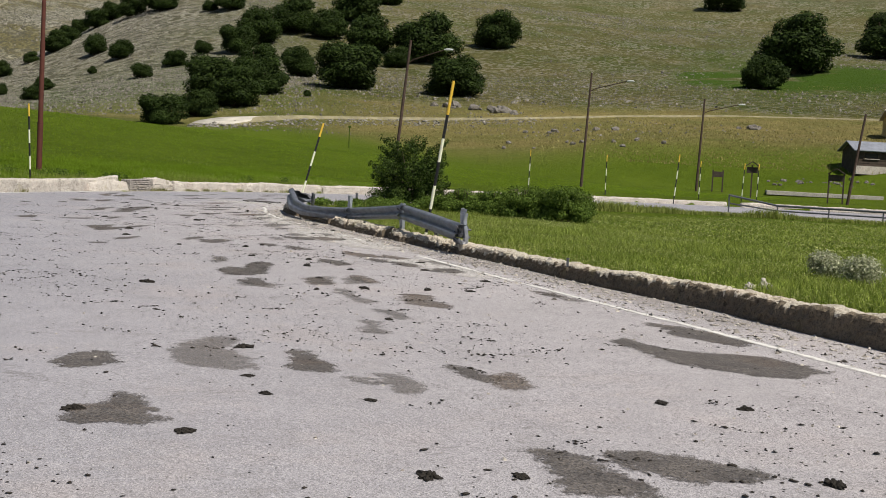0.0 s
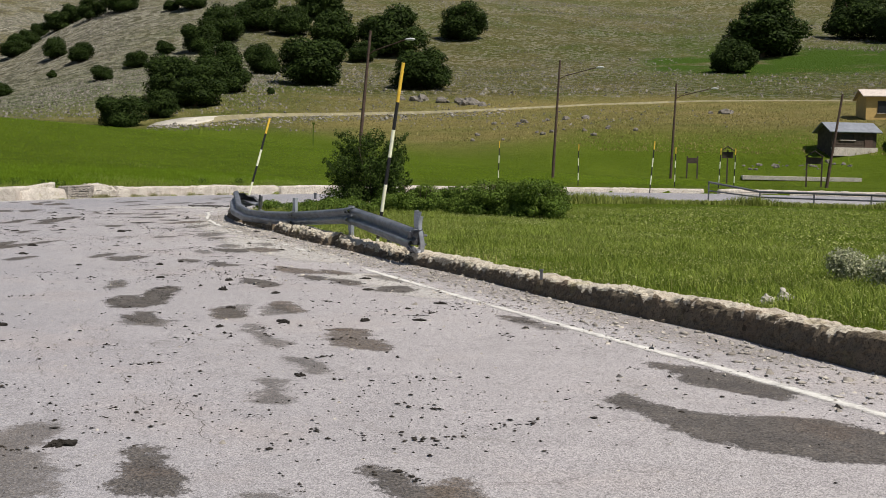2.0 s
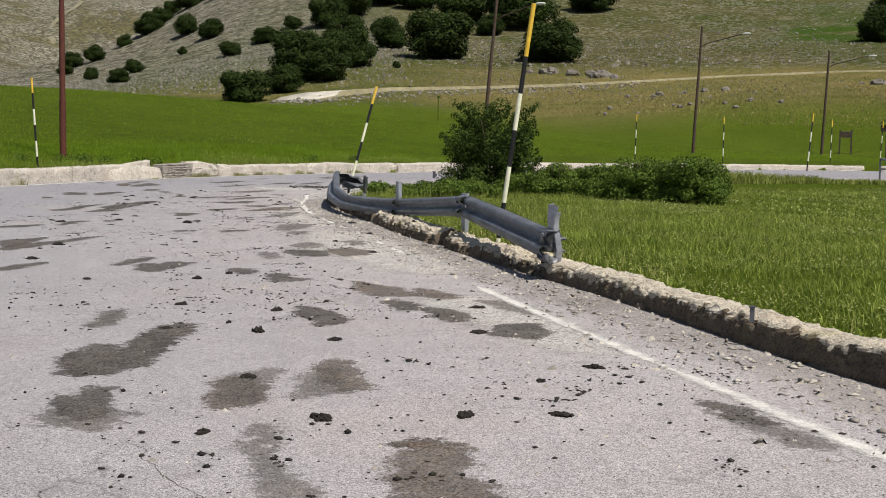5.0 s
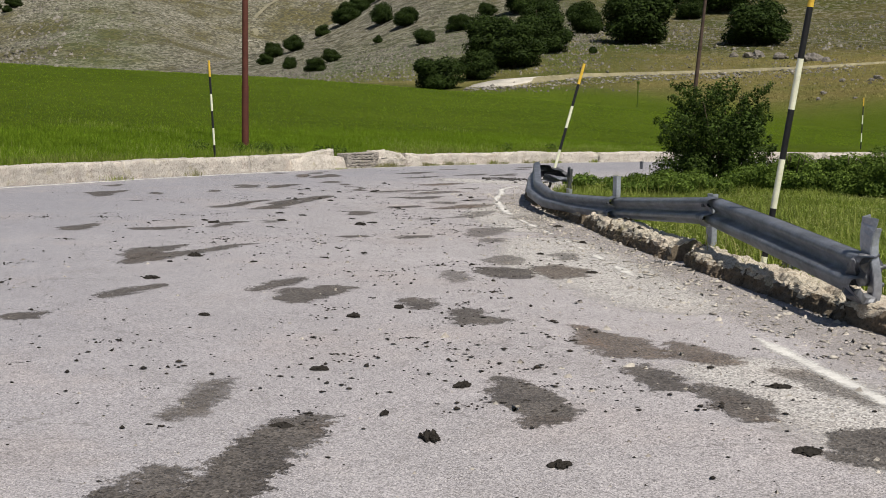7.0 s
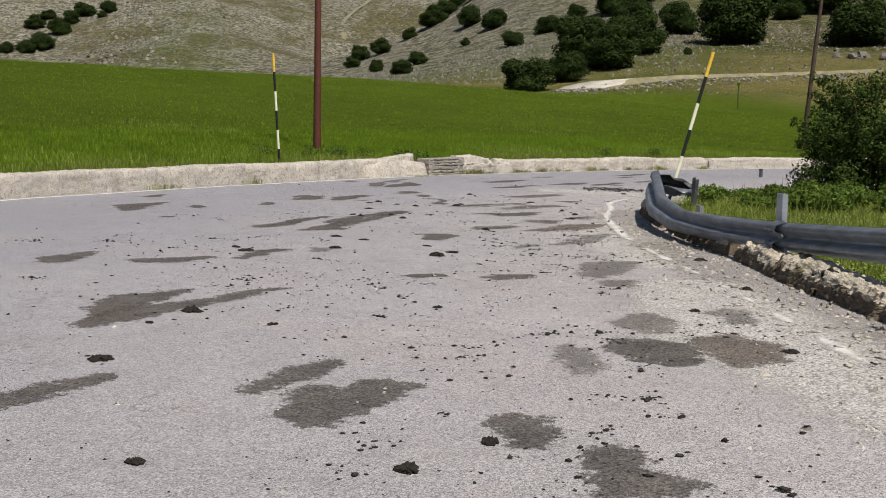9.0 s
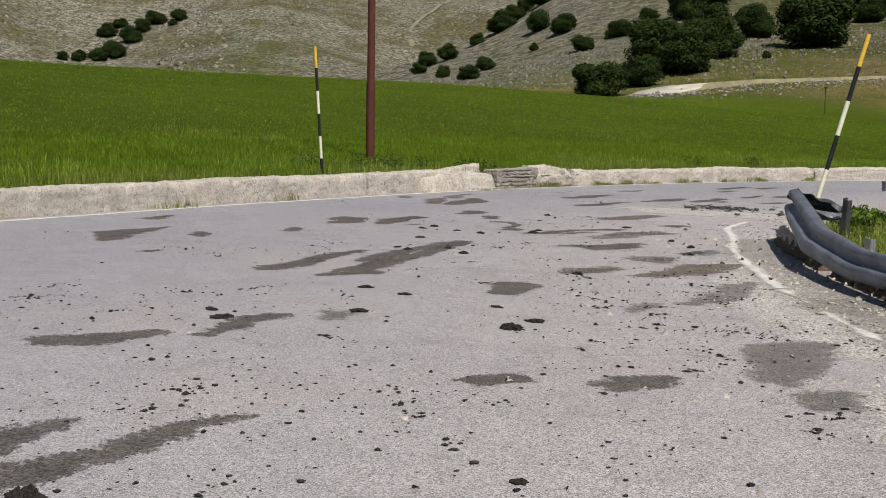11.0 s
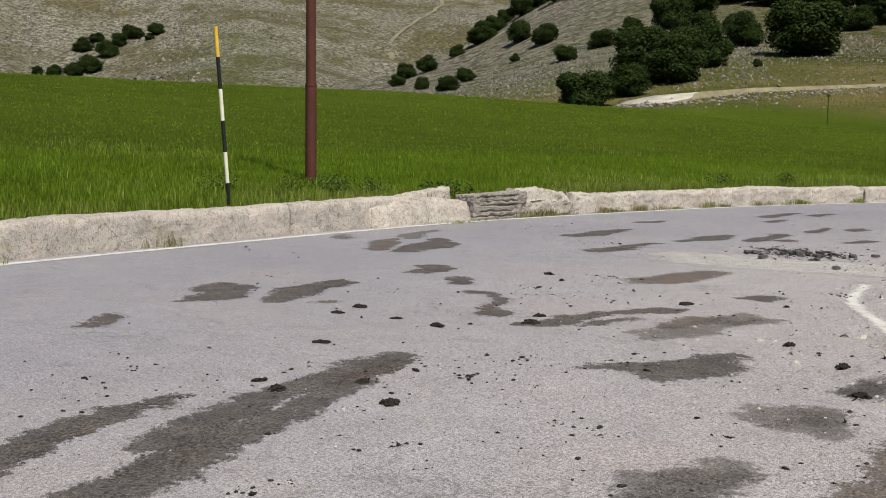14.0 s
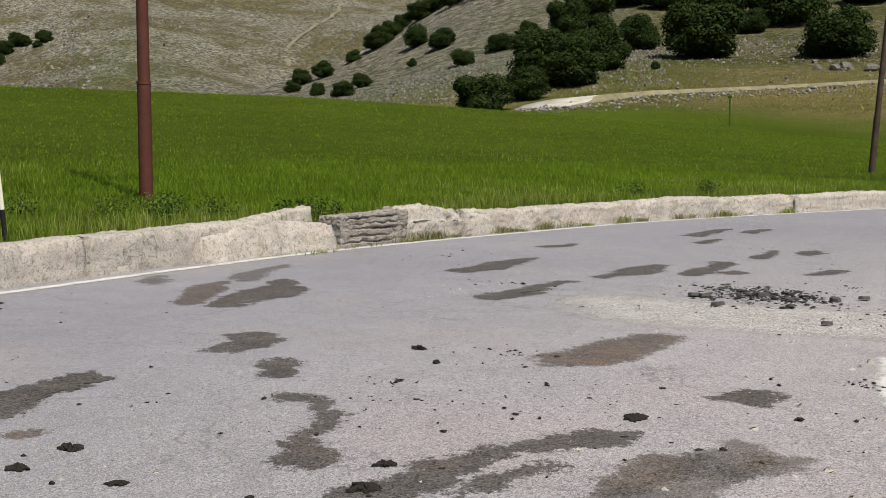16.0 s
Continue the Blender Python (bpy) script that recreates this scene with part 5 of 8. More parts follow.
stain((-12.75, 36.43, 0.18), (-12.69, 36.29, 0.10), (-12.66, 36.55, 0.10), (-12.86, 36.32, 0.09), (-12.81, 36.56, 0.09), (-12.77, 36.28, 0.07), (-12.75, 36.58, 0.07), (-12.81, 36.28, 0.06), (-12.66, 36.23, 0.06))
stain((-16.35, 34.58, 0.15), (-16.31, 34.44, 0.12), (-16.46, 34.68, 0.11), (-16.26, 34.34, 0.11), (-16.16, 34.04, 0.10), (-16.22, 34.20, 0.10), (-16.10, 33.96, 0.07), (-16.23, 34.11, 0.06), (-16.14, 34.13, 0.06), (-16.05, 33.90, 0.05), (-16.52, 34.77, 0.05), (-16.02, 33.86, 0.03))
stain((-15.45, 33.51, 0.08), (-15.45, 33.58, 0.06), (-15.39, 33.55, 0.04), tone="brown")
stain((-18.93, 45.58, 0.17), (-18.98, 45.43, 0.16), (-19.02, 45.28, 0.15), (-18.93, 45.71, 0.13), (-18.93, 45.82, 0.10), (-18.95, 45.89, 0.09), (-19.01, 45.16, 0.09), (-18.96, 45.95, 0.07), (-18.96, 46.00, 0.07), (-19.07, 45.17, 0.06), (-18.96, 46.04, 0.06), (-19.11, 45.20, 0.06), (-19.13, 45.23, 0.05), (-19.10, 45.37, 0.05))
stain((-16.40, 42.86, 0.29), (-16.33, 42.54, 0.27), (-16.44, 43.14, 0.23), (-16.44, 39.89, 0.22), (-16.44, 40.10, 0.21), (-16.33, 42.29, 0.20), (-16.44, 39.68, 0.19), (-16.47, 40.28, 0.17), (-16.44, 43.35, 0.16), (-16.47, 40.42, 0.16), (-16.40, 42.08, 0.14), (-16.51, 40.63, 0.13), (-16.54, 41.20, 0.12), (-16.54, 40.81, 0.12), (-16.54, 41.09, 0.11), (-16.44, 43.49, 0.11), (-16.44, 41.87, 0.11), (-16.54, 40.98, 0.11), (-16.44, 41.97, 0.11), (-16.54, 41.30, 0.10))
stain((-18.06, 41.94, 0.26), (-18.12, 42.18, 0.25), (-18.17, 42.40, 0.25), (-18.23, 42.66, 0.24), (-18.26, 42.86, 0.22), (-18.06, 41.70, 0.21), (-18.24, 43.06, 0.17), (-18.24, 43.21, 0.14), (-18.23, 43.32, 0.11), (-18.23, 43.41, 0.09), (-17.97, 41.53, 0.08), (-18.23, 43.49, 0.07), (-18.37, 42.51, 0.06), (-17.89, 41.77, 0.06), (-18.21, 43.52, 0.06), (-18.02, 42.56, 0.06), (-18.23, 41.77, 0.06), (-18.28, 42.03, 0.06), (-18.17, 41.55, 0.06), (-18.43, 42.77, 0.06))
stain((-15.78, 43.35, 0.18), (-15.75, 43.20, 0.18), (-15.72, 43.03, 0.18), (-15.70, 42.87, 0.15), (-15.78, 43.51, 0.14), (-15.86, 44.08, 0.14), (-15.70, 42.74, 0.14), (-15.83, 43.95, 0.13), (-15.80, 43.84, 0.12), (-15.92, 44.17, 0.11), (-15.75, 43.62, 0.11), (-15.77, 43.72, 0.11), (-15.97, 44.25, 0.09), (-16.00, 44.31, 0.07), (-15.66, 42.65, 0.07), (-15.73, 42.63, 0.07), (-16.03, 44.34, 0.07), (-15.89, 43.46, 0.06), (-16.05, 44.37, 0.06), (-15.67, 43.46, 0.06))
stain((-15.32, 43.10, 0.14), (-15.38, 43.20, 0.13), (-15.31, 42.98, 0.09), (-15.41, 43.31, 0.09), (-15.44, 43.37, 0.07), (-15.29, 42.92, 0.06), (-15.46, 43.26, 0.06), (-15.44, 43.13, 0.06), (-15.32, 42.92, 0.05), (-15.37, 42.99, 0.05))
stain((-18.10, 48.59, 0.21), (-18.12, 48.77, 0.20), (-18.14, 48.95, 0.19), (-18.16, 49.12, 0.19), (-18.18, 49.28, 0.18), (-18.20, 49.48, 0.17), (-18.22, 49.67, 0.17), (-18.24, 49.91, 0.16), (-18.26, 50.05, 0.15), (-18.24, 50.16, 0.13), (-18.24, 50.26, 0.12), (-18.24, 50.36, 0.10), (-17.98, 48.46, 0.10), (-18.30, 49.79, 0.09), (-18.22, 50.44, 0.08), (-18.14, 49.79, 0.07), (-18.22, 50.50, 0.07), (-18.24, 48.48, 0.07), (-18.08, 49.40, 0.07), (-18.22, 50.54, 0.07))
stain((-17.40, 47.25, 0.13), (-17.41, 47.36, 0.12), (-17.43, 47.45, 0.11), (-17.43, 47.52, 0.11), (-17.43, 47.60, 0.10), (-17.44, 47.67, 0.09), (-17.44, 47.73, 0.09), (-17.34, 47.16, 0.08), (-17.44, 47.79, 0.08), (-17.46, 47.84, 0.07), (-17.46, 47.88, 0.07), (-17.46, 47.93, 0.07), (-17.46, 47.97, 0.06), (-17.31, 47.12, 0.06), (-17.47, 48.00, 0.06), (-17.47, 48.03, 0.06), (-17.47, 48.06, 0.06), (-17.47, 48.09, 0.05))
stain((-17.59, 49.90, 0.19), (-17.62, 50.14, 0.18), (-17.64, 50.29, 0.17), (-17.65, 50.44, 0.17), (-17.64, 50.57, 0.13), (-17.49, 49.76, 0.10), (-17.62, 50.68, 0.10), (-17.71, 50.02, 0.08), (-17.62, 50.75, 0.08), (-17.50, 50.03, 0.08), (-17.61, 50.80, 0.06), (-17.44, 49.70, 0.06), (-17.71, 49.79, 0.06), (-17.61, 50.84, 0.06), (-17.49, 50.08, 0.05))
stain((-15.81, 45.43, 0.14), (-15.81, 45.32, 0.13), (-15.82, 45.55, 0.12), (-15.81, 45.21, 0.12), (-15.84, 45.64, 0.12), (-15.79, 45.11, 0.11), (-15.86, 45.74, 0.10), (-15.87, 45.85, 0.09), (-15.89, 45.95, 0.08), (-15.76, 45.03, 0.08), (-15.90, 46.04, 0.07), (-15.92, 46.13, 0.07), (-15.90, 46.00, 0.07), (-15.94, 46.21, 0.07), (-15.95, 46.29, 0.06), (-15.92, 46.17, 0.06), (-15.82, 45.80, 0.06), (-15.97, 46.37, 0.06), (-15.95, 46.25, 0.06), (-15.74, 44.98, 0.06))
stain((-15.39, 46.25, 0.17), (-15.45, 46.37, 0.16), (-15.37, 46.12, 0.12), (-15.46, 46.51, 0.11), (-15.36, 46.03, 0.09), (-15.48, 46.58, 0.09), (-15.36, 45.97, 0.07), (-15.49, 46.64, 0.07), (-15.54, 46.48, 0.05))
stain((-14.43, 43.98, 0.14), (-14.45, 43.80, 0.13), (-14.46, 43.60, 0.13), (-14.48, 43.50, 0.12), (-14.43, 43.69, 0.11), (-14.49, 43.89, 0.08), (-14.51, 43.69, 0.08), (-14.52, 43.42, 0.07), (-14.49, 44.07, 0.06), (-14.37, 43.89, 0.06), (-14.36, 44.05, 0.06), (-14.42, 43.44, 0.06))
stain((-20.35, 38.80, 0.18), (-20.41, 38.95, 0.18), (-20.26, 38.68, 0.15), (-20.50, 39.07, 0.13), (-20.58, 39.16, 0.10), (-20.17, 38.60, 0.09), (-20.38, 38.65, 0.09), (-20.62, 39.22, 0.07), (-20.13, 38.56, 0.06), (-20.65, 39.26, 0.06), (-20.44, 38.68, 0.05), tone="faint")
stain((-19.08, 38.28, 0.20), (-19.18, 38.43, 0.20), (-18.97, 38.14, 0.19), (-18.87, 38.01, 0.19), (-19.30, 38.59, 0.19), (-18.76, 37.87, 0.18), (-19.42, 38.76, 0.17), (-18.67, 37.75, 0.17), (-19.51, 38.91, 0.15), (-18.55, 37.66, 0.12), (-18.63, 37.60, 0.11), (-19.56, 39.03, 0.11), (-19.59, 39.10, 0.08), (-19.57, 38.80, 0.07), (-19.27, 38.74, 0.07), (-19.35, 38.44, 0.06), (-19.47, 38.62, 0.06), (-19.62, 39.18, 0.06), (-19.62, 39.15, 0.06), (-19.14, 38.59, 0.06), tone="brown")
stain((-18.47, 38.59, 0.37), (-18.61, 38.91, 0.32), (-18.39, 38.23, 0.25), (-18.29, 38.03, 0.21), (-18.73, 39.19, 0.19), (-18.21, 37.85, 0.18), (-18.83, 39.31, 0.16), (-18.93, 39.41, 0.14), (-19.01, 39.49, 0.13), (-18.19, 37.70, 0.11), (-19.09, 39.57, 0.11), (-18.81, 38.69, 0.10), (-18.85, 38.75, 0.10), (-19.15, 39.63, 0.09), (-18.61, 38.27, 0.09), (-18.11, 37.74, 0.09), (-19.19, 39.69, 0.08), (-18.57, 39.21, 0.08), (-18.21, 38.37, 0.07), (-19.23, 39.73, 0.07))
stain((-19.77, 39.73, 0.21), (-19.87, 39.92, 0.19), (-19.63, 39.60, 0.18), (-19.96, 40.08, 0.16), (-20.03, 40.21, 0.15), (-20.08, 40.32, 0.13), (-19.53, 39.48, 0.13), (-20.13, 40.43, 0.12), (-20.16, 40.52, 0.11), (-20.20, 40.61, 0.10), (-20.23, 40.69, 0.09), (-20.27, 40.78, 0.09), (-19.48, 39.39, 0.09), (-20.28, 40.83, 0.08), (-20.32, 40.90, 0.07), (-20.33, 40.95, 0.07), (-19.72, 39.91, 0.07), (-20.35, 40.98, 0.06), (-19.48, 39.56, 0.06), (-20.37, 41.03, 0.06), tone="faint")
stain((-16.81, 33.64, 0.25), (-16.61, 33.40, 0.24), (-16.46, 33.21, 0.24), (-16.37, 32.98, 0.19), (-17.02, 33.76, 0.14), (-16.37, 32.79, 0.09), (-17.05, 33.63, 0.06), (-17.12, 33.85, 0.06), (-16.85, 33.40, 0.06), (-16.57, 33.64, 0.06), (-16.30, 32.82, 0.05), (-16.37, 32.70, 0.04), (-16.45, 32.82, 0.04), (-16.37, 33.42, 0.04), (-16.24, 33.12, 0.04), (-16.57, 33.00, 0.04), (-17.09, 33.64, 0.03), (-16.90, 33.42, 0.03))
stain((-16.96, 29.50, 0.32), (-16.71, 29.30, 0.25), (-17.08, 29.79, 0.25), (-16.52, 29.13, 0.20), (-17.13, 30.04, 0.17), (-16.37, 28.98, 0.15), (-17.16, 30.21, 0.12), (-16.27, 28.88, 0.11), (-16.20, 28.81, 0.09), (-17.18, 30.33, 0.08), (-17.21, 30.41, 0.07), (-17.23, 30.46, 0.06), (-16.12, 28.74, 0.06), (-17.25, 29.62, 0.06), (-17.25, 30.53, 0.05), (-16.71, 29.06, 0.04), (-17.25, 29.57, 0.04), (-17.28, 29.94, 0.04), (-16.93, 29.18, 0.04), (-16.66, 29.57, 0.04))
stain((-18.72, 31.36, 0.16), (-18.79, 31.49, 0.13), (-18.87, 31.61, 0.10), (-18.58, 31.30, 0.09), (-18.91, 31.70, 0.07), (-18.78, 31.22, 0.05), (-18.51, 31.28, 0.05), (-18.93, 31.76, 0.05), (-18.63, 31.24, 0.04), (-18.57, 31.37, 0.03))
stain((-16.04, 30.05, 0.13), (-16.12, 30.14, 0.12), (-16.21, 30.21, 0.11), (-15.92, 30.00, 0.08), (-16.30, 30.26, 0.07), (-15.86, 29.97, 0.06), (-16.36, 30.30, 0.04), (-15.82, 29.96, 0.03), (-16.39, 30.32, 0.03), (-16.12, 30.26, 0.03))
stain((-14.79, 28.36, 0.09), (-14.82, 28.44, 0.06), (-14.86, 28.41, 0.04), (-14.71, 28.33, 0.04), (-14.79, 28.48, 0.04), (-14.82, 28.29, 0.03))
stain((-12.36, 34.01, 0.23), (-12.32, 34.24, 0.22), (-12.31, 34.46, 0.20), (-12.29, 34.80, 0.19), (-12.28, 35.04, 0.18), (-12.34, 33.78, 0.13), (-12.22, 34.63, 0.11), (-12.34, 35.21, 0.11), (-12.40, 34.63, 0.10), (-12.54, 33.89, 0.07), (-12.48, 33.83, 0.07), (-12.37, 35.30, 0.06), (-12.42, 34.93, 0.06), (-12.31, 33.66, 0.05), (-12.16, 34.92, 0.05), (-12.23, 33.83, 0.05), (-12.16, 34.12, 0.04), (-12.42, 35.13, 0.04), (-12.40, 35.35, 0.04), (-12.52, 34.17, 0.03), tone="faint")
chain((-11.96, 28.68, 0.08), (-11.81, 28.76, 0.17), (-11.78, 28.94, 0.06))
chain((-11.93, 28.31, 0.08), (-11.94, 28.60, 0.16), (-12.14, 29.18, 0.15), (-12.42, 30.01, 0.13), (-12.86, 31.13, 0.08), (-13.13, 31.91, 0.04))
chain((-12.68, 28.28, 0.16), (-12.80, 28.73, 0.15), (-13.21, 29.70, 0.09), (-13.29, 30.23, 0.05))
chain((-7.88, 25.52, 0.13), (-7.79, 25.65, 0.14))
chain((-7.23, 26.05, 0.16), (-7.16, 26.13, 0.11))
chain((-10.62, 24.53, 0.17), (-10.48, 24.78, 0.20), (-10.41, 25.16, 0.10))
chain((-5.95, 18.99, 0.20), (-5.97, 19.11, 0.12))
chain((-11.34, 23.96, 0.24), (-11.41, 24.19, 0.17), (-11.62, 24.63, 0.06))


def crack(*nodes, seed=0):
    """A jagged open crack: a thin dark ribbon that wanders along nodes and changes width."""
    c = curve(nodes, 0.035)
    n = len(c)
    t = np.gradient(c, axis=0)
    t /= np.hypot(*t.T)[:, None]
    nrm = np.c_[-t[:, 1], t[:, 0]]
    at = np.c_[c, np.full(n, float(seed))]
    c = c + nrm * (0.07 * value_noise(at, 3.5) + 0.035 * value_noise(at, 11) + 0.012 * value_noise(at, 30))[:, None]
    w = np.clip(0.0014 + 0.0022 * value_noise(at, 4.0, 7.0), 0.0001, 0.0045)[:, None]
    v = np.vstack([np.c_[c - nrm * w, np.full(n, 0.0017)], np.c_[c + nrm * w, np.full(n, 0.0017)]])
    i = np.arange(n - 1)
    part("crack", mesh_of("crack", v, np.c_[i, i + 1, i + n + 1, i + n], CRACK), CRACK, road, "thin jagged crack in the asphalt")


for k, line in enumerate((((-1.56, 14.8), (-0.68, 13.73), (-0.19, 13.03)), ((-1.26, 14.76), (-0.13, 13.26), (0.38, 12.52), (0.99, 11.73), (1.36, 11.19)), ((-0.77, 14.51), (-0.04, 13.75), (0.61, 13.16), (0.95, 12.27), (1.47, 11.5)),
                          ((-1.31, 14.91), (-0.82, 14.95), (0.31, 14.15), (1.37, 13.37)), ((0.76, 12.49), (1.45, 11.51), (1.99, 10.83)), ((-2.41, 18.0), (-2.15, 18.16), (-2.02, 18.45), (-1.69, 18.64)),
                          ((1.0, 11.74), (1.49, 11.51), (1.82, 11.47)), ((-1.4, 13.99), (0.17, 11.89), (0.98, 10.94)), ((-0.48, 13.41), (-0.03, 13.45), (0.63, 13.24)))):
    crack(*line, seed=k)


# ---- concrete walls along the road ----
def wall_piece(name, line, height, thick, rough, seed, material, parent, sink=0.12, ends=0.06, lean=0.0, rounded=0.08, shade_mat=None, shade_height=0.6):
    """A stretch of cast concrete: lofted along a plan line (the foot on the road's side, the body to its left), with a
    crumbled face, chipped edges and broken ends. An optional second material puts shade and dirt into the colour of the
    road-side face and the ends.
    """
    rng = np.random.default_rng(seed)
    c = line
    n = len(c)
    t = np.gradient(c, axis=0)
    t /= np.hypot(*t.T)[:, None]
    nrm = np.c_[-t[:, 1], t[:, 0]]
    h = np.interp(np.linspace(0, 1, n), np.linspace(0, 1, len(height)), height) if np.ndim(height) else np.full(n, height)
    h = h + 0.8 * rough * value_noise(np.c_[c, np.full(n, seed)], 1.3) + 0.7 * rough * value_noise(np.c_[c, np.full(n, seed)], 5)
    corner = np.array([(0, -sink), (0, 0), (0.01, 0.3), (0.015, 0.6), (0.02, 1 - 0.9 * rounded / 0.3), (0.02 + 0.3 * rounded, 0.96), (0.02 + rounded, 1.0), (0.5 * thick, 1.02), (thick - rounded, 1.0), (thick, 0.8), (thick, -sink)])
    run = np.r_[0, np.cumsum(np.hypot(np.diff(corner[:, 0]), 0.35 * np.diff(corner[:, 1])))]
    k = 44
    at = np.sort(np.r_[np.linspace(0, run[-1], k - 2), run[1], run[6]])
    a, b = np.interp(at, run, corner[:, 0]), np.interp(at, run, corner[:, 1])
    z = np.where(b[:, None] > 0, b[:, None] * h[None], b[:, None])
    o = a[:, None] + lean * np.maximum(z, 0)
    da, db = np.gradient(a), np.gradient(b) * float(np.mean(h))
    size = np.hypot(da, db) + 1e-9
    out_n, up_n = -db / size, da / size
    p = np.stack([c[None, :, 0] + nrm[None, :, 0] * o, c[None, :, 1] + nrm[None, :, 1] * o, z], -1)
    d = rough * (0.6 * value_noise(p, 3.1, seed) + 0.6 * value_noise(p, 8, seed) + 1.0 * value_noise(p, 19, seed) + 0.9 * value_noise(p, 41, seed))
    edge = np.exp(-((at - run[5]) / 0.07) ** 2)[:, None]
    d = d - edge * 4.5 * rough * np.maximum(0, value_noise(p, 4.5, seed + 9) + 0.5 * value_noise(p, 13, seed) - 0.05)
    d = d * (b > -0.01)[:, None] + 0
    p[..., 0] += nrm[None, :, 0] * out_n[:, None] * d
    p[..., 1] += nrm[None, :, 1] * out_n[:, None] * d
    p[..., 2] += up_n[:, None] * d
    for e in (0, -1):
        s = (1 if e == 0 else -1) * ends * (0.6 + 0.8 * value_noise(p[:, e], 7, seed))
        p[:, e, :2] += t[e] * s[:, None]
    ids = np.arange(k * n).reshape(k, n)
    f = np.stack([ids[:-1, :-1], ids[:-1, 1:], ids[1:, 1:], ids[1:, :-1]], -1).reshape(-1, 4)
    me = mesh_of(name, p.reshape(-1, 3), f.tolist() + [ids[:, 0].tolist(), ids[::-1, -1].tolist()], material, shade_mat is None)
    if shade_mat:
        me.materials.append(shade_mat)
        # below a ragged line the road-side face gets its shade and dirt as colour
        skin = np.interp(p[..., 1], [14, 17, 20, 22], [1.0, 0.95, 0.75, 0.6]) * shade_height / 0.6 + 0.22 * value_noise(p, 3.5, seed + 4) + 0.3 * value_noise(p, 14, seed)
        shaded = ((b[:, None] < skin) & (a[:, None] < 0.1))[:-1, :-1].ravel()
        me.polygons.foreach_set("material_index", np.r_[shaded, True, True].astype(np.int32))
    return part(name, me, material, parent)


def stretch(line, a, b, step=0.06):
    """The part of a plan line whose y runs from a to b, resampled."""
    i = np.argmin(np.abs(line[:, 1] - a) + 0.0001 * np.arange(len(line)))
    j = np.argmin(np.abs(line[:, 1] - b) + 0.0001 * np.arange(len(line)))
    return curve(line[i:j + 1], step)


far_wall = thing("wall_outer", 0, 0, 0, "weathered pale concrete parapet wall along the outer bend", "wall", kind="structure")
OUT = curve(OUTER, 0.05)
for k, (a, b, hs) in enumerate([(-13, 8, 0.46), (8.05, 18, 0.46), (18.05, 26.5, [0.46, 0.44, 0.5]), (26.55, 33.4, [0.50, 0.46, 0.48, 0.47]), (33.44, 38.7, [0.47, 0.5, 0.48, 0.5]), (38.74, 41.9, [0.5, 0.5, 0.52, 0.52]),
                                (46.62, 51.5, [0.46, 0.42, 0.43, 0.44, 0.41]), (51.54, 57, [0.43, 0.47, 0.42, 0.45]), (57.05, 63, [0.42, 0.45, 0.4]), (63.05, 71, [0.4, 0.42, 0.36]), (71.05, 79, [0.36, 0.38, 0.34]), (79.05, 86.5, 0.33)]):
    wall_piece("wall_section", stretch(OUT, a, b, 0.06 if 18 < a < 57 else 0.25), 0.9 * np.array(hs), 0.5, 0.011 if b < 45 else 0.017, 20 + k, WALL, far_wall, rounded=0.06)
far_end = curve([(-1.0, 86.55), (2, 88.0), (14, 89.4), (30, 87.9), (60, 83)], 0.4)
wall_piece("wall_section", far_end, 0.32, 0.45, 0.03, 41, WALL, far_wall)
# the knocked-out stretch: a tilted slab, a split dark block and a rounded stump
wall_piece("slab", curve([(-21.25, 40.6), (-21.33, 42.0), (-21.36, 43.3)], 0.06), [0.33, 0.42, 0.44, 0.36], 0.4, 0.014, 61, WALL, far_wall, lean=0.2, ends=0.05, rounded=0.12)
wall_piece("slab", curve([(-21.75, 41.0), (-21.88, 42.3), (-21.95, 43.45)], 0.06), [0.36, 0.46, 0.54, 0.6], 0.3, 0.016, 62, WALL, far_wall, ends=0.04)
STRATA = concrete_material("split_dark_stone", (0.33, 0.305, 0.275), (0.1, 0.09, 0.08), 0.2, 0.4, 0.7, 1.4)
bm = box(bmesh.new(), (0.44, 1.6, 0.54), (0, 0, 0.22), bevel=0.03)
bmesh.ops.subdivide_edges(bm, edges=[e for e in bm.edges if e.calc_length() > 0.2], cuts=40, use_grid_fill=True)
for vert in bm.verts:
    c = vert.co.copy()
    level = c.z + 0.025 * noise.noise(Vector((c.y * 1.3, 3.0, 0))) + 0.02 * noise.noise(Vector((c.y * 7, 1.0, c.z * 4)))
    gap = (0.6 + 1.2 * noise.noise(Vector((c.y * 2.2, 7.0, c.z * 3)))) * sum(w * math.exp(-((level - at) / 0.014) ** 2) for at, w in ((0.08, 0.05), (0.17, 0.03), (0.27, 0.07), (0.34, 0.04), (0.43, 0.05)))
    step = 0.022 * noise.noise(Vector((c.y * 0.9, 5.0, math.floor(level * 11) * 3.7)))
    vert.co += Vector((-gap + step if c.x > 0 else 0, 0, 0)) + (0.06 * noise.noise_vector(c * 2.2) + 0.03 * noise.noise_vector(c * 8)) * Vector((1, 0.6, 0.2)) + 0.014 * noise.noise_vector(c * 22) + Vector((0, 0, 0.05 * (c.y + 0.3) * max(0, c.z)))
bm.transform(pose(-21.6, 44.2, -0.02, 0, 0, -2))
part("split_block", bm, STRATA, far_wall, "dark split block of layered stone")
wall_piece("stump", curve([(-21.5, 44.95), (-21.42, 45.8), (-21.34, 46.58)], 0.06), [0.5, 0.54, 0.5, 0.42], 0.5, 0.03, 64, WALL, far_wall, ends=0.1, rounded=0.16)

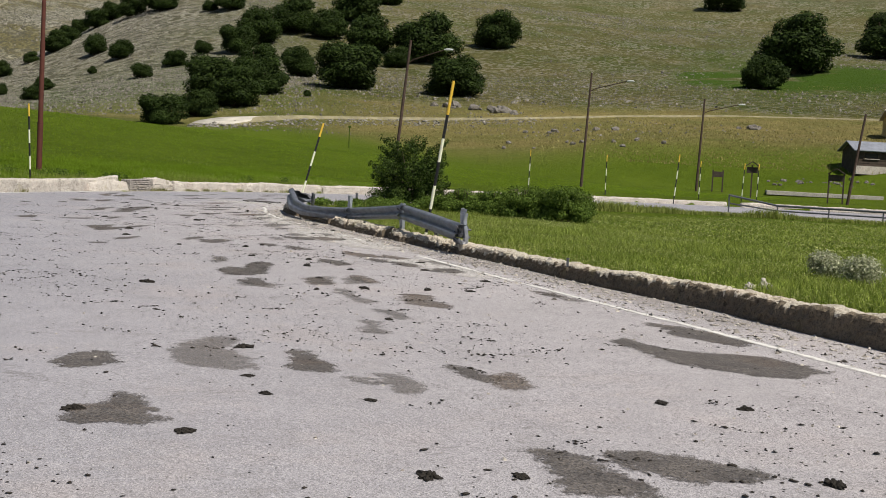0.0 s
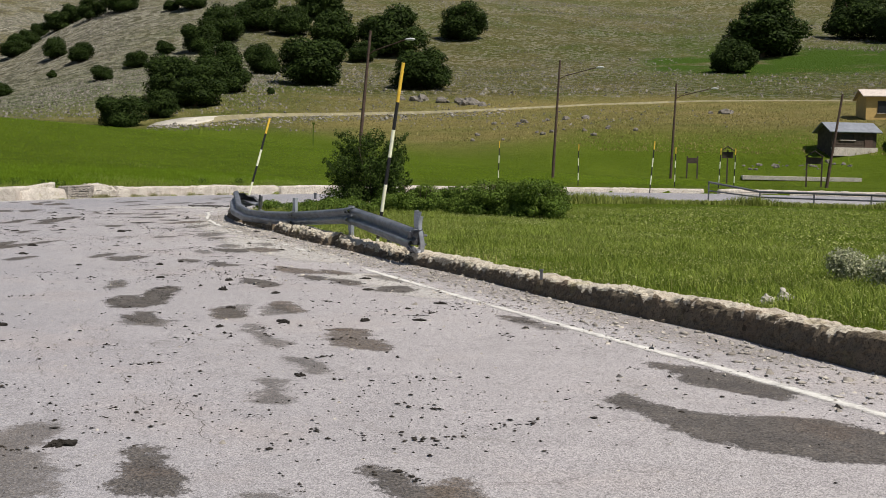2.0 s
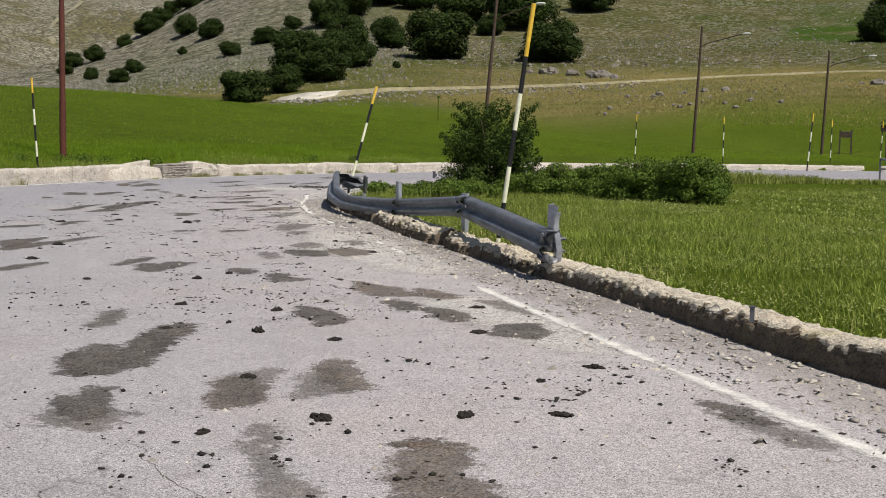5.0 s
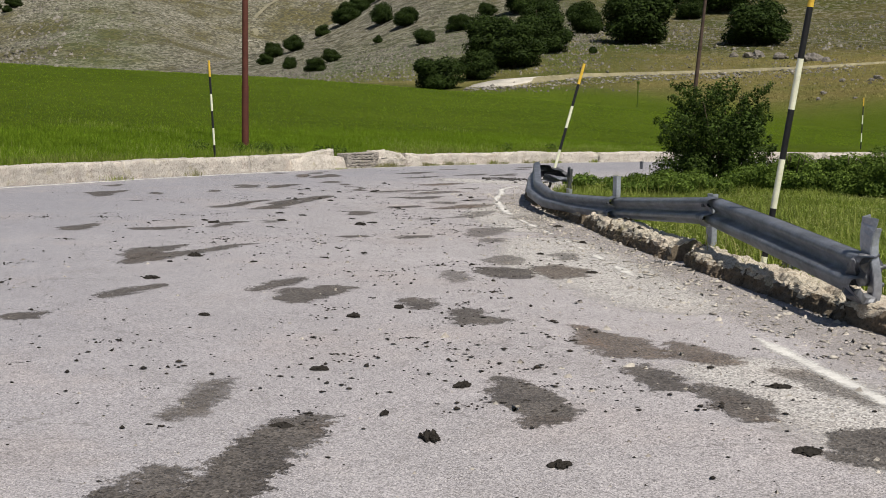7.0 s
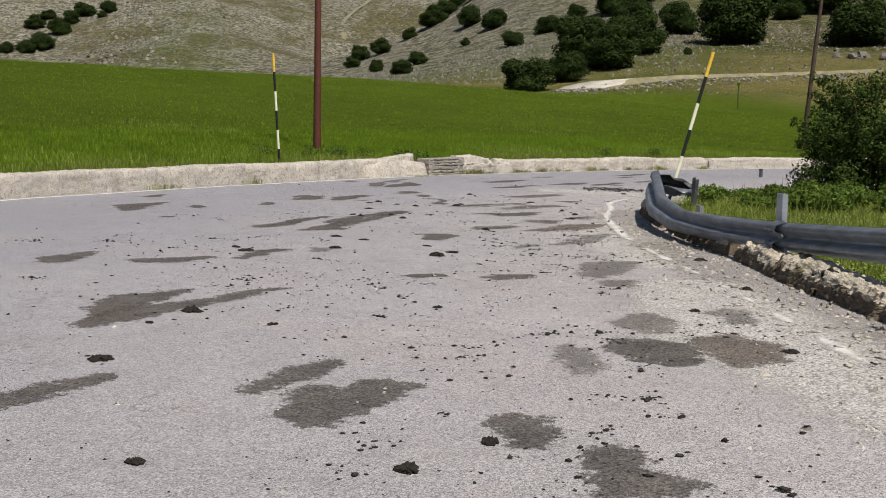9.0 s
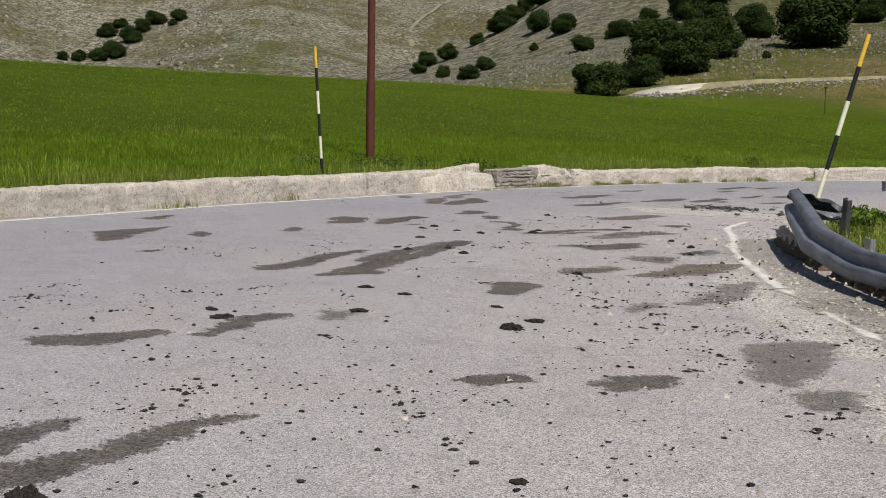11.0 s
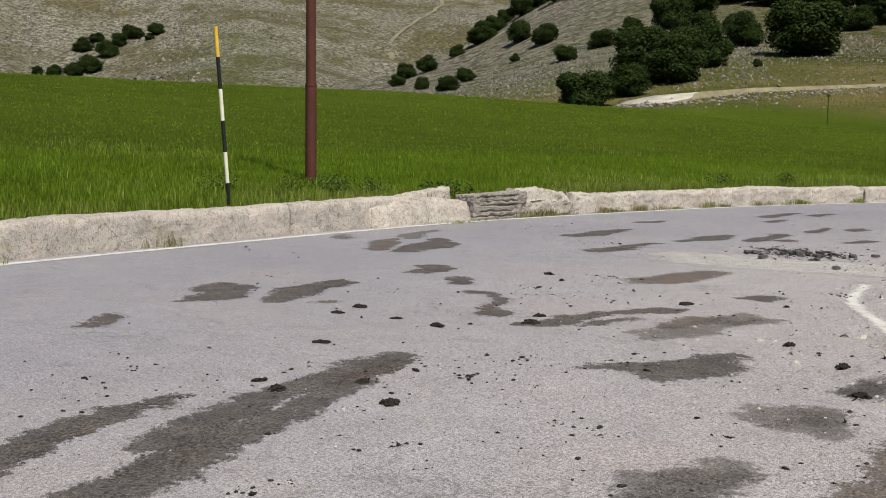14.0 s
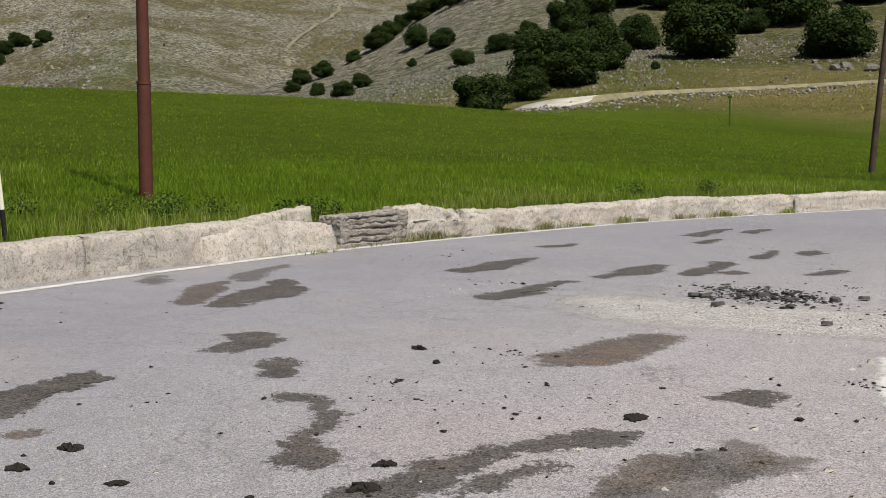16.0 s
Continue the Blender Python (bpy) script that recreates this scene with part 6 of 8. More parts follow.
kerb = thing("kerb_inner", 0, 0, 0, "low crumbling concrete kerb with grass behind it", "kerb", kind="structure")
rng = np.random.default_rng(5)
y_at, k = -12.0, 0
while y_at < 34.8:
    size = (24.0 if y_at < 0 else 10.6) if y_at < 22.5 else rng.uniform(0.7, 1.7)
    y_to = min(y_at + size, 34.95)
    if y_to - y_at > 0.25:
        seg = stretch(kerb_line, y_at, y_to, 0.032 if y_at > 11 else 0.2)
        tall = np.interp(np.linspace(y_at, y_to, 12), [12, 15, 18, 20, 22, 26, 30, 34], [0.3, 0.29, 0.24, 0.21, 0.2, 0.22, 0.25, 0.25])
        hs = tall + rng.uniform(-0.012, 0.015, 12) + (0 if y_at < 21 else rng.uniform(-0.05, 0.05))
        wall_piece("kerb_stone", seg[::-1], hs[::-1], 0.38, 0.016 if y_at < 21 else 0.026, 100 + k, KERB, kerb, ends=0.0 if y_at < 21 else 0.07, rounded=0.05 if y_at < 21 else 0.09, lean=0.02 if y_at < 21 else 0.1, shade_mat=SHADED_KERB)
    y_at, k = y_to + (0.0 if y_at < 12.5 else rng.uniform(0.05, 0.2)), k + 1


# ---- snow poles ----
def snow_pole(base, top, label, first=0.45):
    """A banded marker pole from base to top."""
    b, t = Vector(base), Vector(top)
    ob = thing("snow_pole", *base, label, "snow pole", "snow poles along the road")
    run = t - b
    bands, d, k = [], run.length, 0
    cols = [("yellow_tip", YELLOW), ("black_band", BLACK), ("pale_band", PALE)]
    while d > 0:
        lo = max(0, d - (first if k == 0 else 0.48))
        nm, mat = cols[0] if k == 0 else cols[1 + (k - 1) % 2]
        bm = tube(bmesh.new(), [run.normalized() * lo, run.normalized() * d], 0.031, 10)
        part(nm, bm, mat, ob)
        d, k = lo, k + 1
    return ob


snow_pole((-2.22, 24.7, 0.0), (-1.74, 24.6, 3.28), "leaning yellow, black and pale banded snow pole behind the guardrail", 0.68)
snow_pole((-10.5, 36.05, 0.0), (-9.93, 36.5, 2.77), "strongly leaning banded snow pole at the crumpled guardrail end")
snow_pole((-22.36, 38.45, 0.25), (-22.25, 38.09, 3.1), "slim yellow and black banded snow pole behind the wall")
for x, y, lean in ((-14.4, 79.6, 0.03), (-9.9, 83.2, -0.02), (-4.2, 88.4, 0.02), (-3.6, 71.1, 0.2), (-1.4, 90.4, 0.1), (-0.4, 91.0, 0.05), (10.6, 62.4, 0.15)):
    z0 = float(land(x, y))
    snow_pole((x, y, z0 - 0.1), (x + lean, y, z0 + 2.75), "distant yellow and black banded snow pole by the lower road")


# ---- lamp poles ----
def lamp_pole(x, y, z, height, lean, arm, material, label):
    ob = thing("street_lamp", x, y, z, label, "street lamp", "street lamps along the road")
    r = 0.125
    top = Vector((lean, 0, height))
    cuts = [0, 0.238, 0.6, 1]
    for i in range(3):
        a, b = top * cuts[i], top * cuts[i + 1]
        part("pole_section", tube(bmesh.new(), [a - (Vector((0, 0, 0.3)) if i == 0 else Vector())] + [b], [r * (0.96 - 0.13 * i), r * (0.93 - 0.13 * i)], 16), material, ob)
        if i < 2:
            part("collar", tube(bmesh.new(), [b - Vector((0, 0, 0.03)), b + Vector((0, 0, 0.03))], r * (1.0 - 0.19 * i), 16), material, ob)
    if arm:
        p = top * 0.84
        a = Vector(arm)
        arm_ = part("arm", tube(bmesh.new(), [p, p + a * 0.15 + Vector((0, 0, 0.25)), p + a * 0.95 + Vector((0, 0, 0.85)), p + a + Vector((0, 0, 0.87))], 0.035, 8), material, ob)
        head = bmesh.new()
        bmesh.ops.create_uvsphere(head, u_segments=14, v_segments=8, radius=1, matrix=Matrix.Translation(p + a * 1.06 + Vector((0, 0, 0.86))) @ Matrix.Rotation(math.atan2(a.y, a.x), 4, "Z") @ Matrix.Diagonal((0.34, 0.14, 0.09, 1)))
        part("lamp_head", head, WHITE, arm_, "pale lamp head")
    return ob


lamp_pole(-26.3, 44.1, 0.4, 9.2, 0.0, None, RUST, "tall rust-brown tubular steel pole standing in the meadow")
lamp_pole(-21.9, 73.9, 0.4, 9.2, 0.75, (2.7, -0.5, 0), POLE, "leaning dark steel street lamp with a bracket arm")
lamp_pole(-15.0, 99.0, 0.7, 9.3, 0.35, (3.2, -0.6, 0), POLE, "slim dark street lamp with a long bracket arm")
lamp_pole(-7.2, 112.0, 0.7, 8.4, 0.25, (3.2, -0.6, 0), POLE, "slim dark street lamp with a long bracket arm")
lamp_pole(5.8, 99.0, 0.4, 7.0, 0.9, None, POLE, "leaning dark wooden pole by the lower road")


# ---- guardrail ----
def rail_beam(points, thick=0.004):
    """A W-profile beam through (x, y, z of its middle, roll in degrees, half height)."""
    prof = [(-1.0, 0.012), (-0.95, 0.0), (-0.72, -0.075), (-0.62, -0.086), (-0.42, -0.086), (-0.32, -0.075), (-0.1, 0.0), (0.1, 0.0), (0.32, -0.075), (0.42, -0.086), (0.62, -0.086), (0.72, -0.075), (0.95, 0.004), (1.0, 0.02)]
    p = np.array(points, float)
    s = np.linspace(0, len(p) - 1, 10 * (len(p) - 1) + 1)
    c = np.stack([np.interp(s, np.arange(len(p)), p[:, k]) for k in range(5)], 1)
    for k in range(5):
        c[:, k] = 0.5 * c[:, k] + 0.25 * np.r_[c[0, k], c[:-1, k]] + 0.25 * np.r_[c[1:, k], c[-1, k]]
    bm = bmesh.new()
    rows = []
    for i in range(len(c)):
        d = Vector(c[min(i + 1, len(c) - 1), :3] - c[max(i - 1, 0), :3]).normalized()
        out = Vector((-d.y, d.x, 0)).normalized()
        up = Matrix.Rotation(radians(c[i, 3]), 3, d) @ Vector((0, 0, 1))
        o = Matrix.Rotation(radians(c[i, 3]), 3, d) @ out
        dent = 0.012 * math.sin(i * 1.7) * math.sin(i * 0.6)
        rows.append([bm.verts.new(Vector(c[i, :3]) + up * a * c[i, 4] - o * (b - dent * (1 - abs(a)))) for a, b in prof])
    for a, b in zip(rows, rows[1:]):
        for k in range(len(prof) - 1):
            bm.faces.new((a[k], a[k + 1], b[k + 1], b[k])).smooth = True
    bmesh.ops.solidify(bm, geom=bm.faces[:], thickness=thick)
    return bm


guardrail = thing("guardrail", 0, 0, 0, "bent and crushed galvanised steel guardrail on the kerb", "guardrail")
part("beam", rail_beam([(-0.64, 22.22, 0.40, 24, 0.165), (-1.9, 24.0, 0.50, 20, 0.165), (-3.08, 25.68, 0.575, 15, 0.16)]), GALV, guardrail)
part("beam", rail_beam([(-3.08, 25.69, 0.58, 13, 0.155), (-4.3, 27.15, 0.455, 8, 0.15), (-5.58, 28.65, 0.335, 6, 0.145)]), GALV, guardrail)
part("beam", rail_beam([(-5.55, 28.62, 0.335, 6, 0.145), (-6.75, 29.75, 0.28, 18, 0.15), (-7.85, 30.95, 0.25, 40, 0.165), (-8.8, 32.25, 0.33, 44, 0.18), (-9.7, 33.95, 0.46, 32, 0.185), (-10.35, 35.25, 0.54, 12, 0.185)]), GALV, guardrail)
torn = [part("torn_end", rail_beam([(-10.35, 35.27, 0.53, 0, 0.16), (-10.33, 35.7, 0.5, 35, 0.13), (-10.15, 35.95, 0.44, 60, 0.1), (-9.95, 36.0, 0.36, 80, 0.06)]), DARKSTEEL, guardrail, "torn dark end of the beam"),
        part("torn_end", rail_beam([(-10.3, 35.5, 0.36, 20, 0.07), (-10.1, 35.8, 0.33, 50, 0.06), (-9.85, 35.95, 0.3, 70, 0.05)]), GALV, guardrail, "torn strip of the beam")]
for k, ob in enumerate(torn):
    for vert in ob.data.vertices:
        vert.co += 0.05 * noise.noise_vector(vert.co * 4 + Vector((k, 0, 0)))


def post(x, y, z0, z1, lean=(0, 0), turn=-40, material=None):
    """A C-section post."""
    bm = bmesh.new()
    h = z1 - z0
    for sx, sy, ox, oy in ((0.12, 0.006, 0, 0), (0.006, 0.06, -0.06, 0.03), (0.006, 0.06, 0.06, 0.03)):
        box(bm, (sx, sy, h), (ox, oy, h / 2))
    m = pose(x, y, z0, 0, 0, turn) @ Matrix.Shear("XY", 4, (0, 0)) @ pose(0, 0, 0, lean[0], lean[1], 0)
    bm.transform(m)
    part("post", bm, material or GALV, guardrail)


post(-3.18, 25.86, -0.05, 0.75)
post(-5.72, 28.95, -0.05, 0.76)
post(-9.9, 35.8, 0.0, 0.6, (4, 14), -40, DARKSTEEL)
post(-8.6, 33.2, 0.0, 0.3, (0, 5))
post(-1.95, 24.6, 0.0, 0.38, (0, 0), -40, DARKSTEEL)
bm = box(bmesh.new(), (0.13, 0.012, 0.66), (0, 0, 0.33))
box(bm, (0.012, 0.09, 0.66), (-0.065, 0.045, 0.33))
box(bm, (0.012, 0.06, 0.6), (0.065, 0.03, 0.3))
bmesh.ops.subdivide_edges(bm, edges=[e for e in bm.edges if e.calc_length() > 0.3], cuts=12, use_grid_fill=True)
for vert in bm.verts:
    k = vert.co.z / 0.66
    bend = 0.02 * math.sin(5.5 * k) * (1 - 0.3 * k)
    vert.co = Matrix.Rotation(0.75 * k * k, 3, "Z") @ vert.co + Vector((bend, 0.02 * math.sin(7 * k), 0.05 * noise.noise(vert.co * 9) * k))
bm.transform(pose(-0.70, 22.50, 0.17, 4, 9, -62))
end_post = part("end_post", bm, GALV, guardrail, "twisted end post torn loose at its top")
# crumpled spacer that still holds the beam to the end post, and its curled foot
for at, size, turn_, seed in (((-0.71, 22.42, 0.46), (0.1, 0.22, 0.2), (18, 25, -40), 2), ((-0.74, 22.40, 0.24), (0.16, 0.2, 0.06), (-20, 10, -35), 5)):
    bm = box(bmesh.new(), size)
    bmesh.ops.subdivide_edges(bm, edges=bm.edges[:], cuts=5, use_grid_fill=True)
    for vert in bm.verts:
        vert.co += 0.045 * noise.noise_vector(vert.co * 11 + Vector((seed, 0, 0)))
    bm.transform(pose(*at, *turn_))
    part("bracket", bm, DARKSTEEL, end_post, "crumpled dark bracket")
for a, b in (((-0.82, 22.36, 0.47), (-0.6, 22.6, 0.45)), ((-0.83, 22.4, 0.33), (-0.62, 22.62, 0.31))):
    part("bolt", tube(bmesh.new(), [a, b], 0.018, 8), DARKSTEEL, end_post)
# lapped joints of the beams
for x, y, z, r_ in ((-3.1, 25.6, 0.575, 14), (-5.57, 28.55, 0.335, 6)):
    lap = rail_beam([(x + 0.1, y - 0.13, z, r_, 0.168), (x, y + 0.01, z + 0.002, r_, 0.168), (x - 0.09, y + 0.12, z, r_, 0.166)], 0.006)
    lap.transform(Matrix.Translation((-0.006, -0.005, 0)))
    part("lap_joint", lap, GALV, guardrail)
for x, y, z in ((-3.1, 25.62, 0.64), (-3.1, 25.62, 0.5), (-5.58, 28.58, 0.4), (-5.58, 28.58, 0.28)):
    part("bolt", tube(bmesh.new(), [(x - 0.06, y - 0.07, z), (x + 0.02, y + 0.03, z)], 0.02, 8), DARKSTEEL, guardrail)
for x, y in ((-15.05, 51.7), (-6.2, 59.2)):
    ob = thing("marker_post", x, y, 0, "short dark stub post at the roadside", "post")
    part("stub", box(bmesh.new(), (0.09, 0.09, 0.3), (0, 0, 0.08), bevel=0.01), DARKSTEEL, ob)
    part("cap", box(bmesh.new(), (0.11, 0.11, 0.04), (0, 0, 0.24), bevel=0.01), DARKSTEEL, ob)

# railing of the lower road
railing = thing("railing", 0, 0, 0, "low grey steel railing beside the lower road", "railing")
rail_line = curve([(0.3, 62.4), (4.2, 61.2), (8.0, 60.2), (14, 59), (22, 57.6)], 2.1)
for k, (x, y) in enumerate(rail_line):
    h = 1.02 if k == 0 else 0.62
    part("post", box(bmesh.new(), (0.07, 0.07, h + 0.1), (x, y, (h - 0.1) / 2 + 0.02), bevel=0.008), DARKSTEEL, railing)
tops = [(x, y, (1.0 if k == 0 else 0.62)) for k, (x, y) in enumerate(rail_line)]
part("top_rail", tube(bmesh.new(), tops, 0.05, 8), DARKSTEEL, railing)
part("lower_rail", tube(bmesh.new(), [(x, y, 0.6 * z) for x, y, z in tops], 0.035, 8), DARKSTEEL, railing)


# ---- hut, house, boards ----
def gable_house(name, x, y, z, turn, size, eave, ridge, wall_mat, roof_mat, label, windows, door=None, planks=0):
    """A small building with walls, an overhanging pitched roof, windows and a plinth."""
    w, d = size
    ob = thing(name, x, y, z, label, "building", turn=turn)
    bm = bmesh.new()
    v = [bm.verts.new(p) for p in ((-w / 2, -d / 2, -1), (w / 2, -d / 2, -1), (w / 2, d / 2, -1), (-w / 2, d / 2, -1), (-w / 2, -d / 2, eave), (w / 2, -d / 2, eave), (w / 2, d / 2, eave), (-w / 2, d / 2, eave), (-w / 2, 0, ridge), (w / 2, 0, ridge))]
    for f in ((0, 1, 5, 4), (2, 3, 7, 6), (1, 2, 6, 9, 5), (3, 0, 4, 8, 7), (3, 2, 1, 0)):
        bm.faces.new([v[i] for i in f])
    part("wall", bm, wall_mat, ob)
    slope = math.atan2(ridge - eave, d / 2)
    run = (d / 2 + 0.45) / math.cos(slope)
    for s in (1, -1):
        bm = box(bmesh.new(), (w + 0.8, run, 0.1), bevel=0.015)
        bm.transform(Matrix.Translation((0, s * (d / 4 + 0.2), (eave + ridge) / 2 + 0.02 - 0.2 * math.tan(slope) + 0.05)) @ Matrix.Rotation(-s * slope, 4, "X"))
        part("roof", bm, roof_mat, ob)
    for wx, wz, ww, wh in windows:
        frame_ = part("window_frame", box(bmesh.new(), (ww + 0.16, 0.08, wh + 0.16), (wx, -d / 2 - 0.02, wz), bevel=0.01), WOOD, ob)
        part("pane", box(bmesh.new(), (ww, 0.03, wh), (wx, -d / 2 - 0.06, wz)), GLASS, frame_)
        part("sill", box(bmesh.new(), (ww + 0.3, 0.16, 0.06), (wx, -d / 2 - 0.08, wz - wh / 2 - 0.1), bevel=0.01), WALL, frame_)
    for k in range(planks):
        zz = 0.2 + k * (eave - 0.3) / planks
        part("plank", box(bmesh.new(), (w * 0.9, 0.04, (eave - 0.3) / planks - 0.04), (0, -d / 2 - 0.025, zz + 0.1), bevel=0.008), WOOD, ob)
    if door:
        part("door", box(bmesh.new(), (door[1], 0.06, door[2]), (door[0], -d / 2 - 0.06, door[2] / 2 + 0.05), bevel=0.01), POLE, ob)
    return ob


hut = gable_house("hut", 7.7, 126.3, float(land(7.7, 126.3)), 24, (4.4, 3.2), 1.75, 2.5, WOOD, SHEET, "dark timber hut with a grey sheet-metal roof", [(-0.7, 1.2, 1.3, 0.45)], (1.4, 0.8, 1.5), 5)
part("plinth", box(bmesh.new(), (4.5, 0.3, 0.8), (0, -1.7, -0.2), bevel=0.02), WALL, hut, "pale concrete plinth")
gable_house("hut", 15.2, 126.5, float(land(15.2, 126.5)), 14, (4.6, 4.0), 2.0, 2.8, WOOD, SHEET, "dark timber hut beside the first one", [(0.6, 1.35, 0.9, 0.6)], (-1.2, 0.9, 1.7), 5)
house = gable_house("house", 15.6, 152, float(land(15.6, 152)) - 2.3, 6, (12, 8), 4.4, 5.3, PLASTER, TILE, "ochre plastered house with a pale roof and dark windows", [(-4.2, 3.2, 1.0, 1.2), (-1.6, 3.2, 1.0, 1.2), (1.6, 3.2, 1.0, 1.2), (4.2, 3.2, 1.0, 1.2), (-4.2, 0.9, 1.0, 1.2), (4.2, 0.9, 1.0, 1.2)], (0, 1.1, 2.1))
part("chimney", box(bmesh.new(), (0.6, 0.6, 1.2), (-2, 0.5, 5.9), bevel=0.02), PLASTER, house)


def board(x, y, width, height, roofed, label):
    z = float(land(x, y))
    ob = thing("notice_board", x, y, z, label, "notice board", "notice boards by the lower road", turn=random.uniform(-15, 15))
    for s in ((-1, 1) if not roofed or width > 0.9 else (0,)):
        part("post", box(bmesh.new(), (0.12, 0.12, height + 0.2), (s * width / 2, 0, height / 2 - 0.1), bevel=0.01), WOOD, ob)
    part("panel", box(bmesh.new(), (width, 0.06, 0.5), (0, -0.05, height - 0.4), bevel=0.01), WOOD, ob)
    if roofed:
        for s in (1, -1):
            bm = box(bmesh.new(), (width * 0.75, 0.6, 0.06), bevel=0.01)
            bm.transform(Matrix.Translation((s * width * 0.3, 0, height + 0.12)) @ Matrix.Rotation(s * 0.6, 4, "Y"))
            part("roof", bm, WOOD, ob)


board(-5.5, 113.5, 0.9, 2.0, False, "dark wooden notice board on two posts")
board(-1.9, 105.5, 0.9, 2.7, True, "dark wooden shelter sign with a small pitched roof")
board(4.9, 100.3, 1.1, 2.4, True, "dark wooden notice board with a small roof")
platform = thing("platform", 3.6, 116.5, float(land(3.6, 116.5)) - 0.1, "low pale concrete platform in the grass", "platform", turn=6)
part("slab", box(bmesh.new(), (10, 5, 0.36), (0, 0, -0.02), bevel=0.04), WALL, platform)
part("slab", box(bmesh.new(), (6, 2.2, 0.3), (2, 3.7, 0.1), bevel=0.04), WALL, platform)

# ---- gravel track on the hill ----
az = np.r_[np.linspace(-28, 29, 90), 30.0, 30.8, 31.5]
rad = np.r_[track_radius(np.linspace(-28, 29, 90)) + 1.5 * np.sin(np.linspace(0, 14, 90)), 139, 137, 134.5]
tc = np.c_[-rad * np.sin(np.radians(az)), 15 + rad * np.cos(np.radians(az))]
tc = curve(tc, 1.5)
wid = 0.1 + 0.65 * ramp(np.arange(len(tc)), 0.45 * len(tc), 0.72 * len(tc)) + 2.6 * ramp(np.arange(len(tc)), len(tc) - 16, len(tc) - 5)
tl, tr_ = offset(tc, 1.0), offset(tc, -1.0)
tl, tr_ = tc + (tl - tc) * wid[:, None], tc + (tr_ - tc) * wid[:, None]
hgt = np.maximum(land(tl[:, 0], tl[:, 1]), land(tr_[:, 0], tr_[:, 1]))
hgt = np.maximum(hgt, land(tc[:, 0], tc[:, 1])) + 0.2 - 1.5 * ramp(np.arange(len(tc)), len(tc) - 5, len(tc) - 1)
n = len(tc)
i = np.arange(n - 1)
v = np.vstack([np.c_[tl, hgt], np.c_[tr_, hgt], np.c_[offset(tc, 1.0) + (tl - tc), hgt - 1.5], np.c_[offset(tc, -1.0) + (tr_ - tc), hgt - 1.5]])
f = np.vstack([np.c_[i, i + n, i + n + 1, i + 1], np.c_[i + 2 * n, i, i + 1, i + 1 + 2 * n], np.c_[i + n, i + 3 * n, i + 1 + 3 * n, i + n + 1]])
track_mesh = mesh_of("track", v, f, TRACK)
track_mesh.materials.append(TRAIL)
track_mesh.materials.append(EARTH)
track_mesh.polygons.foreach_set("material_index", np.r_[np.where(i < 0.22 * n, 1, 0), np.full(2 * (n - 1), 2)].astype(np.int32))
tagged(new("track", track_mesh), "pale gravel track along the foot of the hill", "track", kind="structure")


path_line = curve([(-520, 603), (-528, 613), (-552, 642), (-563, 671), (-604, 745), (-650, 818)], 6.0)
path_line = path_line + 1.0 * np.c_[np.sin(np.arange(len(path_line)) * 0.9), np.cos(np.arange(len(path_line)) * 0.7)]
pl, pr = offset(path_line, 1.5), offset(path_line, -1.5)
ph = np.maximum(land(pl[:, 0], pl[:, 1]), land(pr[:, 0], pr[:, 1])) + 0.6
i = np.arange(len(path_line) - 1)
n = len(path_line)
tagged(new("footpath", mesh_of("footpath", np.vstack([np.c_[pl, ph], np.c_[pr, ph]]), np.c_[i, i + n, i + n + 1, i + 1], PATHWAY)), "pale trodden footpath climbing the far mountainside", "path", kind="structure")

# stony bank below the track
rng = np.random.default_rng(28)
az_b = rng.uniform(13, 31.5, 1500)
r_b = track_radius(az_b) - 1.0 - 10 * rng.random(1500) ** 1.3
bx, by = -r_b * np.sin(np.radians(az_b)), 15 + r_b * np.cos(np.radians(az_b))
v, f = lumps(np.c_[bx, by, land(bx, by) + 0.03], np.clip(rng.lognormal(-2.35, 0.6, 1500), 0.04, 0.45), rng, 0.6, 0.35)
tagged(new("stony_bank", mesh_of("stony_bank", v, f, ROCK)), "bank of pale stones below the gravel track", "stones", kind="stuff")


# ---- dry grass on the slope ----
rng = np.random.default_rng(18)
az, rad = rng.uniform(-14, 30, 19000), 110 + 130 * rng.random(19000) ** 1.5
x, y = -rad * np.sin(np.radians(az)), 15 + rad * np.cos(np.radians(az))
ok = rad > np.interp(az, [0, 8, 16, 24], [96, 110, 120, 132])
x, y = x[ok], y[ok]
v, f = blades(np.c_[x, y, land(x, y) - 0.02], 0.2, 0.07, 3, rng, 0.9, 0.3)
tagged(new("hill_grass", mesh_of("hill_grass", v, f, HILLGRASS)), "tufts of dry yellowish grass on the slope", "grass", kind="stuff")

# ---- stones on the hill ----
rng = np.random.default_rng(8)
n = 30000
az, rad = rng.uniform(-14, 28, n), 120 + 300 * rng.random(n) ** 1.2
px_, py_ = -rad * np.sin(np.radians(az)), 15 + rad * np.cos(np.radians(az))
patch = np.sin(px_ * 0.045 + 2 * np.sin(py_ * 0.03)) + np.sin(py_ * 0.06 + 1.6 * np.sin(px_ * 0.04)) + 0.5 * np.sin(px_ * 0.21) * np.sin(py_ * 0.19)
keep = (patch + rng.normal(0, 1.2, n) > np.interp(rad, [120, 165, 200, 350], [1.2, 0.9, 0.4, -0.6])) & (rad > np.interp(az, [0, 10, 25], [118, 124, 150]))
px_, py_ = px_[keep], py_[keep]
size = np.clip(rng.lognormal(-2.2, 0.6, len(px_)), 0.05, 0.8) * np.interp(np.hypot(px_, py_ - 15), [120, 200], [0.6, 1.0])
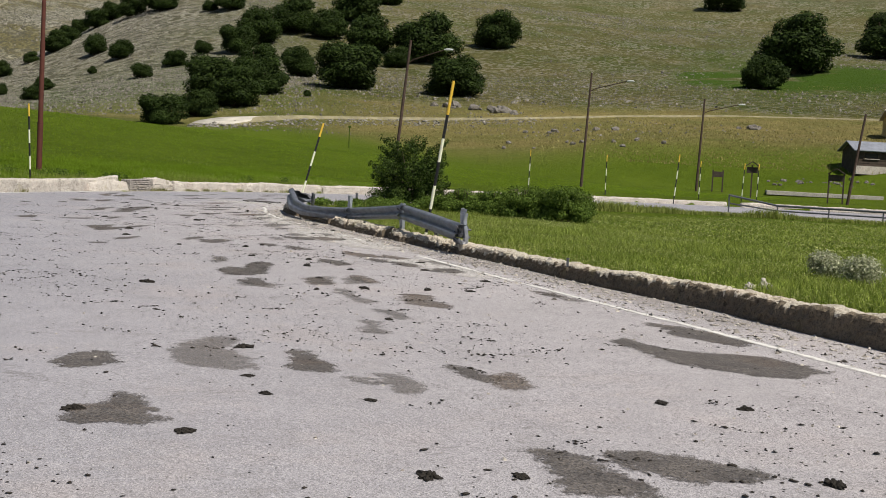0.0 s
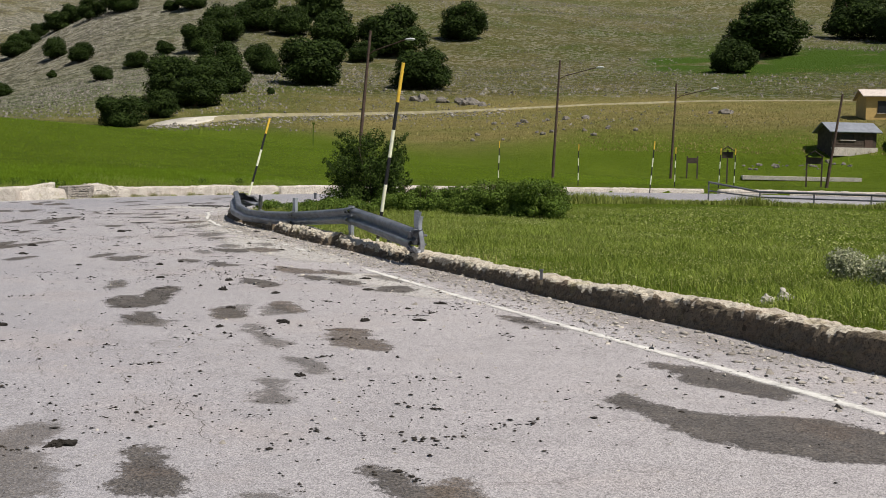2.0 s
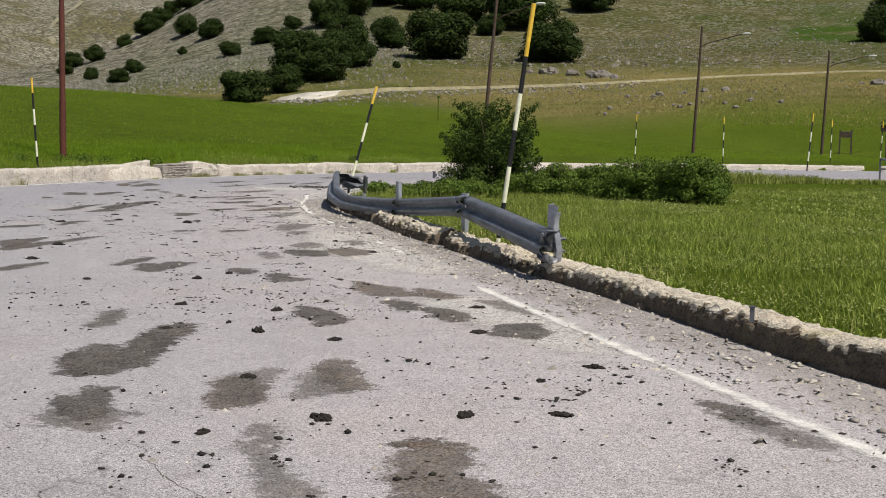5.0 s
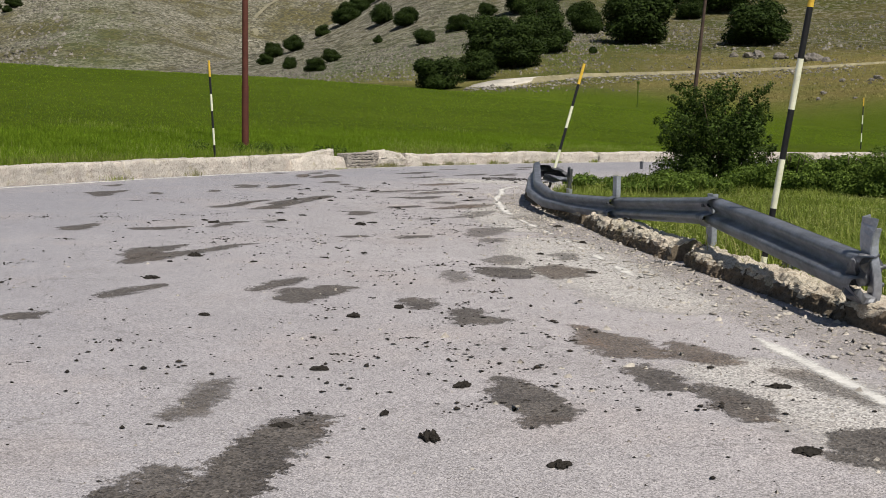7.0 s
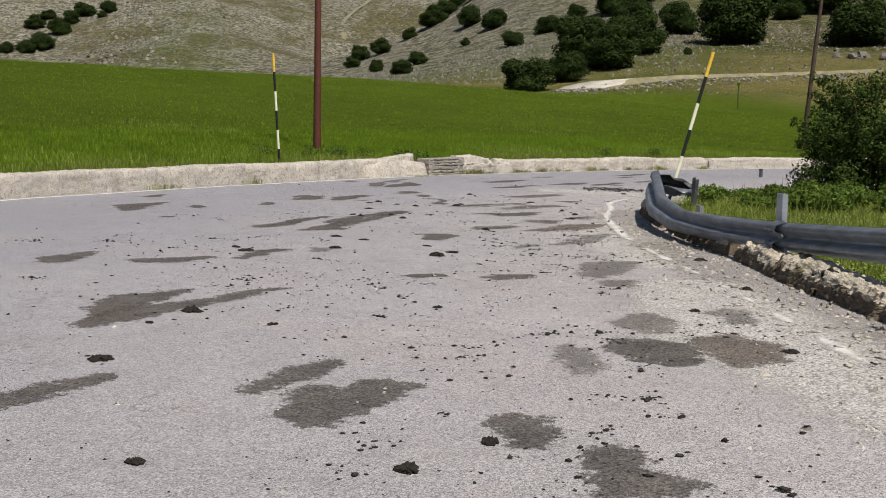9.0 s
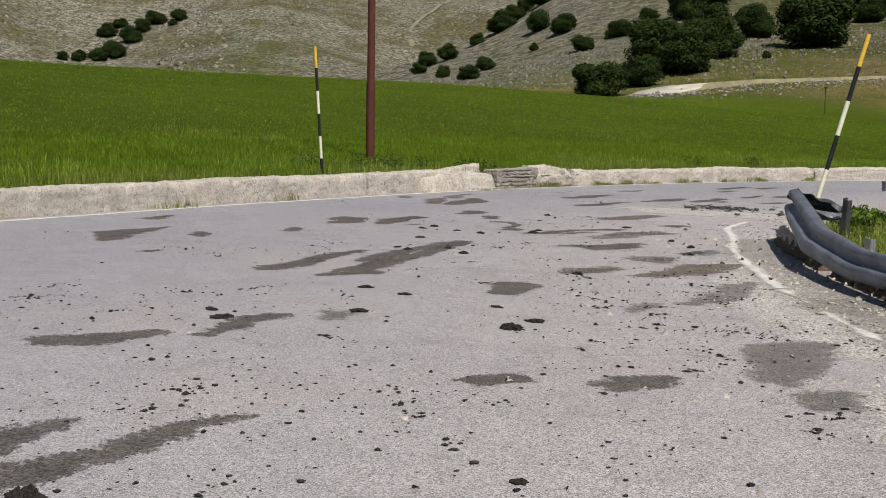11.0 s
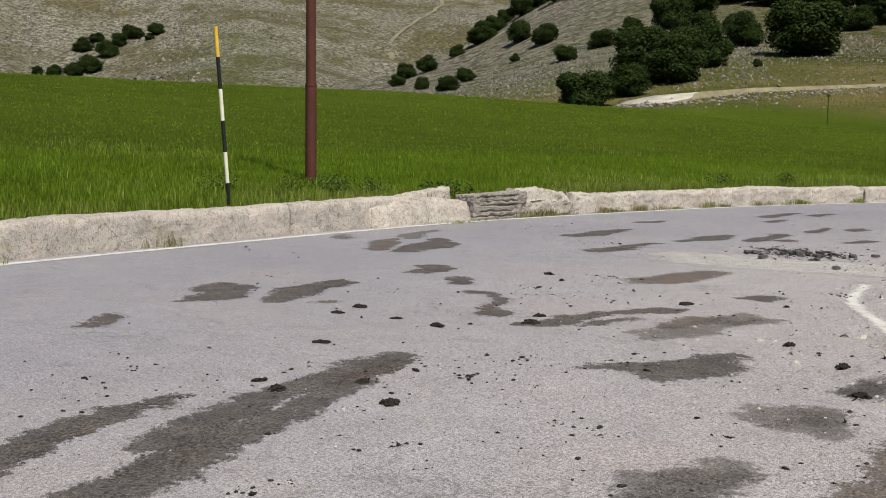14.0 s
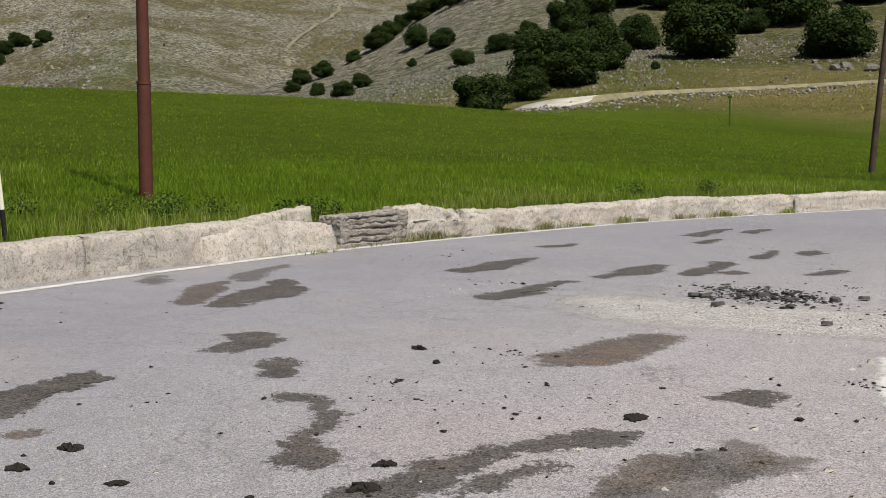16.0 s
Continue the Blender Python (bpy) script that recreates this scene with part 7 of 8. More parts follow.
for n, a0, a1, r0, r1, big in ((34000, -14, 28, 185, 420, 0.18), (46000, 25, 47, 150, 420, 0.14), (700, 23, 31.2, 124, 138, 0.11), (9000, 50, 64, 560, 1120, 0.9), (6000, 33, 50, 480, 1120, 0.6)):
    az, rad = rng.uniform(a0, a1, n), np.sqrt(rng.uniform(r0 ** 2, r1 ** 2, n))
    x, y = -rad * np.sin(np.radians(az)), 15 + rad * np.cos(np.radians(az))
    ok = np.sin(x * 0.03 + 2 * np.sin(y * 0.025)) + np.sin(y * 0.04 + 1.6 * np.sin(x * 0.03)) + rng.normal(0, 0.8, n) > (-0.7 if a0 > 20 else 0)
    px_, py_ = np.r_[px_, x[ok]], np.r_[py_, y[ok]]
    size = np.r_[size, big * np.clip(rng.lognormal(0, 0.45, ok.sum()), 0.4, 2.5)]
keep = ((px_ - 5) / 33) ** 2 + ((py_ - 270) / 28) ** 2 + rng.normal(0, 0.12, len(px_)) > 1
px_, py_, size = px_[keep], py_[keep], size[keep]
v, f = pebbles(np.c_[px_, py_, land(px_, py_) + 0.05], size, rng)
tagged(new("hillside_stones", mesh_of("hillside_stones", v, f, SCREE)), "scattered pale limestone scree and boulders on the hillside", "stones", kind="stuff")


def outcrop(x, y, count, reach, size, label):
    ob = thing("rock_outcrop", x, y, 0, label, "rock outcrop")
    r = np.random.default_rng(int(abs(x * 7 + y)))
    for _ in range(count):
        qx, qy, s = r.normal(0, reach), r.normal(0, reach * 0.35), size * r.uniform(0.5, 1.3)
        bm = bmesh.new()
        bmesh.ops.create_icosphere(bm, subdivisions=2, radius=s)
        for vert in bm.verts:
            vert.co *= 1 + 0.6 * noise.noise(vert.co * (1.3 / s) + Vector((qx, qy, 0)))
            vert.co.z *= 0.75
        bm.transform(Matrix.Translation((qx, qy, float(land(x + qx, y + qy)) + 0.2 * s)))
        part("rock", bm, CRAG, ob)


outcrop(-47.5, 181, 18, 3.4, 0.75, "cluster of grey limestone rocks beside the track")
outcrop(-28.5, 150, 9, 2.6, 0.38, "line of small pale rocks in the dry grass")
outcrop(-21.5, 133, 12, 4.5, 0.28, "low line of pale stones in the dry grass")
outcrop(-6, 160, 5, 1.0, 0.6, "grey boulder group on the hillside")
outcrop(3.5, 121, 30, 2.6, 0.17, "heap of pale rubble near the timber hut")
field_pole = thing("field_post", -44, 118, float(land(-44, 118)), "thin green post standing in the meadow", "post")
part("rod", tube(bmesh.new(), [(0, 0, -0.2), (0, 0, 2.3)], 0.06, 8), BRAMBLE, field_pole)
part("tip", box(bmesh.new(), (0.3, 0.05, 0.2), (0, 0, 2.25), bevel=0.01), BRAMBLE, field_pole)


# ---- trees ----
def tree_model(seed, label):
    """A low-branched round tree or big bush, about 1 m wide before scaling."""
    rng = np.random.default_rng(seed)
    ob = thing("tree", 0, 0, 0, label, "tree", "trees on the hillside")
    bm = bmesh.new()
    tube(bm, [(0, 0, -0.1), (0.01, 0, 0.15), (0.0, 0.02, 0.45)], [0.045, 0.035, 0.02], 7)
    for k in range(5):
        a = k * 1.26 + rng.uniform(-0.3, 0.3)
        e = (0.3 * math.cos(a), 0.3 * math.sin(a), rng.uniform(0.4, 0.7))
        tube(bm, [(0, 0, 0.12 + 0.04 * k), (0.5 * e[0], 0.5 * e[1], 0.32), e], [0.022, 0.015, 0.006], 5)
    part("trunk", bm, BARK, ob)
    clumps = []
    for k in range(22):
        a, u = rng.uniform(0, 2 * np.pi), rng.random()
        z = 0.16 + 0.62 * u
        reach = 0.34 * math.sqrt(max(0.05, 1 - ((z - 0.34) / 0.55) ** 2)) * rng.uniform(0.6, 1.0)
        s = rng.uniform(0.16, 0.23)
        clumps.append((reach * math.cos(a), reach * math.sin(a), z, s, s, s * 0.85))
    clumps.append((0, 0, 0.4, 0.38, 0.38, 0.38))
    v, f = foliage(clumps, 21000, 0.025, rng)
    part("crown", mesh_of("crown", v, f, TREELEAF), TREELEAF, ob)
    return ob


spur_trees = [(-215, 298, 8.2), (-222, 314, 7.3), (-232, 333, 6.4), (-219, 323, 8.7), (-215, 326, 6.8), (-200, 313, 8.2), (-190, 313, 10.4), (-177, 263, 6.4), 
    (-160, 249, 6.5), (-138, 237, 5.4), (-139, 251, 4.1), (-129, 210, 4.3), (-158, 235, 2.2), (-170, 307, 4.2), (-163, 306, 9.3)]
grove_trees = [(-75.6, 132.6, 5.6), (-76.5, 142.5, 4.8), (-91.0, 171.5, 5.8), (-77.6, 154.5, 7.1), (-82.2, 171.7, 6.8), (-95.0, 210.8, 6.9), (-130.1, 251.2, 8.2), (-131.6, 264.3, 10.6),
    (-132.0, 283.8, 12.1), (-121.6, 281.7, 9.4), (-125.4, 309.4, 12.6), (-136.0, 358.5, 8.7), (-77.2, 193.9, 10.8), (-105.3, 270.7, 11.5), (-91.3, 272.5, 14.7), (-93.6, 258.5, 6.2),
    (-60.0, 200.0, 9.9), (-74.8, 172.6, 1.3), (-86.5, 163.5, 7.6), (-96.0, 196.0, 7.5)]
slope_trees = [(-82.6, 301.6, 13.5), (-7.8, 288.0, 20.0), (-11.3, 246.7, 9.4), (14.6, 331.6, 19.3), (24.0, 322.0, 15.0), (-42.8, 463.9, 17.6)]
valley_bushes = [(-192, 236, 3.9), (-203, 252, 5.1), (-199, 255, 5.1), (-166, 214, 3.2), (-124, 170, 3.7), (-158, 218, 4.0), (-215, 287, 4.4)]
mountain_trees = [(-656, 469, 12.6), (-616, 446, 14.3), (-633, 471, 15.3), (-647, 490, 10.7), (-651, 503, 13.4), (-640, 513, 10.8), (-635, 504, 6.3), (-617, 436, 11.8), 
    (-620, 425, 9.4), (-623, 416, 7.0), (-667, 487, 10.3)]
models = [tree_model(50 + k, "dark green bushy beech tree on the stony slope") for k in range(6)]
placed = {}
rng = np.random.default_rng(77)
for k, (x, y, w) in enumerate(spur_trees + grove_trees + slope_trees + valley_bushes + mountain_trees):
    s = w * (1.1 if k < len(spur_trees) or k >= len(spur_trees) + len(grove_trees) + len(slope_trees) else (1.16 if k < len(spur_trees) + len(grove_trees) else 1.0))
    m = pose(x, y, float(land(x, y)) - 0.02 * s, 0, 0, rng.uniform(0, 360)) @ Matrix.Diagonal((s, s, s * rng.uniform(0.68, 0.86), 1))
    if k < len(models):
        placed[k] = m
    else:
        copy_thing(models[k % len(models)], m)
for k, m in placed.items():
    models[k].matrix_world = m


# ---- bush and brambles inside the bend ----
rng = np.random.default_rng(21)
bush = thing("bush", -8.45, 40.9, float(land(-8.5, 40.9)), "dense dark green wild rose bush behind the guardrail", "bush")
for k in range(12):
    a = k * 0.55
    e = (rng.uniform(0.4, 1.1) * math.cos(a), rng.uniform(0.4, 1.1) * math.sin(a), rng.uniform(1.2, 2.2))
    part("stem", tube(bmesh.new(), [(0.1 * math.cos(a), 0.1 * math.sin(a), -0.1), (0.4 * e[0], 0.4 * e[1], 0.9), e], [0.035, 0.02, 0.007], 6), BARK, bush)
clumps = [(rng.normal(0, 0.52), rng.normal(0, 0.5), z, s, s, 0.85 * s) for z, s in zip(rng.uniform(0.35, 1.75, 24), rng.uniform(0.3, 0.55, 24))]
clumps += [(-0.35, 0, 2.05, 0.5, 0.5, 0.42), (0.1, 0.1, 2.3, 0.34, 0.34, 0.32), (0, 0, 1.0, 0.8, 0.8, 0.8), (-0.9, 0.2, 1.3, 0.4, 0.4, 0.35), (0.85, -0.2, 0.8, 0.5, 0.5, 0.45), (-0.7, 0, 1.75, 0.4, 0.4, 0.35), (0.65, 0, 1.6, 0.4, 0.4, 0.4), (-0.95, -0.2, 0.5, 0.55, 0.5, 0.45), (-0.5, -0.5, 0.45, 0.6, 0.5, 0.45)]
for k in range(64):
    a, q, z = rng.uniform(0, 6.28), rng.uniform(0.55, 1.25), rng.uniform(0.3, 2.3)
    for m in range(3):
        clumps.append(((q + 0.14 * m) * math.cos(a), (q + 0.14 * m) * math.sin(a), z + 0.12 * m, 0.1, 0.1, 0.1))
v, f = foliage(clumps, 30000, 0.04, rng)
part("crown", mesh_of("crown", v, f, LEAF), LEAF, bush)
for x, y, w, d, h, label in ((-6.6, 40.3, 1.5, 1.2, 0.95, "low bramble thicket spreading from the bush"), (-5.3, 40.2, 1.5, 1.2, 0.95, "low bramble thicket below the bush"), (-4.0, 39.7, 1.5, 1.5, 1.12, "green bramble mound in the grass"),
                             (-2.75, 39.5, 1.35, 1.5, 1.15, "rounded green bramble mound at the thicket's end")):
    ob = thing("bramble", x, y, float(land(x, y)), label, "bramble", "brambles inside the bend")
    clumps = []
    for q in np.linspace(-1, 1, 26):
        s_ = rng.uniform(0.12, 0.32)
        top = h * math.sqrt(max(0.08, 1 - 0.75 * q * q)) * rng.uniform(0.6, 1.05)
        clumps.append((q * w * 0.62, rng.normal(0, d * 0.3), max(0.1, top - s_ * 0.8), s_ * 1.3, s_ * 1.3, s_ * 0.85))
        clumps.append((q * w * 0.65, -d * rng.uniform(0.2, 0.6), rng.uniform(0.1, 0.55) * top, s_ * 1.2, s_ * 1.2, s_ * 0.8))
    v, f = foliage(clumps, 22000, 0.037, rng)
    part("foliage", mesh_of("foliage", v, f, BRAMBLE), BRAMBLE, ob)
    for k in range(9):
        a = rng.uniform(0, 6.28)
        part("cane", tube(bmesh.new(), [(0.2 * math.cos(a), 0.2 * math.sin(a), -0.05), (w * 0.35 * math.cos(a), d * 0.35 * math.sin(a), h * 0.85), (w * 0.6 * math.cos(a), d * 0.6 * math.sin(a), h * 0.7)], [0.012, 0.009, 0.004], 5), BARK, ob)


# ---- grass ----
def scatter(n, x0, x1, y0, y1, rng, inner, near, far):
    """Random plan points beside the road: inside the bend or outside it, from near to far metres off its edge."""
    x, y = rng.uniform(x0, x1, n), rng.uniform(y0, y1, n)
    d, side = beside_road(x, y)
    ok = (side == inner) & (d > near) & (d < far)
    return x[ok], y[ok], d[ok]


def grass(name, material, label, x, y, height, width, count, rng, lean=0.35, spread=0.12):
    v, f = blades(np.c_[x, y, land(x, y) - 0.02], height, width, count, rng, lean, spread)
    tagged(new(name, mesh_of(name, v, f, material)), label, "grass", kind="stuff")


rng = np.random.default_rng(31)
x, y, d = scatter(85000, -36, -12, 22, 66, rng, False, 0.42, 13)
keep = rng.random(len(d)) < np.interp(d, [7, 13], [1, 0])
x, y, d = x[keep], y[keep], d[keep]
grass("meadow_grass", GRASS, "lush bright green meadow grass behind the wall", x, y, np.interp(d, [0.4, 1.5, 10], [0.07, 0.13, 0.15]), 0.011, 5, rng, 0.6)
x, y, d = scatter(150000, -80, 0, 14, 110, rng, False, 6, 66)
keep = rng.random(len(d)) < np.interp(d, [6, 12, 25, 66], [0.0, 1.0, 0.55, 0.3])
x, y, d = x[keep], y[keep], d[keep]
grass("meadow_grass", GRASS, "lush bright green meadow grass on the rising field", x, y, np.interp(d, [6, 14, 66], [0.12, 0.075, 0.06]), np.repeat(np.interp(d, [9, 25, 66], [0.02, 0.034, 0.06]), 3), 3, rng, 0.9, 0.2)
x, y, d = scatter(34000, -30, -14, 20, 66, rng, False, 0.4, 1.9)
keep = np.sin(x * 1.1) + np.sin(y * 0.8) + rng.normal(0, 0.9, len(x)) - 0.8 * (d - 0.9) > 0.2
grass("rough_grass", VERGE, "pale seeding grass fringe along the wall", x[keep], y[keep], 0.25, 0.008, 4, rng, 0.5)
x, y, d = scatter(52000, -44, -14, 18, 66, rng, False, 0.8, 16)
keep = np.sin(x * 0.5 + 1.3 * np.sin(y * 0.37)) + np.sin(y * 0.61 + x * 0.2) + rng.normal(0, 0.9, len(x)) - 0.22 * np.clip(d - 4, 0, 12) > 0.7
grass("seeding_grass", SEEDING, "yellow-green seed heads standing in the meadow", x[keep], y[keep], 0.2, 0.012, 2, rng, 0.4)
x, y, d = scatter(80000, -12, 16, 10, 50, rng, True, 0.40, 9)
tuft = np.clip(0.75 + 0.35 * np.sin(x * 2.3 + 1.7 * np.sin(y * 1.9)) * np.sin(y * 2.7 + x) + 0.5 * value_noise(np.c_[x, y, 0 * x], 0.55), 0.3, 1.8)
tall = np.interp(d, [0.4, 0.9, 9], [0.09, 0.14, 0.15]) * tuft
half = np.sin(x * 1.9 + 1.5 * np.sin(y * 1.7)) + np.sin(y * 2.3 + np.sin(x * 1.1)) + rng.normal(0, 1.1, len(x)) > 1.35
grass("rough_grass", VERGE, "rough yellow-green grass behind the kerb", x[half], y[half], 1.1 * tall[half], 0.008, 4, rng, 0.8)
grass("rough_grass", PASTURE, "green grass behind the kerb", x[~half], y[~half], tall[~half], 0.011, 5, rng, 0.9)
x, y, d = scatter(90000, -12, 45, 4, 62, rng, True, 8, 34)
half = np.sin(x * 1.2 + np.sin(y * 0.9)) + np.sin(y * 1.1) + rng.normal(0, 1.0, len(x)) > 1.9
tall = 0.11 * np.clip(0.8 + 0.6 * value_noise(np.c_[x, y, 0 * x], 0.5), 0.3, 1.5)
grass("rough_grass", PASTURE, "green pasture grass inside the bend", x[~half], y[~half], tall[~half], 0.022, 4, rng, 0.9, 0.2)
grass("rough_grass", VERGE, "pale seed heads over the pasture", x[half], y[half], tall[half] * 1.15, 0.014, 3, rng, 0.8, 0.2)

x, y, d = scatter(40000, -12, 30, 50, 63, rng, True, 0.3, 2.6)
tall = 0.2 + 0.4 * np.clip(value_noise(np.c_[x, y, 0 * x], 0.45) + 0.2, 0, 1)
grass("rough_grass", VERGE, "uneven tall grass along the lower road", x, y, tall, 0.03, 3, rng, 0.6, 0.15)
x, y, d = scatter(9000, -4, 7, 14, 27, rng, True, 0.36, 1.3)
keep = np.sin(x * 1.3 + y) + rng.normal(0, 0.6, len(x)) > 0.4
grass("rough_grass", DRY, "dry brownish tufts along the kerb", x[keep], y[keep], 0.17, 0.008, 4, rng, 0.9)
x, y, d = scatter(1800, -13, -2, 24, 42, rng, True, 0.4, 4.5)
grass("rough_grass", VERGE, "tall seeding weeds behind the guardrail", x, y, rng.uniform(0.12, 0.42, len(x)), 0.009, 3, rng, 0.5)


def leaf_carpet(n, x0, x1, y0, y1, near, far, size, rng):
    """Small leaves lying at all tilts in the sward, in patches."""
    x, y, d = scatter(n, x0, x1, y0, y1, rng, True, near, far)
    keep = np.sin(x * 1.5 + 1.8 * np.sin(y * 1.2)) + np.sin(y * 1.9) + rng.normal(0, 0.8, len(x)) > -0.4
    x, y = x[keep], y[keep]
    k = len(x)
    p = np.c_[x, y, land(x, y) + rng.uniform(0.01, 0.09, k)]
    nrm = np.c_[rng.normal(0, 0.45, (k, 2)), np.ones(k)]
    nrm /= np.linalg.norm(nrm, axis=1)[:, None]
    u = np.cross(nrm, rng.normal(0, 1, (k, 3)))
    u /= np.linalg.norm(u, axis=1)[:, None]
    w, s = np.cross(nrm, u), (size * rng.uniform(0.5, 1.4, k))[:, None]
    return np.stack([p - u * s, p - 0.6 * w * s, p + u * s, p + 0.6 * w * s], 1).reshape(-1, 3), np.arange(4 * k).reshape(-1, 4)


for n_, area, size in ((300000, (-12, 14, 10, 42, 0.42, 8), 0.014), (200000, (-12, 40, 6, 62, 7, 30), 0.03)):
    v, f = leaf_carpet(n_, *area, size, rng)
    tagged(new("clover", mesh_of("clover", v, f, CLOVER)), "small green clover and weed leaves in the pasture", "clover", kind="stuff")

# weeds in the wall's foot and broad-leaved weeds behind it
spots = [(-20.35, 32.9), (-21.35, 43.45), (-20.85, 36.0), (-21.2, 42.6)]
wr = np.random.default_rng(6)
for k in range(30):
    y = 44.9 + 12.0 * wr.random() ** 1.4
    spots.append((float(np.interp(y, [44, 47.03, 52.5, 59.5], [-21.45, -21.28, -20.52, -18.31])) - 0.03, y))
for x, y in spots:
    ob = thing("weed_tuft", x + 0.1, y, 0, "dry grey-green grass tuft at the foot of the wall", "weed", "weeds at the wall")
    r = np.random.default_rng(int(y * 10))
    v, f = blades(np.c_[r.normal(0, 0.06, 30), r.normal(0, r.uniform(0.06, 0.28), 30), np.zeros(30)], r.uniform(0.05, 0.17), 0.008, 3, r, 0.7, 0.03)
    tone = SAGE if r.random() < 0.75 else VERGE
    part("tuft", mesh_of("tuft", v, f, tone), tone, ob)["kind"] = "stuff"
for x, y, s in ((-22.5, 43.9, 0.8), (-23.2, 42.9, 0.5), (-21.0, 56.5, 0.6), (-22.0, 54.3, 0.5), (-23.6, 42.1, 0.6), (-23.9, 41.4, 0.45), (-24.3, 42.8, 0.5), (-24.9, 40.2, 0.5)):
    ob = thing("weed", x, y, float(land(x, y)), "leafy green weed growing behind the wall", "weed", "weeds behind the wall")
    r = np.random.default_rng(int(y * 7))
    v, f = foliage([(r.normal(0, 0.2), r.normal(0, 0.25), 0.18, 0.2, 0.25, 0.18) for _ in range(4)], 420, 0.05 * s, r)
    part("leaves", mesh_of("leaves", v, f, BRAMBLE), BRAMBLE, ob)

wr = np.random.default_rng(61)
for k in range(16):
    x, y = -10.3 + 3.2 * wr.random(), 36.4 + 4.0 * wr.random()
    if beside_road(np.array([x]), np.array([y]))[0][0] < 0.5:
        continue
    h = wr.uniform(0.22, 0.5)
    ob = thing("weed", x, y, float(land(x, y)), "leafy dark green weed behind the bent guardrail", "weed", "weeds behind the guardrail")
    v, f = foliage([(wr.normal(0, 0.25), wr.normal(0, 0.3), h * wr.uniform(0.3, 0.75), 0.25, 0.25, 0.3 * h) for _ in range(6)], 1100, 0.036, wr)
    part("foliage", mesh_of("foliage", v, f, BRAMBLE), BRAMBLE, ob)

# ---- droppings, gravel, broken asphalt ----
rng = np.random.default_rng(41)
x, y = rng.uniform(-22, 12, 330000), rng.uniform(3, 62, 330000)
d, side = beside_road(x, y)
patch = np.sin(x * 1.3 + 1.7 * np.sin(y * 0.9)) + np.sin(y * 1.1 + 1.4 * np.sin(x * 0.7)) + 0.6 * np.sin(x * 3.7 + y) * np.sin(y * 3.1)
near_kerb = np.exp((d + 0.6) / 3.0) * side
keep = (d < -0.7) & (0.5 * patch + 0.25 * near_kerb + rng.normal(0, 1.0, len(x)) > 1.12 + 0.25 * np.clip(-0.866 * (x - 5.8) - 0.5 * (y - 1.9) - 1.5, 0, 6) + 0.11 * np.clip(y - 29, 0, 30))
x, y = x[keep], y[keep]
size = np.clip(rng.lognormal(-4.82, 0.55, len(x)), 0.004, 0.026)
# little heaps: a few crumbs dropped together, drawn out in one direction
cx, cy = x[::28], y[::28]
many = rng.integers(4, 22, len(cx))
far, way = rng.uniform(0.02, 0.11, len(cx)), rng.uniform(0, np.pi, len(cx))
g = rng.normal(0, 1, (many.sum(), 2)) * np.repeat(far, many)[:, None] * (1.7, 0.6)
cw, sw = np.repeat(np.cos(way), many), np.repeat(np.sin(way), many)
x = np.r_[x, np.repeat(cx, many) + g[:, 0] * cw - g[:, 1] * sw]
y = np.r_[y, np.repeat(cy, many) + g[:, 0] * sw + g[:, 1] * cw]
size = np.r_[size, np.clip(rng.lognormal(-4.6, 0.5, many.sum()), 0.004, 0.03)]
v, f = lumps(np.c_[x, y, 0.3 * size], 0.9 * size, rng, 0.55, 0.45)
v[:, 2] *= 0.75
tagged(new("droppings", mesh_of("droppings", v, f, DUNG)), "small dark sheep droppings scattered over the road", "droppings", kind="stuff")
# pale bits of straw and stone between them
x, y = rng.uniform(-20, 10, 60000), rng.uniform(4, 50, 60000)
d, side = beside_road(x, y)
keep = (d < -0.6) & (rng.random(len(x)) < 0.06 + 0.9 * np.exp((d + 0.6) / 1.6) * side)
x, y = x[keep], y[keep]
size = np.clip(rng.lognormal(-4.75, 0.55, len(x)), 0.003, 0.028)
v, f = pebbles(np.c_[x, y, 0.25 * size], size, rng)
v[:, 2] *= 0.6
tagged(new("stone_crumbs", mesh_of("stone_crumbs", v, f, GRAVEL)), "pale stone crumbs scattered over the asphalt", "gravel", kind="stuff")


def dung_pat(x, y, s):
    """A flat, broken pat with a lobed rim and a lumpy top."""
    r = np.random.default_rng(int(abs(x * 131 + y * 17)))
    bm = bmesh.new()
    bmesh.ops.create_icosphere(bm, subdivisions=4, radius=1)
    o, high, lobes, long = Vector((x, y, 0)) * 3, r.uniform(0.22, 0.5), r.uniform(0.5, 0.95), r.uniform(0.45, 0.9)
    for vert in bm.verts:
        c = vert.co.copy()
        rim = 1 + lobes * noise.noise(Vector((c.x, c.y, 0)) * 1.9 + o) + 0.45 * noise.noise(Vector((c.x, c.y, 0)) * 5 + o)
        top = 0.8 + 0.9 * noise.noise(c * 3.2 + o) + 0.5 * noise.noise(c * 8 + o)
        vert.co = Vector((c.x * rim, c.y * rim * long, max(c.z * high * top, -0.04)))
    bm.transform(Matrix.Scale(0.5 * s, 4))
    me = bpy.data.meshes.new("dung_pat")
    bm.to_mesh(me)
    bm.free()
    me.materials.append(DUNG)
    ob = tagged(new("dung_pat", me), "dark lumpy dung pat on the asphalt", "dung", "dung pats on the road")
    ob.matrix_world = pose(x, y, 0.004, 0, 0, r.uniform(0, 360))


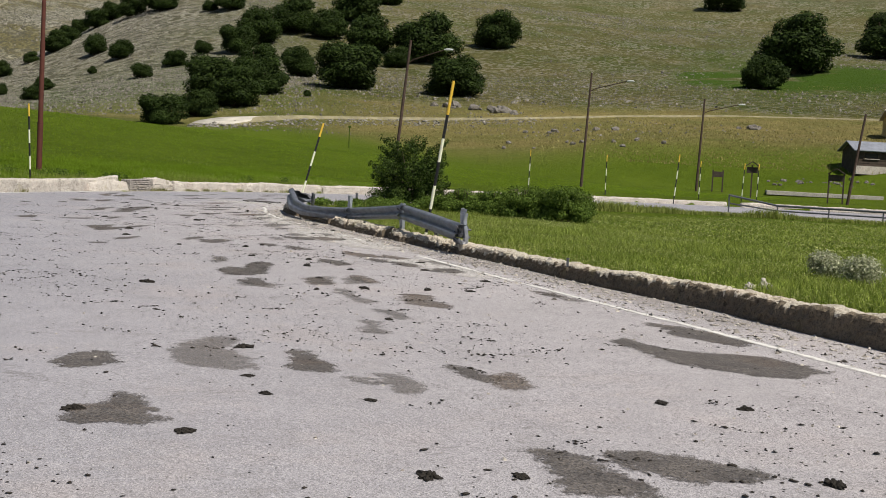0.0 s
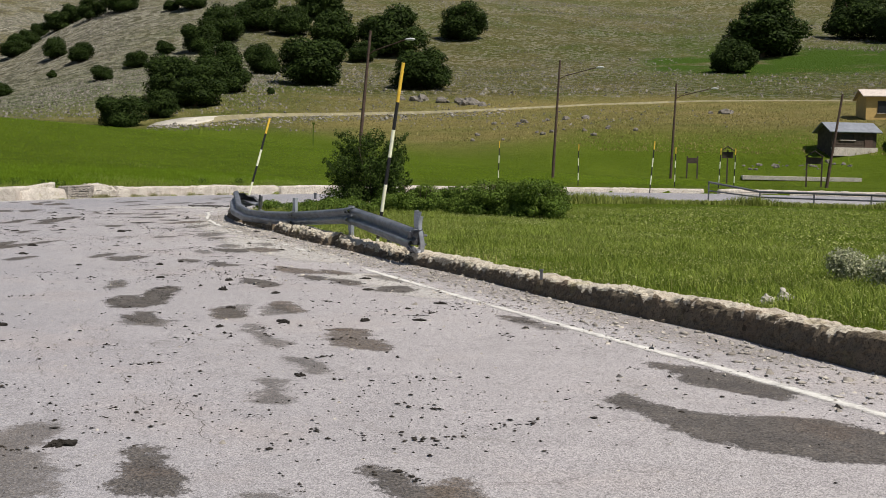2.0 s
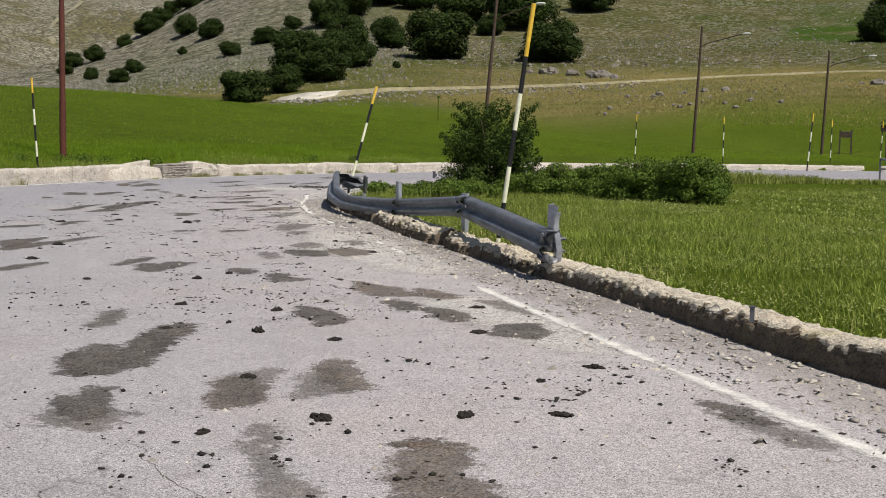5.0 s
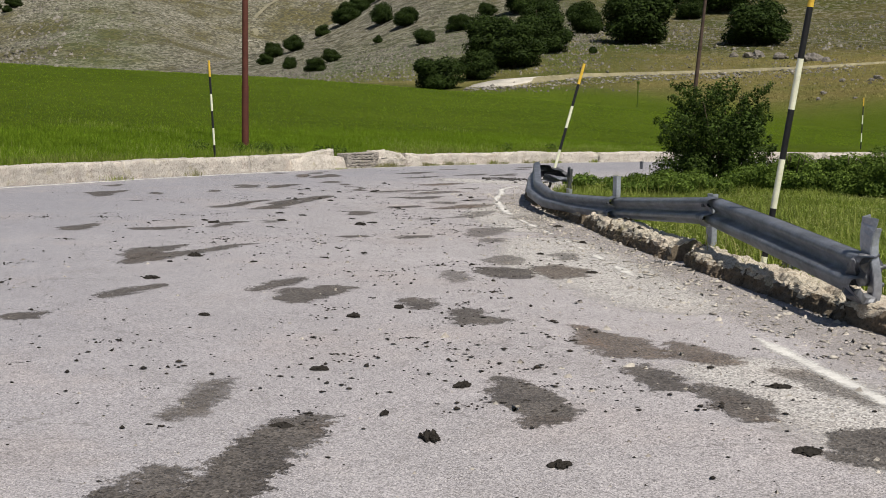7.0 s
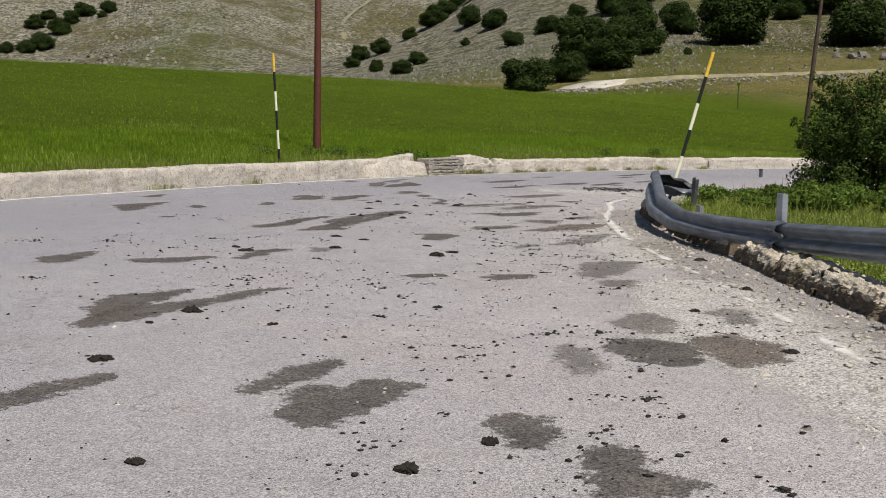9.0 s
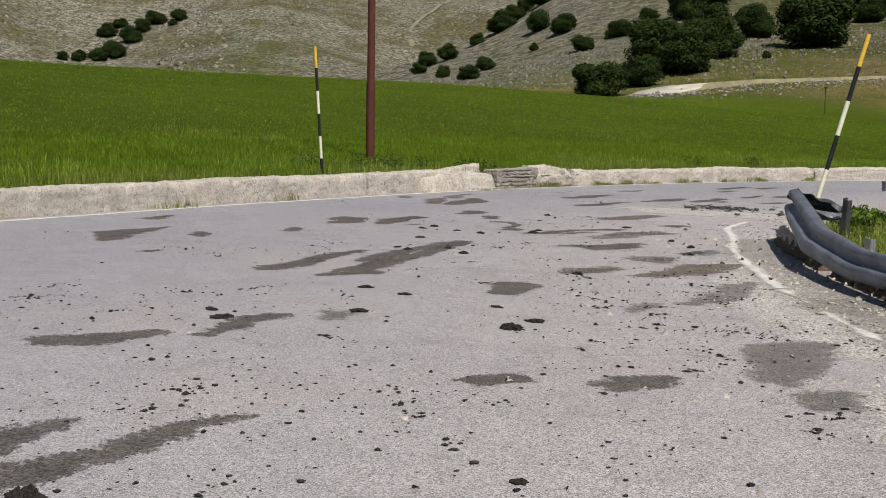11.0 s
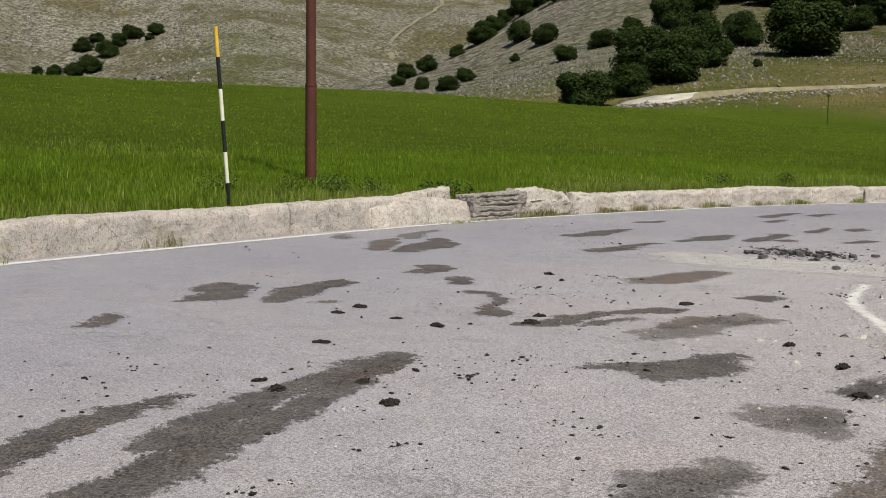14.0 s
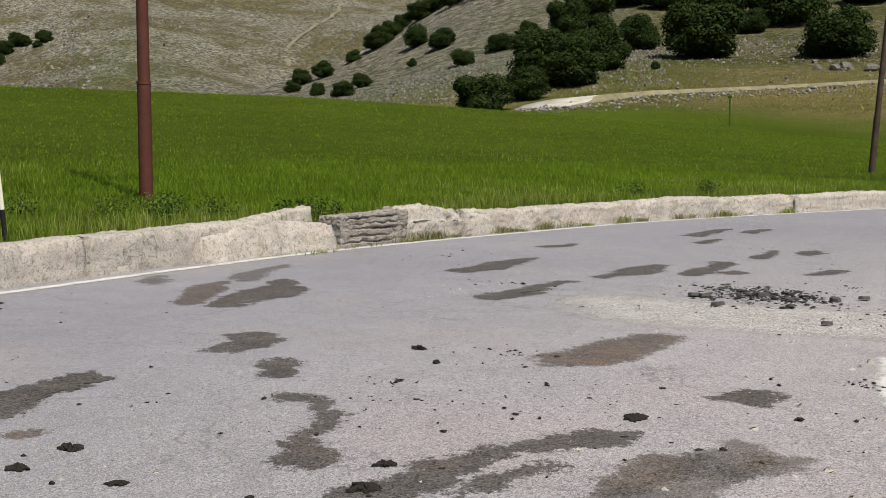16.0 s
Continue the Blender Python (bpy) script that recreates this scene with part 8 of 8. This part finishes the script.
dung_pat(1.61, 7.80, 0.12)
dung_pat(2.45, 7.63, 0.11)
dung_pat(2.33, 8.84, 0.09)
dung_pat(2.99, 9.02, 0.08)
dung_pat(1.29, 10.49, 0.15)
dung_pat(3.96, 7.40, 0.13)
dung_pat(4.37, 7.64, 0.11)
dung_pat(4.71, 10.05, 0.12)
dung_pat(5.26, 10.14, 0.10)
dung_pat(5.85, 8.30, 0.14)
dung_pat(-1.96, 14.17, 0.15)
dung_pat(1.93, 9.36, 0.08)
dung_pat(1.60, 12.92, 0.09)
dung_pat(-0.70, 16.30, 0.14)
dung_pat(0.26, 15.53, 0.14)
dung_pat(-0.06, 18.67, 0.13)
dung_pat(0.94, 15.95, 0.12)
dung_pat(1.41, 16.23, 0.14)
dung_pat(-0.89, 17.80, 0.10)
dung_pat(-0.13, 14.97, 0.10)
dung_pat(1.00, 17.07, 0.09)
dung_pat(1.18, 17.68, 0.13)
dung_pat(-2.99, 18.77, 0.10)
dung_pat(-1.60, 17.84, 0.13)
dung_pat(-2.31, 17.62, 0.10)
dung_pat(-2.05, 18.11, 0.08)
dung_pat(-2.06, 18.89, 0.11)
dung_pat(-0.58, 19.95, 0.13)
dung_pat(-7.79, 22.66, 0.14)
dung_pat(-7.62, 22.12, 0.07)
dung_pat(-6.94, 22.65, 0.09)
dung_pat(-6.81, 21.08, 0.14)
dung_pat(-4.93, 19.82, 0.08)
dung_pat(-4.00, 20.46, 0.11)
dung_pat(-6.56, 24.07, 0.07)
dung_pat(-3.98, 21.04, 0.10)
dung_pat(-4.96, 25.29, 0.08)
dung_pat(-5.18, 26.82, 0.13)
dung_pat(-3.75, 24.11, 0.11)
dung_pat(-6.48, 28.71, 0.11)
dung_pat(-10.95, 26.11, 0.13)
dung_pat(-10.58, 25.91, 0.15)
dung_pat(-10.11, 26.84, 0.13)
dung_pat(-10.30, 30.13, 0.12)
dung_pat(-12.81, 31.64, 0.08)
dung_pat(-13.96, 31.99, 0.12)
dung_pat(-13.02, 30.69, 0.14)
dung_pat(-11.04, 27.90, 0.13)
dung_pat(-10.50, 27.81, 0.10)
dung_pat(-9.51, 27.79, 0.10)
dung_pat(-8.87, 27.42, 0.13)
dung_pat(-8.80, 27.03, 0.15)
dung_pat(-10.47, 32.70, 0.12)
dung_pat(-13.27, 30.79, 0.07)
dung_pat(-14.33, 33.20, 0.09)
dung_pat(-13.85, 33.12, 0.14)
dung_pat(-13.40, 33.72, 0.13)
dung_pat(-12.31, 30.84, 0.12)
dung_pat(-11.47, 34.08, 0.09)
dung_pat(-10.87, 33.49, 0.12)
dung_pat(-13.56, 34.08, 0.10)
dung_pat(-12.80, 31.16, 0.10)
dung_pat(-14.99, 33.48, 0.12)
dung_pat(-14.90, 33.12, 0.11)
dung_pat(-13.05, 35.59, 0.15)
dung_pat(-12.31, 36.01, 0.07)
dung_pat(-15.29, 36.76, 0.14)
dung_pat(-14.86, 36.36, 0.10)

for nodes in (((4.9, 15.2, 0.3), (2.4, 18.3, 0.35), (0.3, 20.8, 0.4)), ((0.2, 20.9, 0.4), (-1.6, 22.9, 0.5), (-3.4, 24.9, 0.55)), ((-3.4, 24.9, 0.5), (-5.6, 27.6, 0.55), (-7.4, 30.0, 0.5)), ((-7.4, 30.0, 0.5), (-9.2, 32.4, 0.5), (-10.7, 34.9, 0.45))):
    chain(*nodes, material=GRIME, label="dirt trodden along the kerb")
for nodes in (((-2.3, 22.6, 0.5), (-4.2, 24.6, 0.8), (-5.6, 26.6, 0.6)), ((-6.6, 28.0, 0.4), (-8.3, 30.2, 0.6), (-9.6, 32.2, 0.4)), ((0.9, 18.4, 0.3), (-0.8, 20.3, 0.5))):
    chain(*nodes, material=DUST, label="pale dust and crumbs beside the worn line")
x = rng.uniform(-12.5, 9, 330000)
y = rng.uniform(8, 42, 330000)
d, side = beside_road(x, y)
keep = side & (d < -0.02) & (rng.random(len(x)) < 0.9 * np.exp(d / 0.45) + 0.16 * np.exp(d / 1.1) * ((y > 17) & (y < 36))) | (np.hypot((x + 13.4) / 2.6, (y - 39.9) / 1.6) + rng.normal(0, 0.35, len(x)) < 0.8) & (rng.random(len(x)) < 0.95)
x, y = x[keep], y[keep]
size = np.clip(rng.lognormal(-4.75, 0.8, len(x)), 0.003, 0.06)
v, f = pebbles(np.c_[x, y, 0.15 * size], size * 0.9, rng)
v[:, 2] *= 0.7
tagged(new("gravel", mesh_of("gravel", v, f, GRAVEL)), "loose pale gravel and crumbs along the kerb", "gravel", kind="stuff")
x, y = rng.uniform(-8, 7, 60000), rng.uniform(12.5, 31, 60000)
d, side = beside_road(x, y)
keep = side & (d < -0.03) & (rng.random(len(x)) < 0.55 * np.exp(-((d + 0.45) / 0.42) ** 2))
x, y = x[keep], y[keep]
size = np.clip(rng.lognormal(-4.35, 0.6, len(x)), 0.005, 0.045)
v, f = lumps(np.c_[x, y, 0.12 * size], size, rng, 0.35, 0.4)
tagged(new("kerb_crumbs", mesh_of("kerb_crumbs", v, f, GRAVEL)), "flat beige flakes broken off the kerb", "gravel", kind="stuff")
along = np.clip(rng.normal(0, 0.5, 900), -1.2, 1.2)
x, y = -14.35 + 0.6 * along + rng.normal(0, 0.22, 900), 41.2 - 0.25 * along + rng.normal(0, 0.32, 900)
x, y = np.r_[x, rng.normal(-12.4, 0.55, 90)], np.r_[y, rng.normal(40.1, 0.45, 90)]
size = np.clip(rng.lognormal(-4.4, 0.65, len(x)), 0.007, 0.075)
v, f = lumps(np.c_[x, y, 0.25 * size], size, rng, 0.32, 0.4)
tagged(new("asphalt_rubble", mesh_of("asphalt_rubble", v, f, CHUNK)), "low heap of broken dark asphalt pieces in the bend", "rubble", kind="stuff")
chain((-15.4, 40.0, 0.45), (-14.6, 39.6, 0.8), (-13.8, 39.7, 0.9), (-12.9, 39.8, 0.8), material=DUST, label="pale spilled gravel dust")
for x, y, s in ((-14.75, 40.75, 0.07), (-13.6, 41.1, 0.08), (-14.3, 41.1, 0.07), (-13.4, 41.35, 0.06), (-12.7, 40.2, 0.07), (-14.86, 40.75, 0.09), (-14.4, 40.2, 0.07), (-13.2, 39.5, 0.05), (-12.4, 40.6, 0.08)):
    bm = bmesh.new()
    ring = [(s * rng.uniform(0.7, 1.2) * math.cos(a), s * rng.uniform(0.5, 0.9) * math.sin(a)) for a in np.linspace(0, 6.28, 8)[:-1]]
    lo, hi = [bm.verts.new((a, b, 0)) for a, b in ring], [bm.verts.new((0.85 * a, 0.85 * b, 0.03)) for a, b in ring]
    bm.faces.new(hi)
    bm.faces.new(lo[::-1])
    for k in range(len(ring)):
        bm.faces.new((lo[k], lo[(k + 1) % len(ring)], hi[(k + 1) % len(ring)], hi[k]))
    me = bpy.data.meshes.new("asphalt_chunk")
    bm.to_mesh(me)
    me.materials.append(CHUNK)
    ob = tagged(new("asphalt_chunk", me), "loose angular chunk of broken dark asphalt", "asphalt chunk", "asphalt chunks")
    ob.matrix_world = pose(x, y, 0.01, rng.uniform(-8, 8), rng.uniform(-8, 8), rng.uniform(0, 360))
ob = tagged(new("pale_stone", mesh_of("pale_stone", *lumps(np.array([(0, 0, 0.1)]), [0.35], rng, 0.6), ROCK)), "pale stone lying in the meadow", "stone")
ob.matrix_world = pose(-34.5, 36.5, float(land(-34.5, 36.5)) + 0.1)

# pale flowering shrubs and stones in the pasture
PALELEAF = leaf_material("pale_flowers", (0.16, 0.19, 0.08), (0.42, 0.43, 0.3), 0.3)
rng = np.random.default_rng(91)
for x, y, w in ((5.54, 21.82, 0.27), (6.11, 21.05, 0.2)):
    ob = thing("shrub", x, y, float(land(x, y)), "low grey-green shrub covered with pale flowers", "shrub", "pale shrubs in the pasture")
    clumps = [(rng.normal(0, w * 0.45), rng.normal(0, w * 0.45), rng.uniform(0.1, 0.28), 0.22, 0.22, 0.18) for _ in range(12)]
    part("foliage", mesh_of("foliage", *foliage(clumps, 5200, 0.022, rng), PALELEAF), PALELEAF, ob)
for x, y, w in ((4.65, 18.37, 0.06), (4.82, 18.8, 0.07)):
    bm = bmesh.new()
    bmesh.ops.create_icosphere(bm, subdivisions=3, radius=w)
    for vert in bm.verts:
        vert.co *= 1 + 0.9 * noise.noise(vert.co * 14 + Vector((x, y, 0))) + 0.5 * noise.noise(vert.co * 40)
    me = bpy.data.meshes.new("pale_stone")
    bm.to_mesh(me)
    me.materials.append(GRAVEL)
    ob = tagged(new("pale_stone", me), "pale stone standing in the pasture grass", "stone")
    ob.matrix_world = pose(x, y, float(land(x, y)) + 0.05)

# bits standing on the near kerb
chip = tagged(new("stone_chip", mesh_of("stone_chip", *pebbles(np.array([(0, 0, 0.03)]), [0.055], rng), GRAVEL)), "grey chip of stone lying on the kerb", "stone")
chip.matrix_world = pose(1.71, 19.16, 0.24, 0, 0, 30)
stub = thing("marker_post", 2.0, 19.08, 0.25, "short dark steel stub set in the kerb", "post")
part("stub", box(bmesh.new(), (0.035, 0.02, 0.12), (0, 0, 0.0), bevel=0.004), DARKSTEEL, stub)
part("cap", box(bmesh.new(), (0.05, 0.03, 0.015), (0.0, 0, 0.06), bevel=0.004), DARKSTEEL, stub)
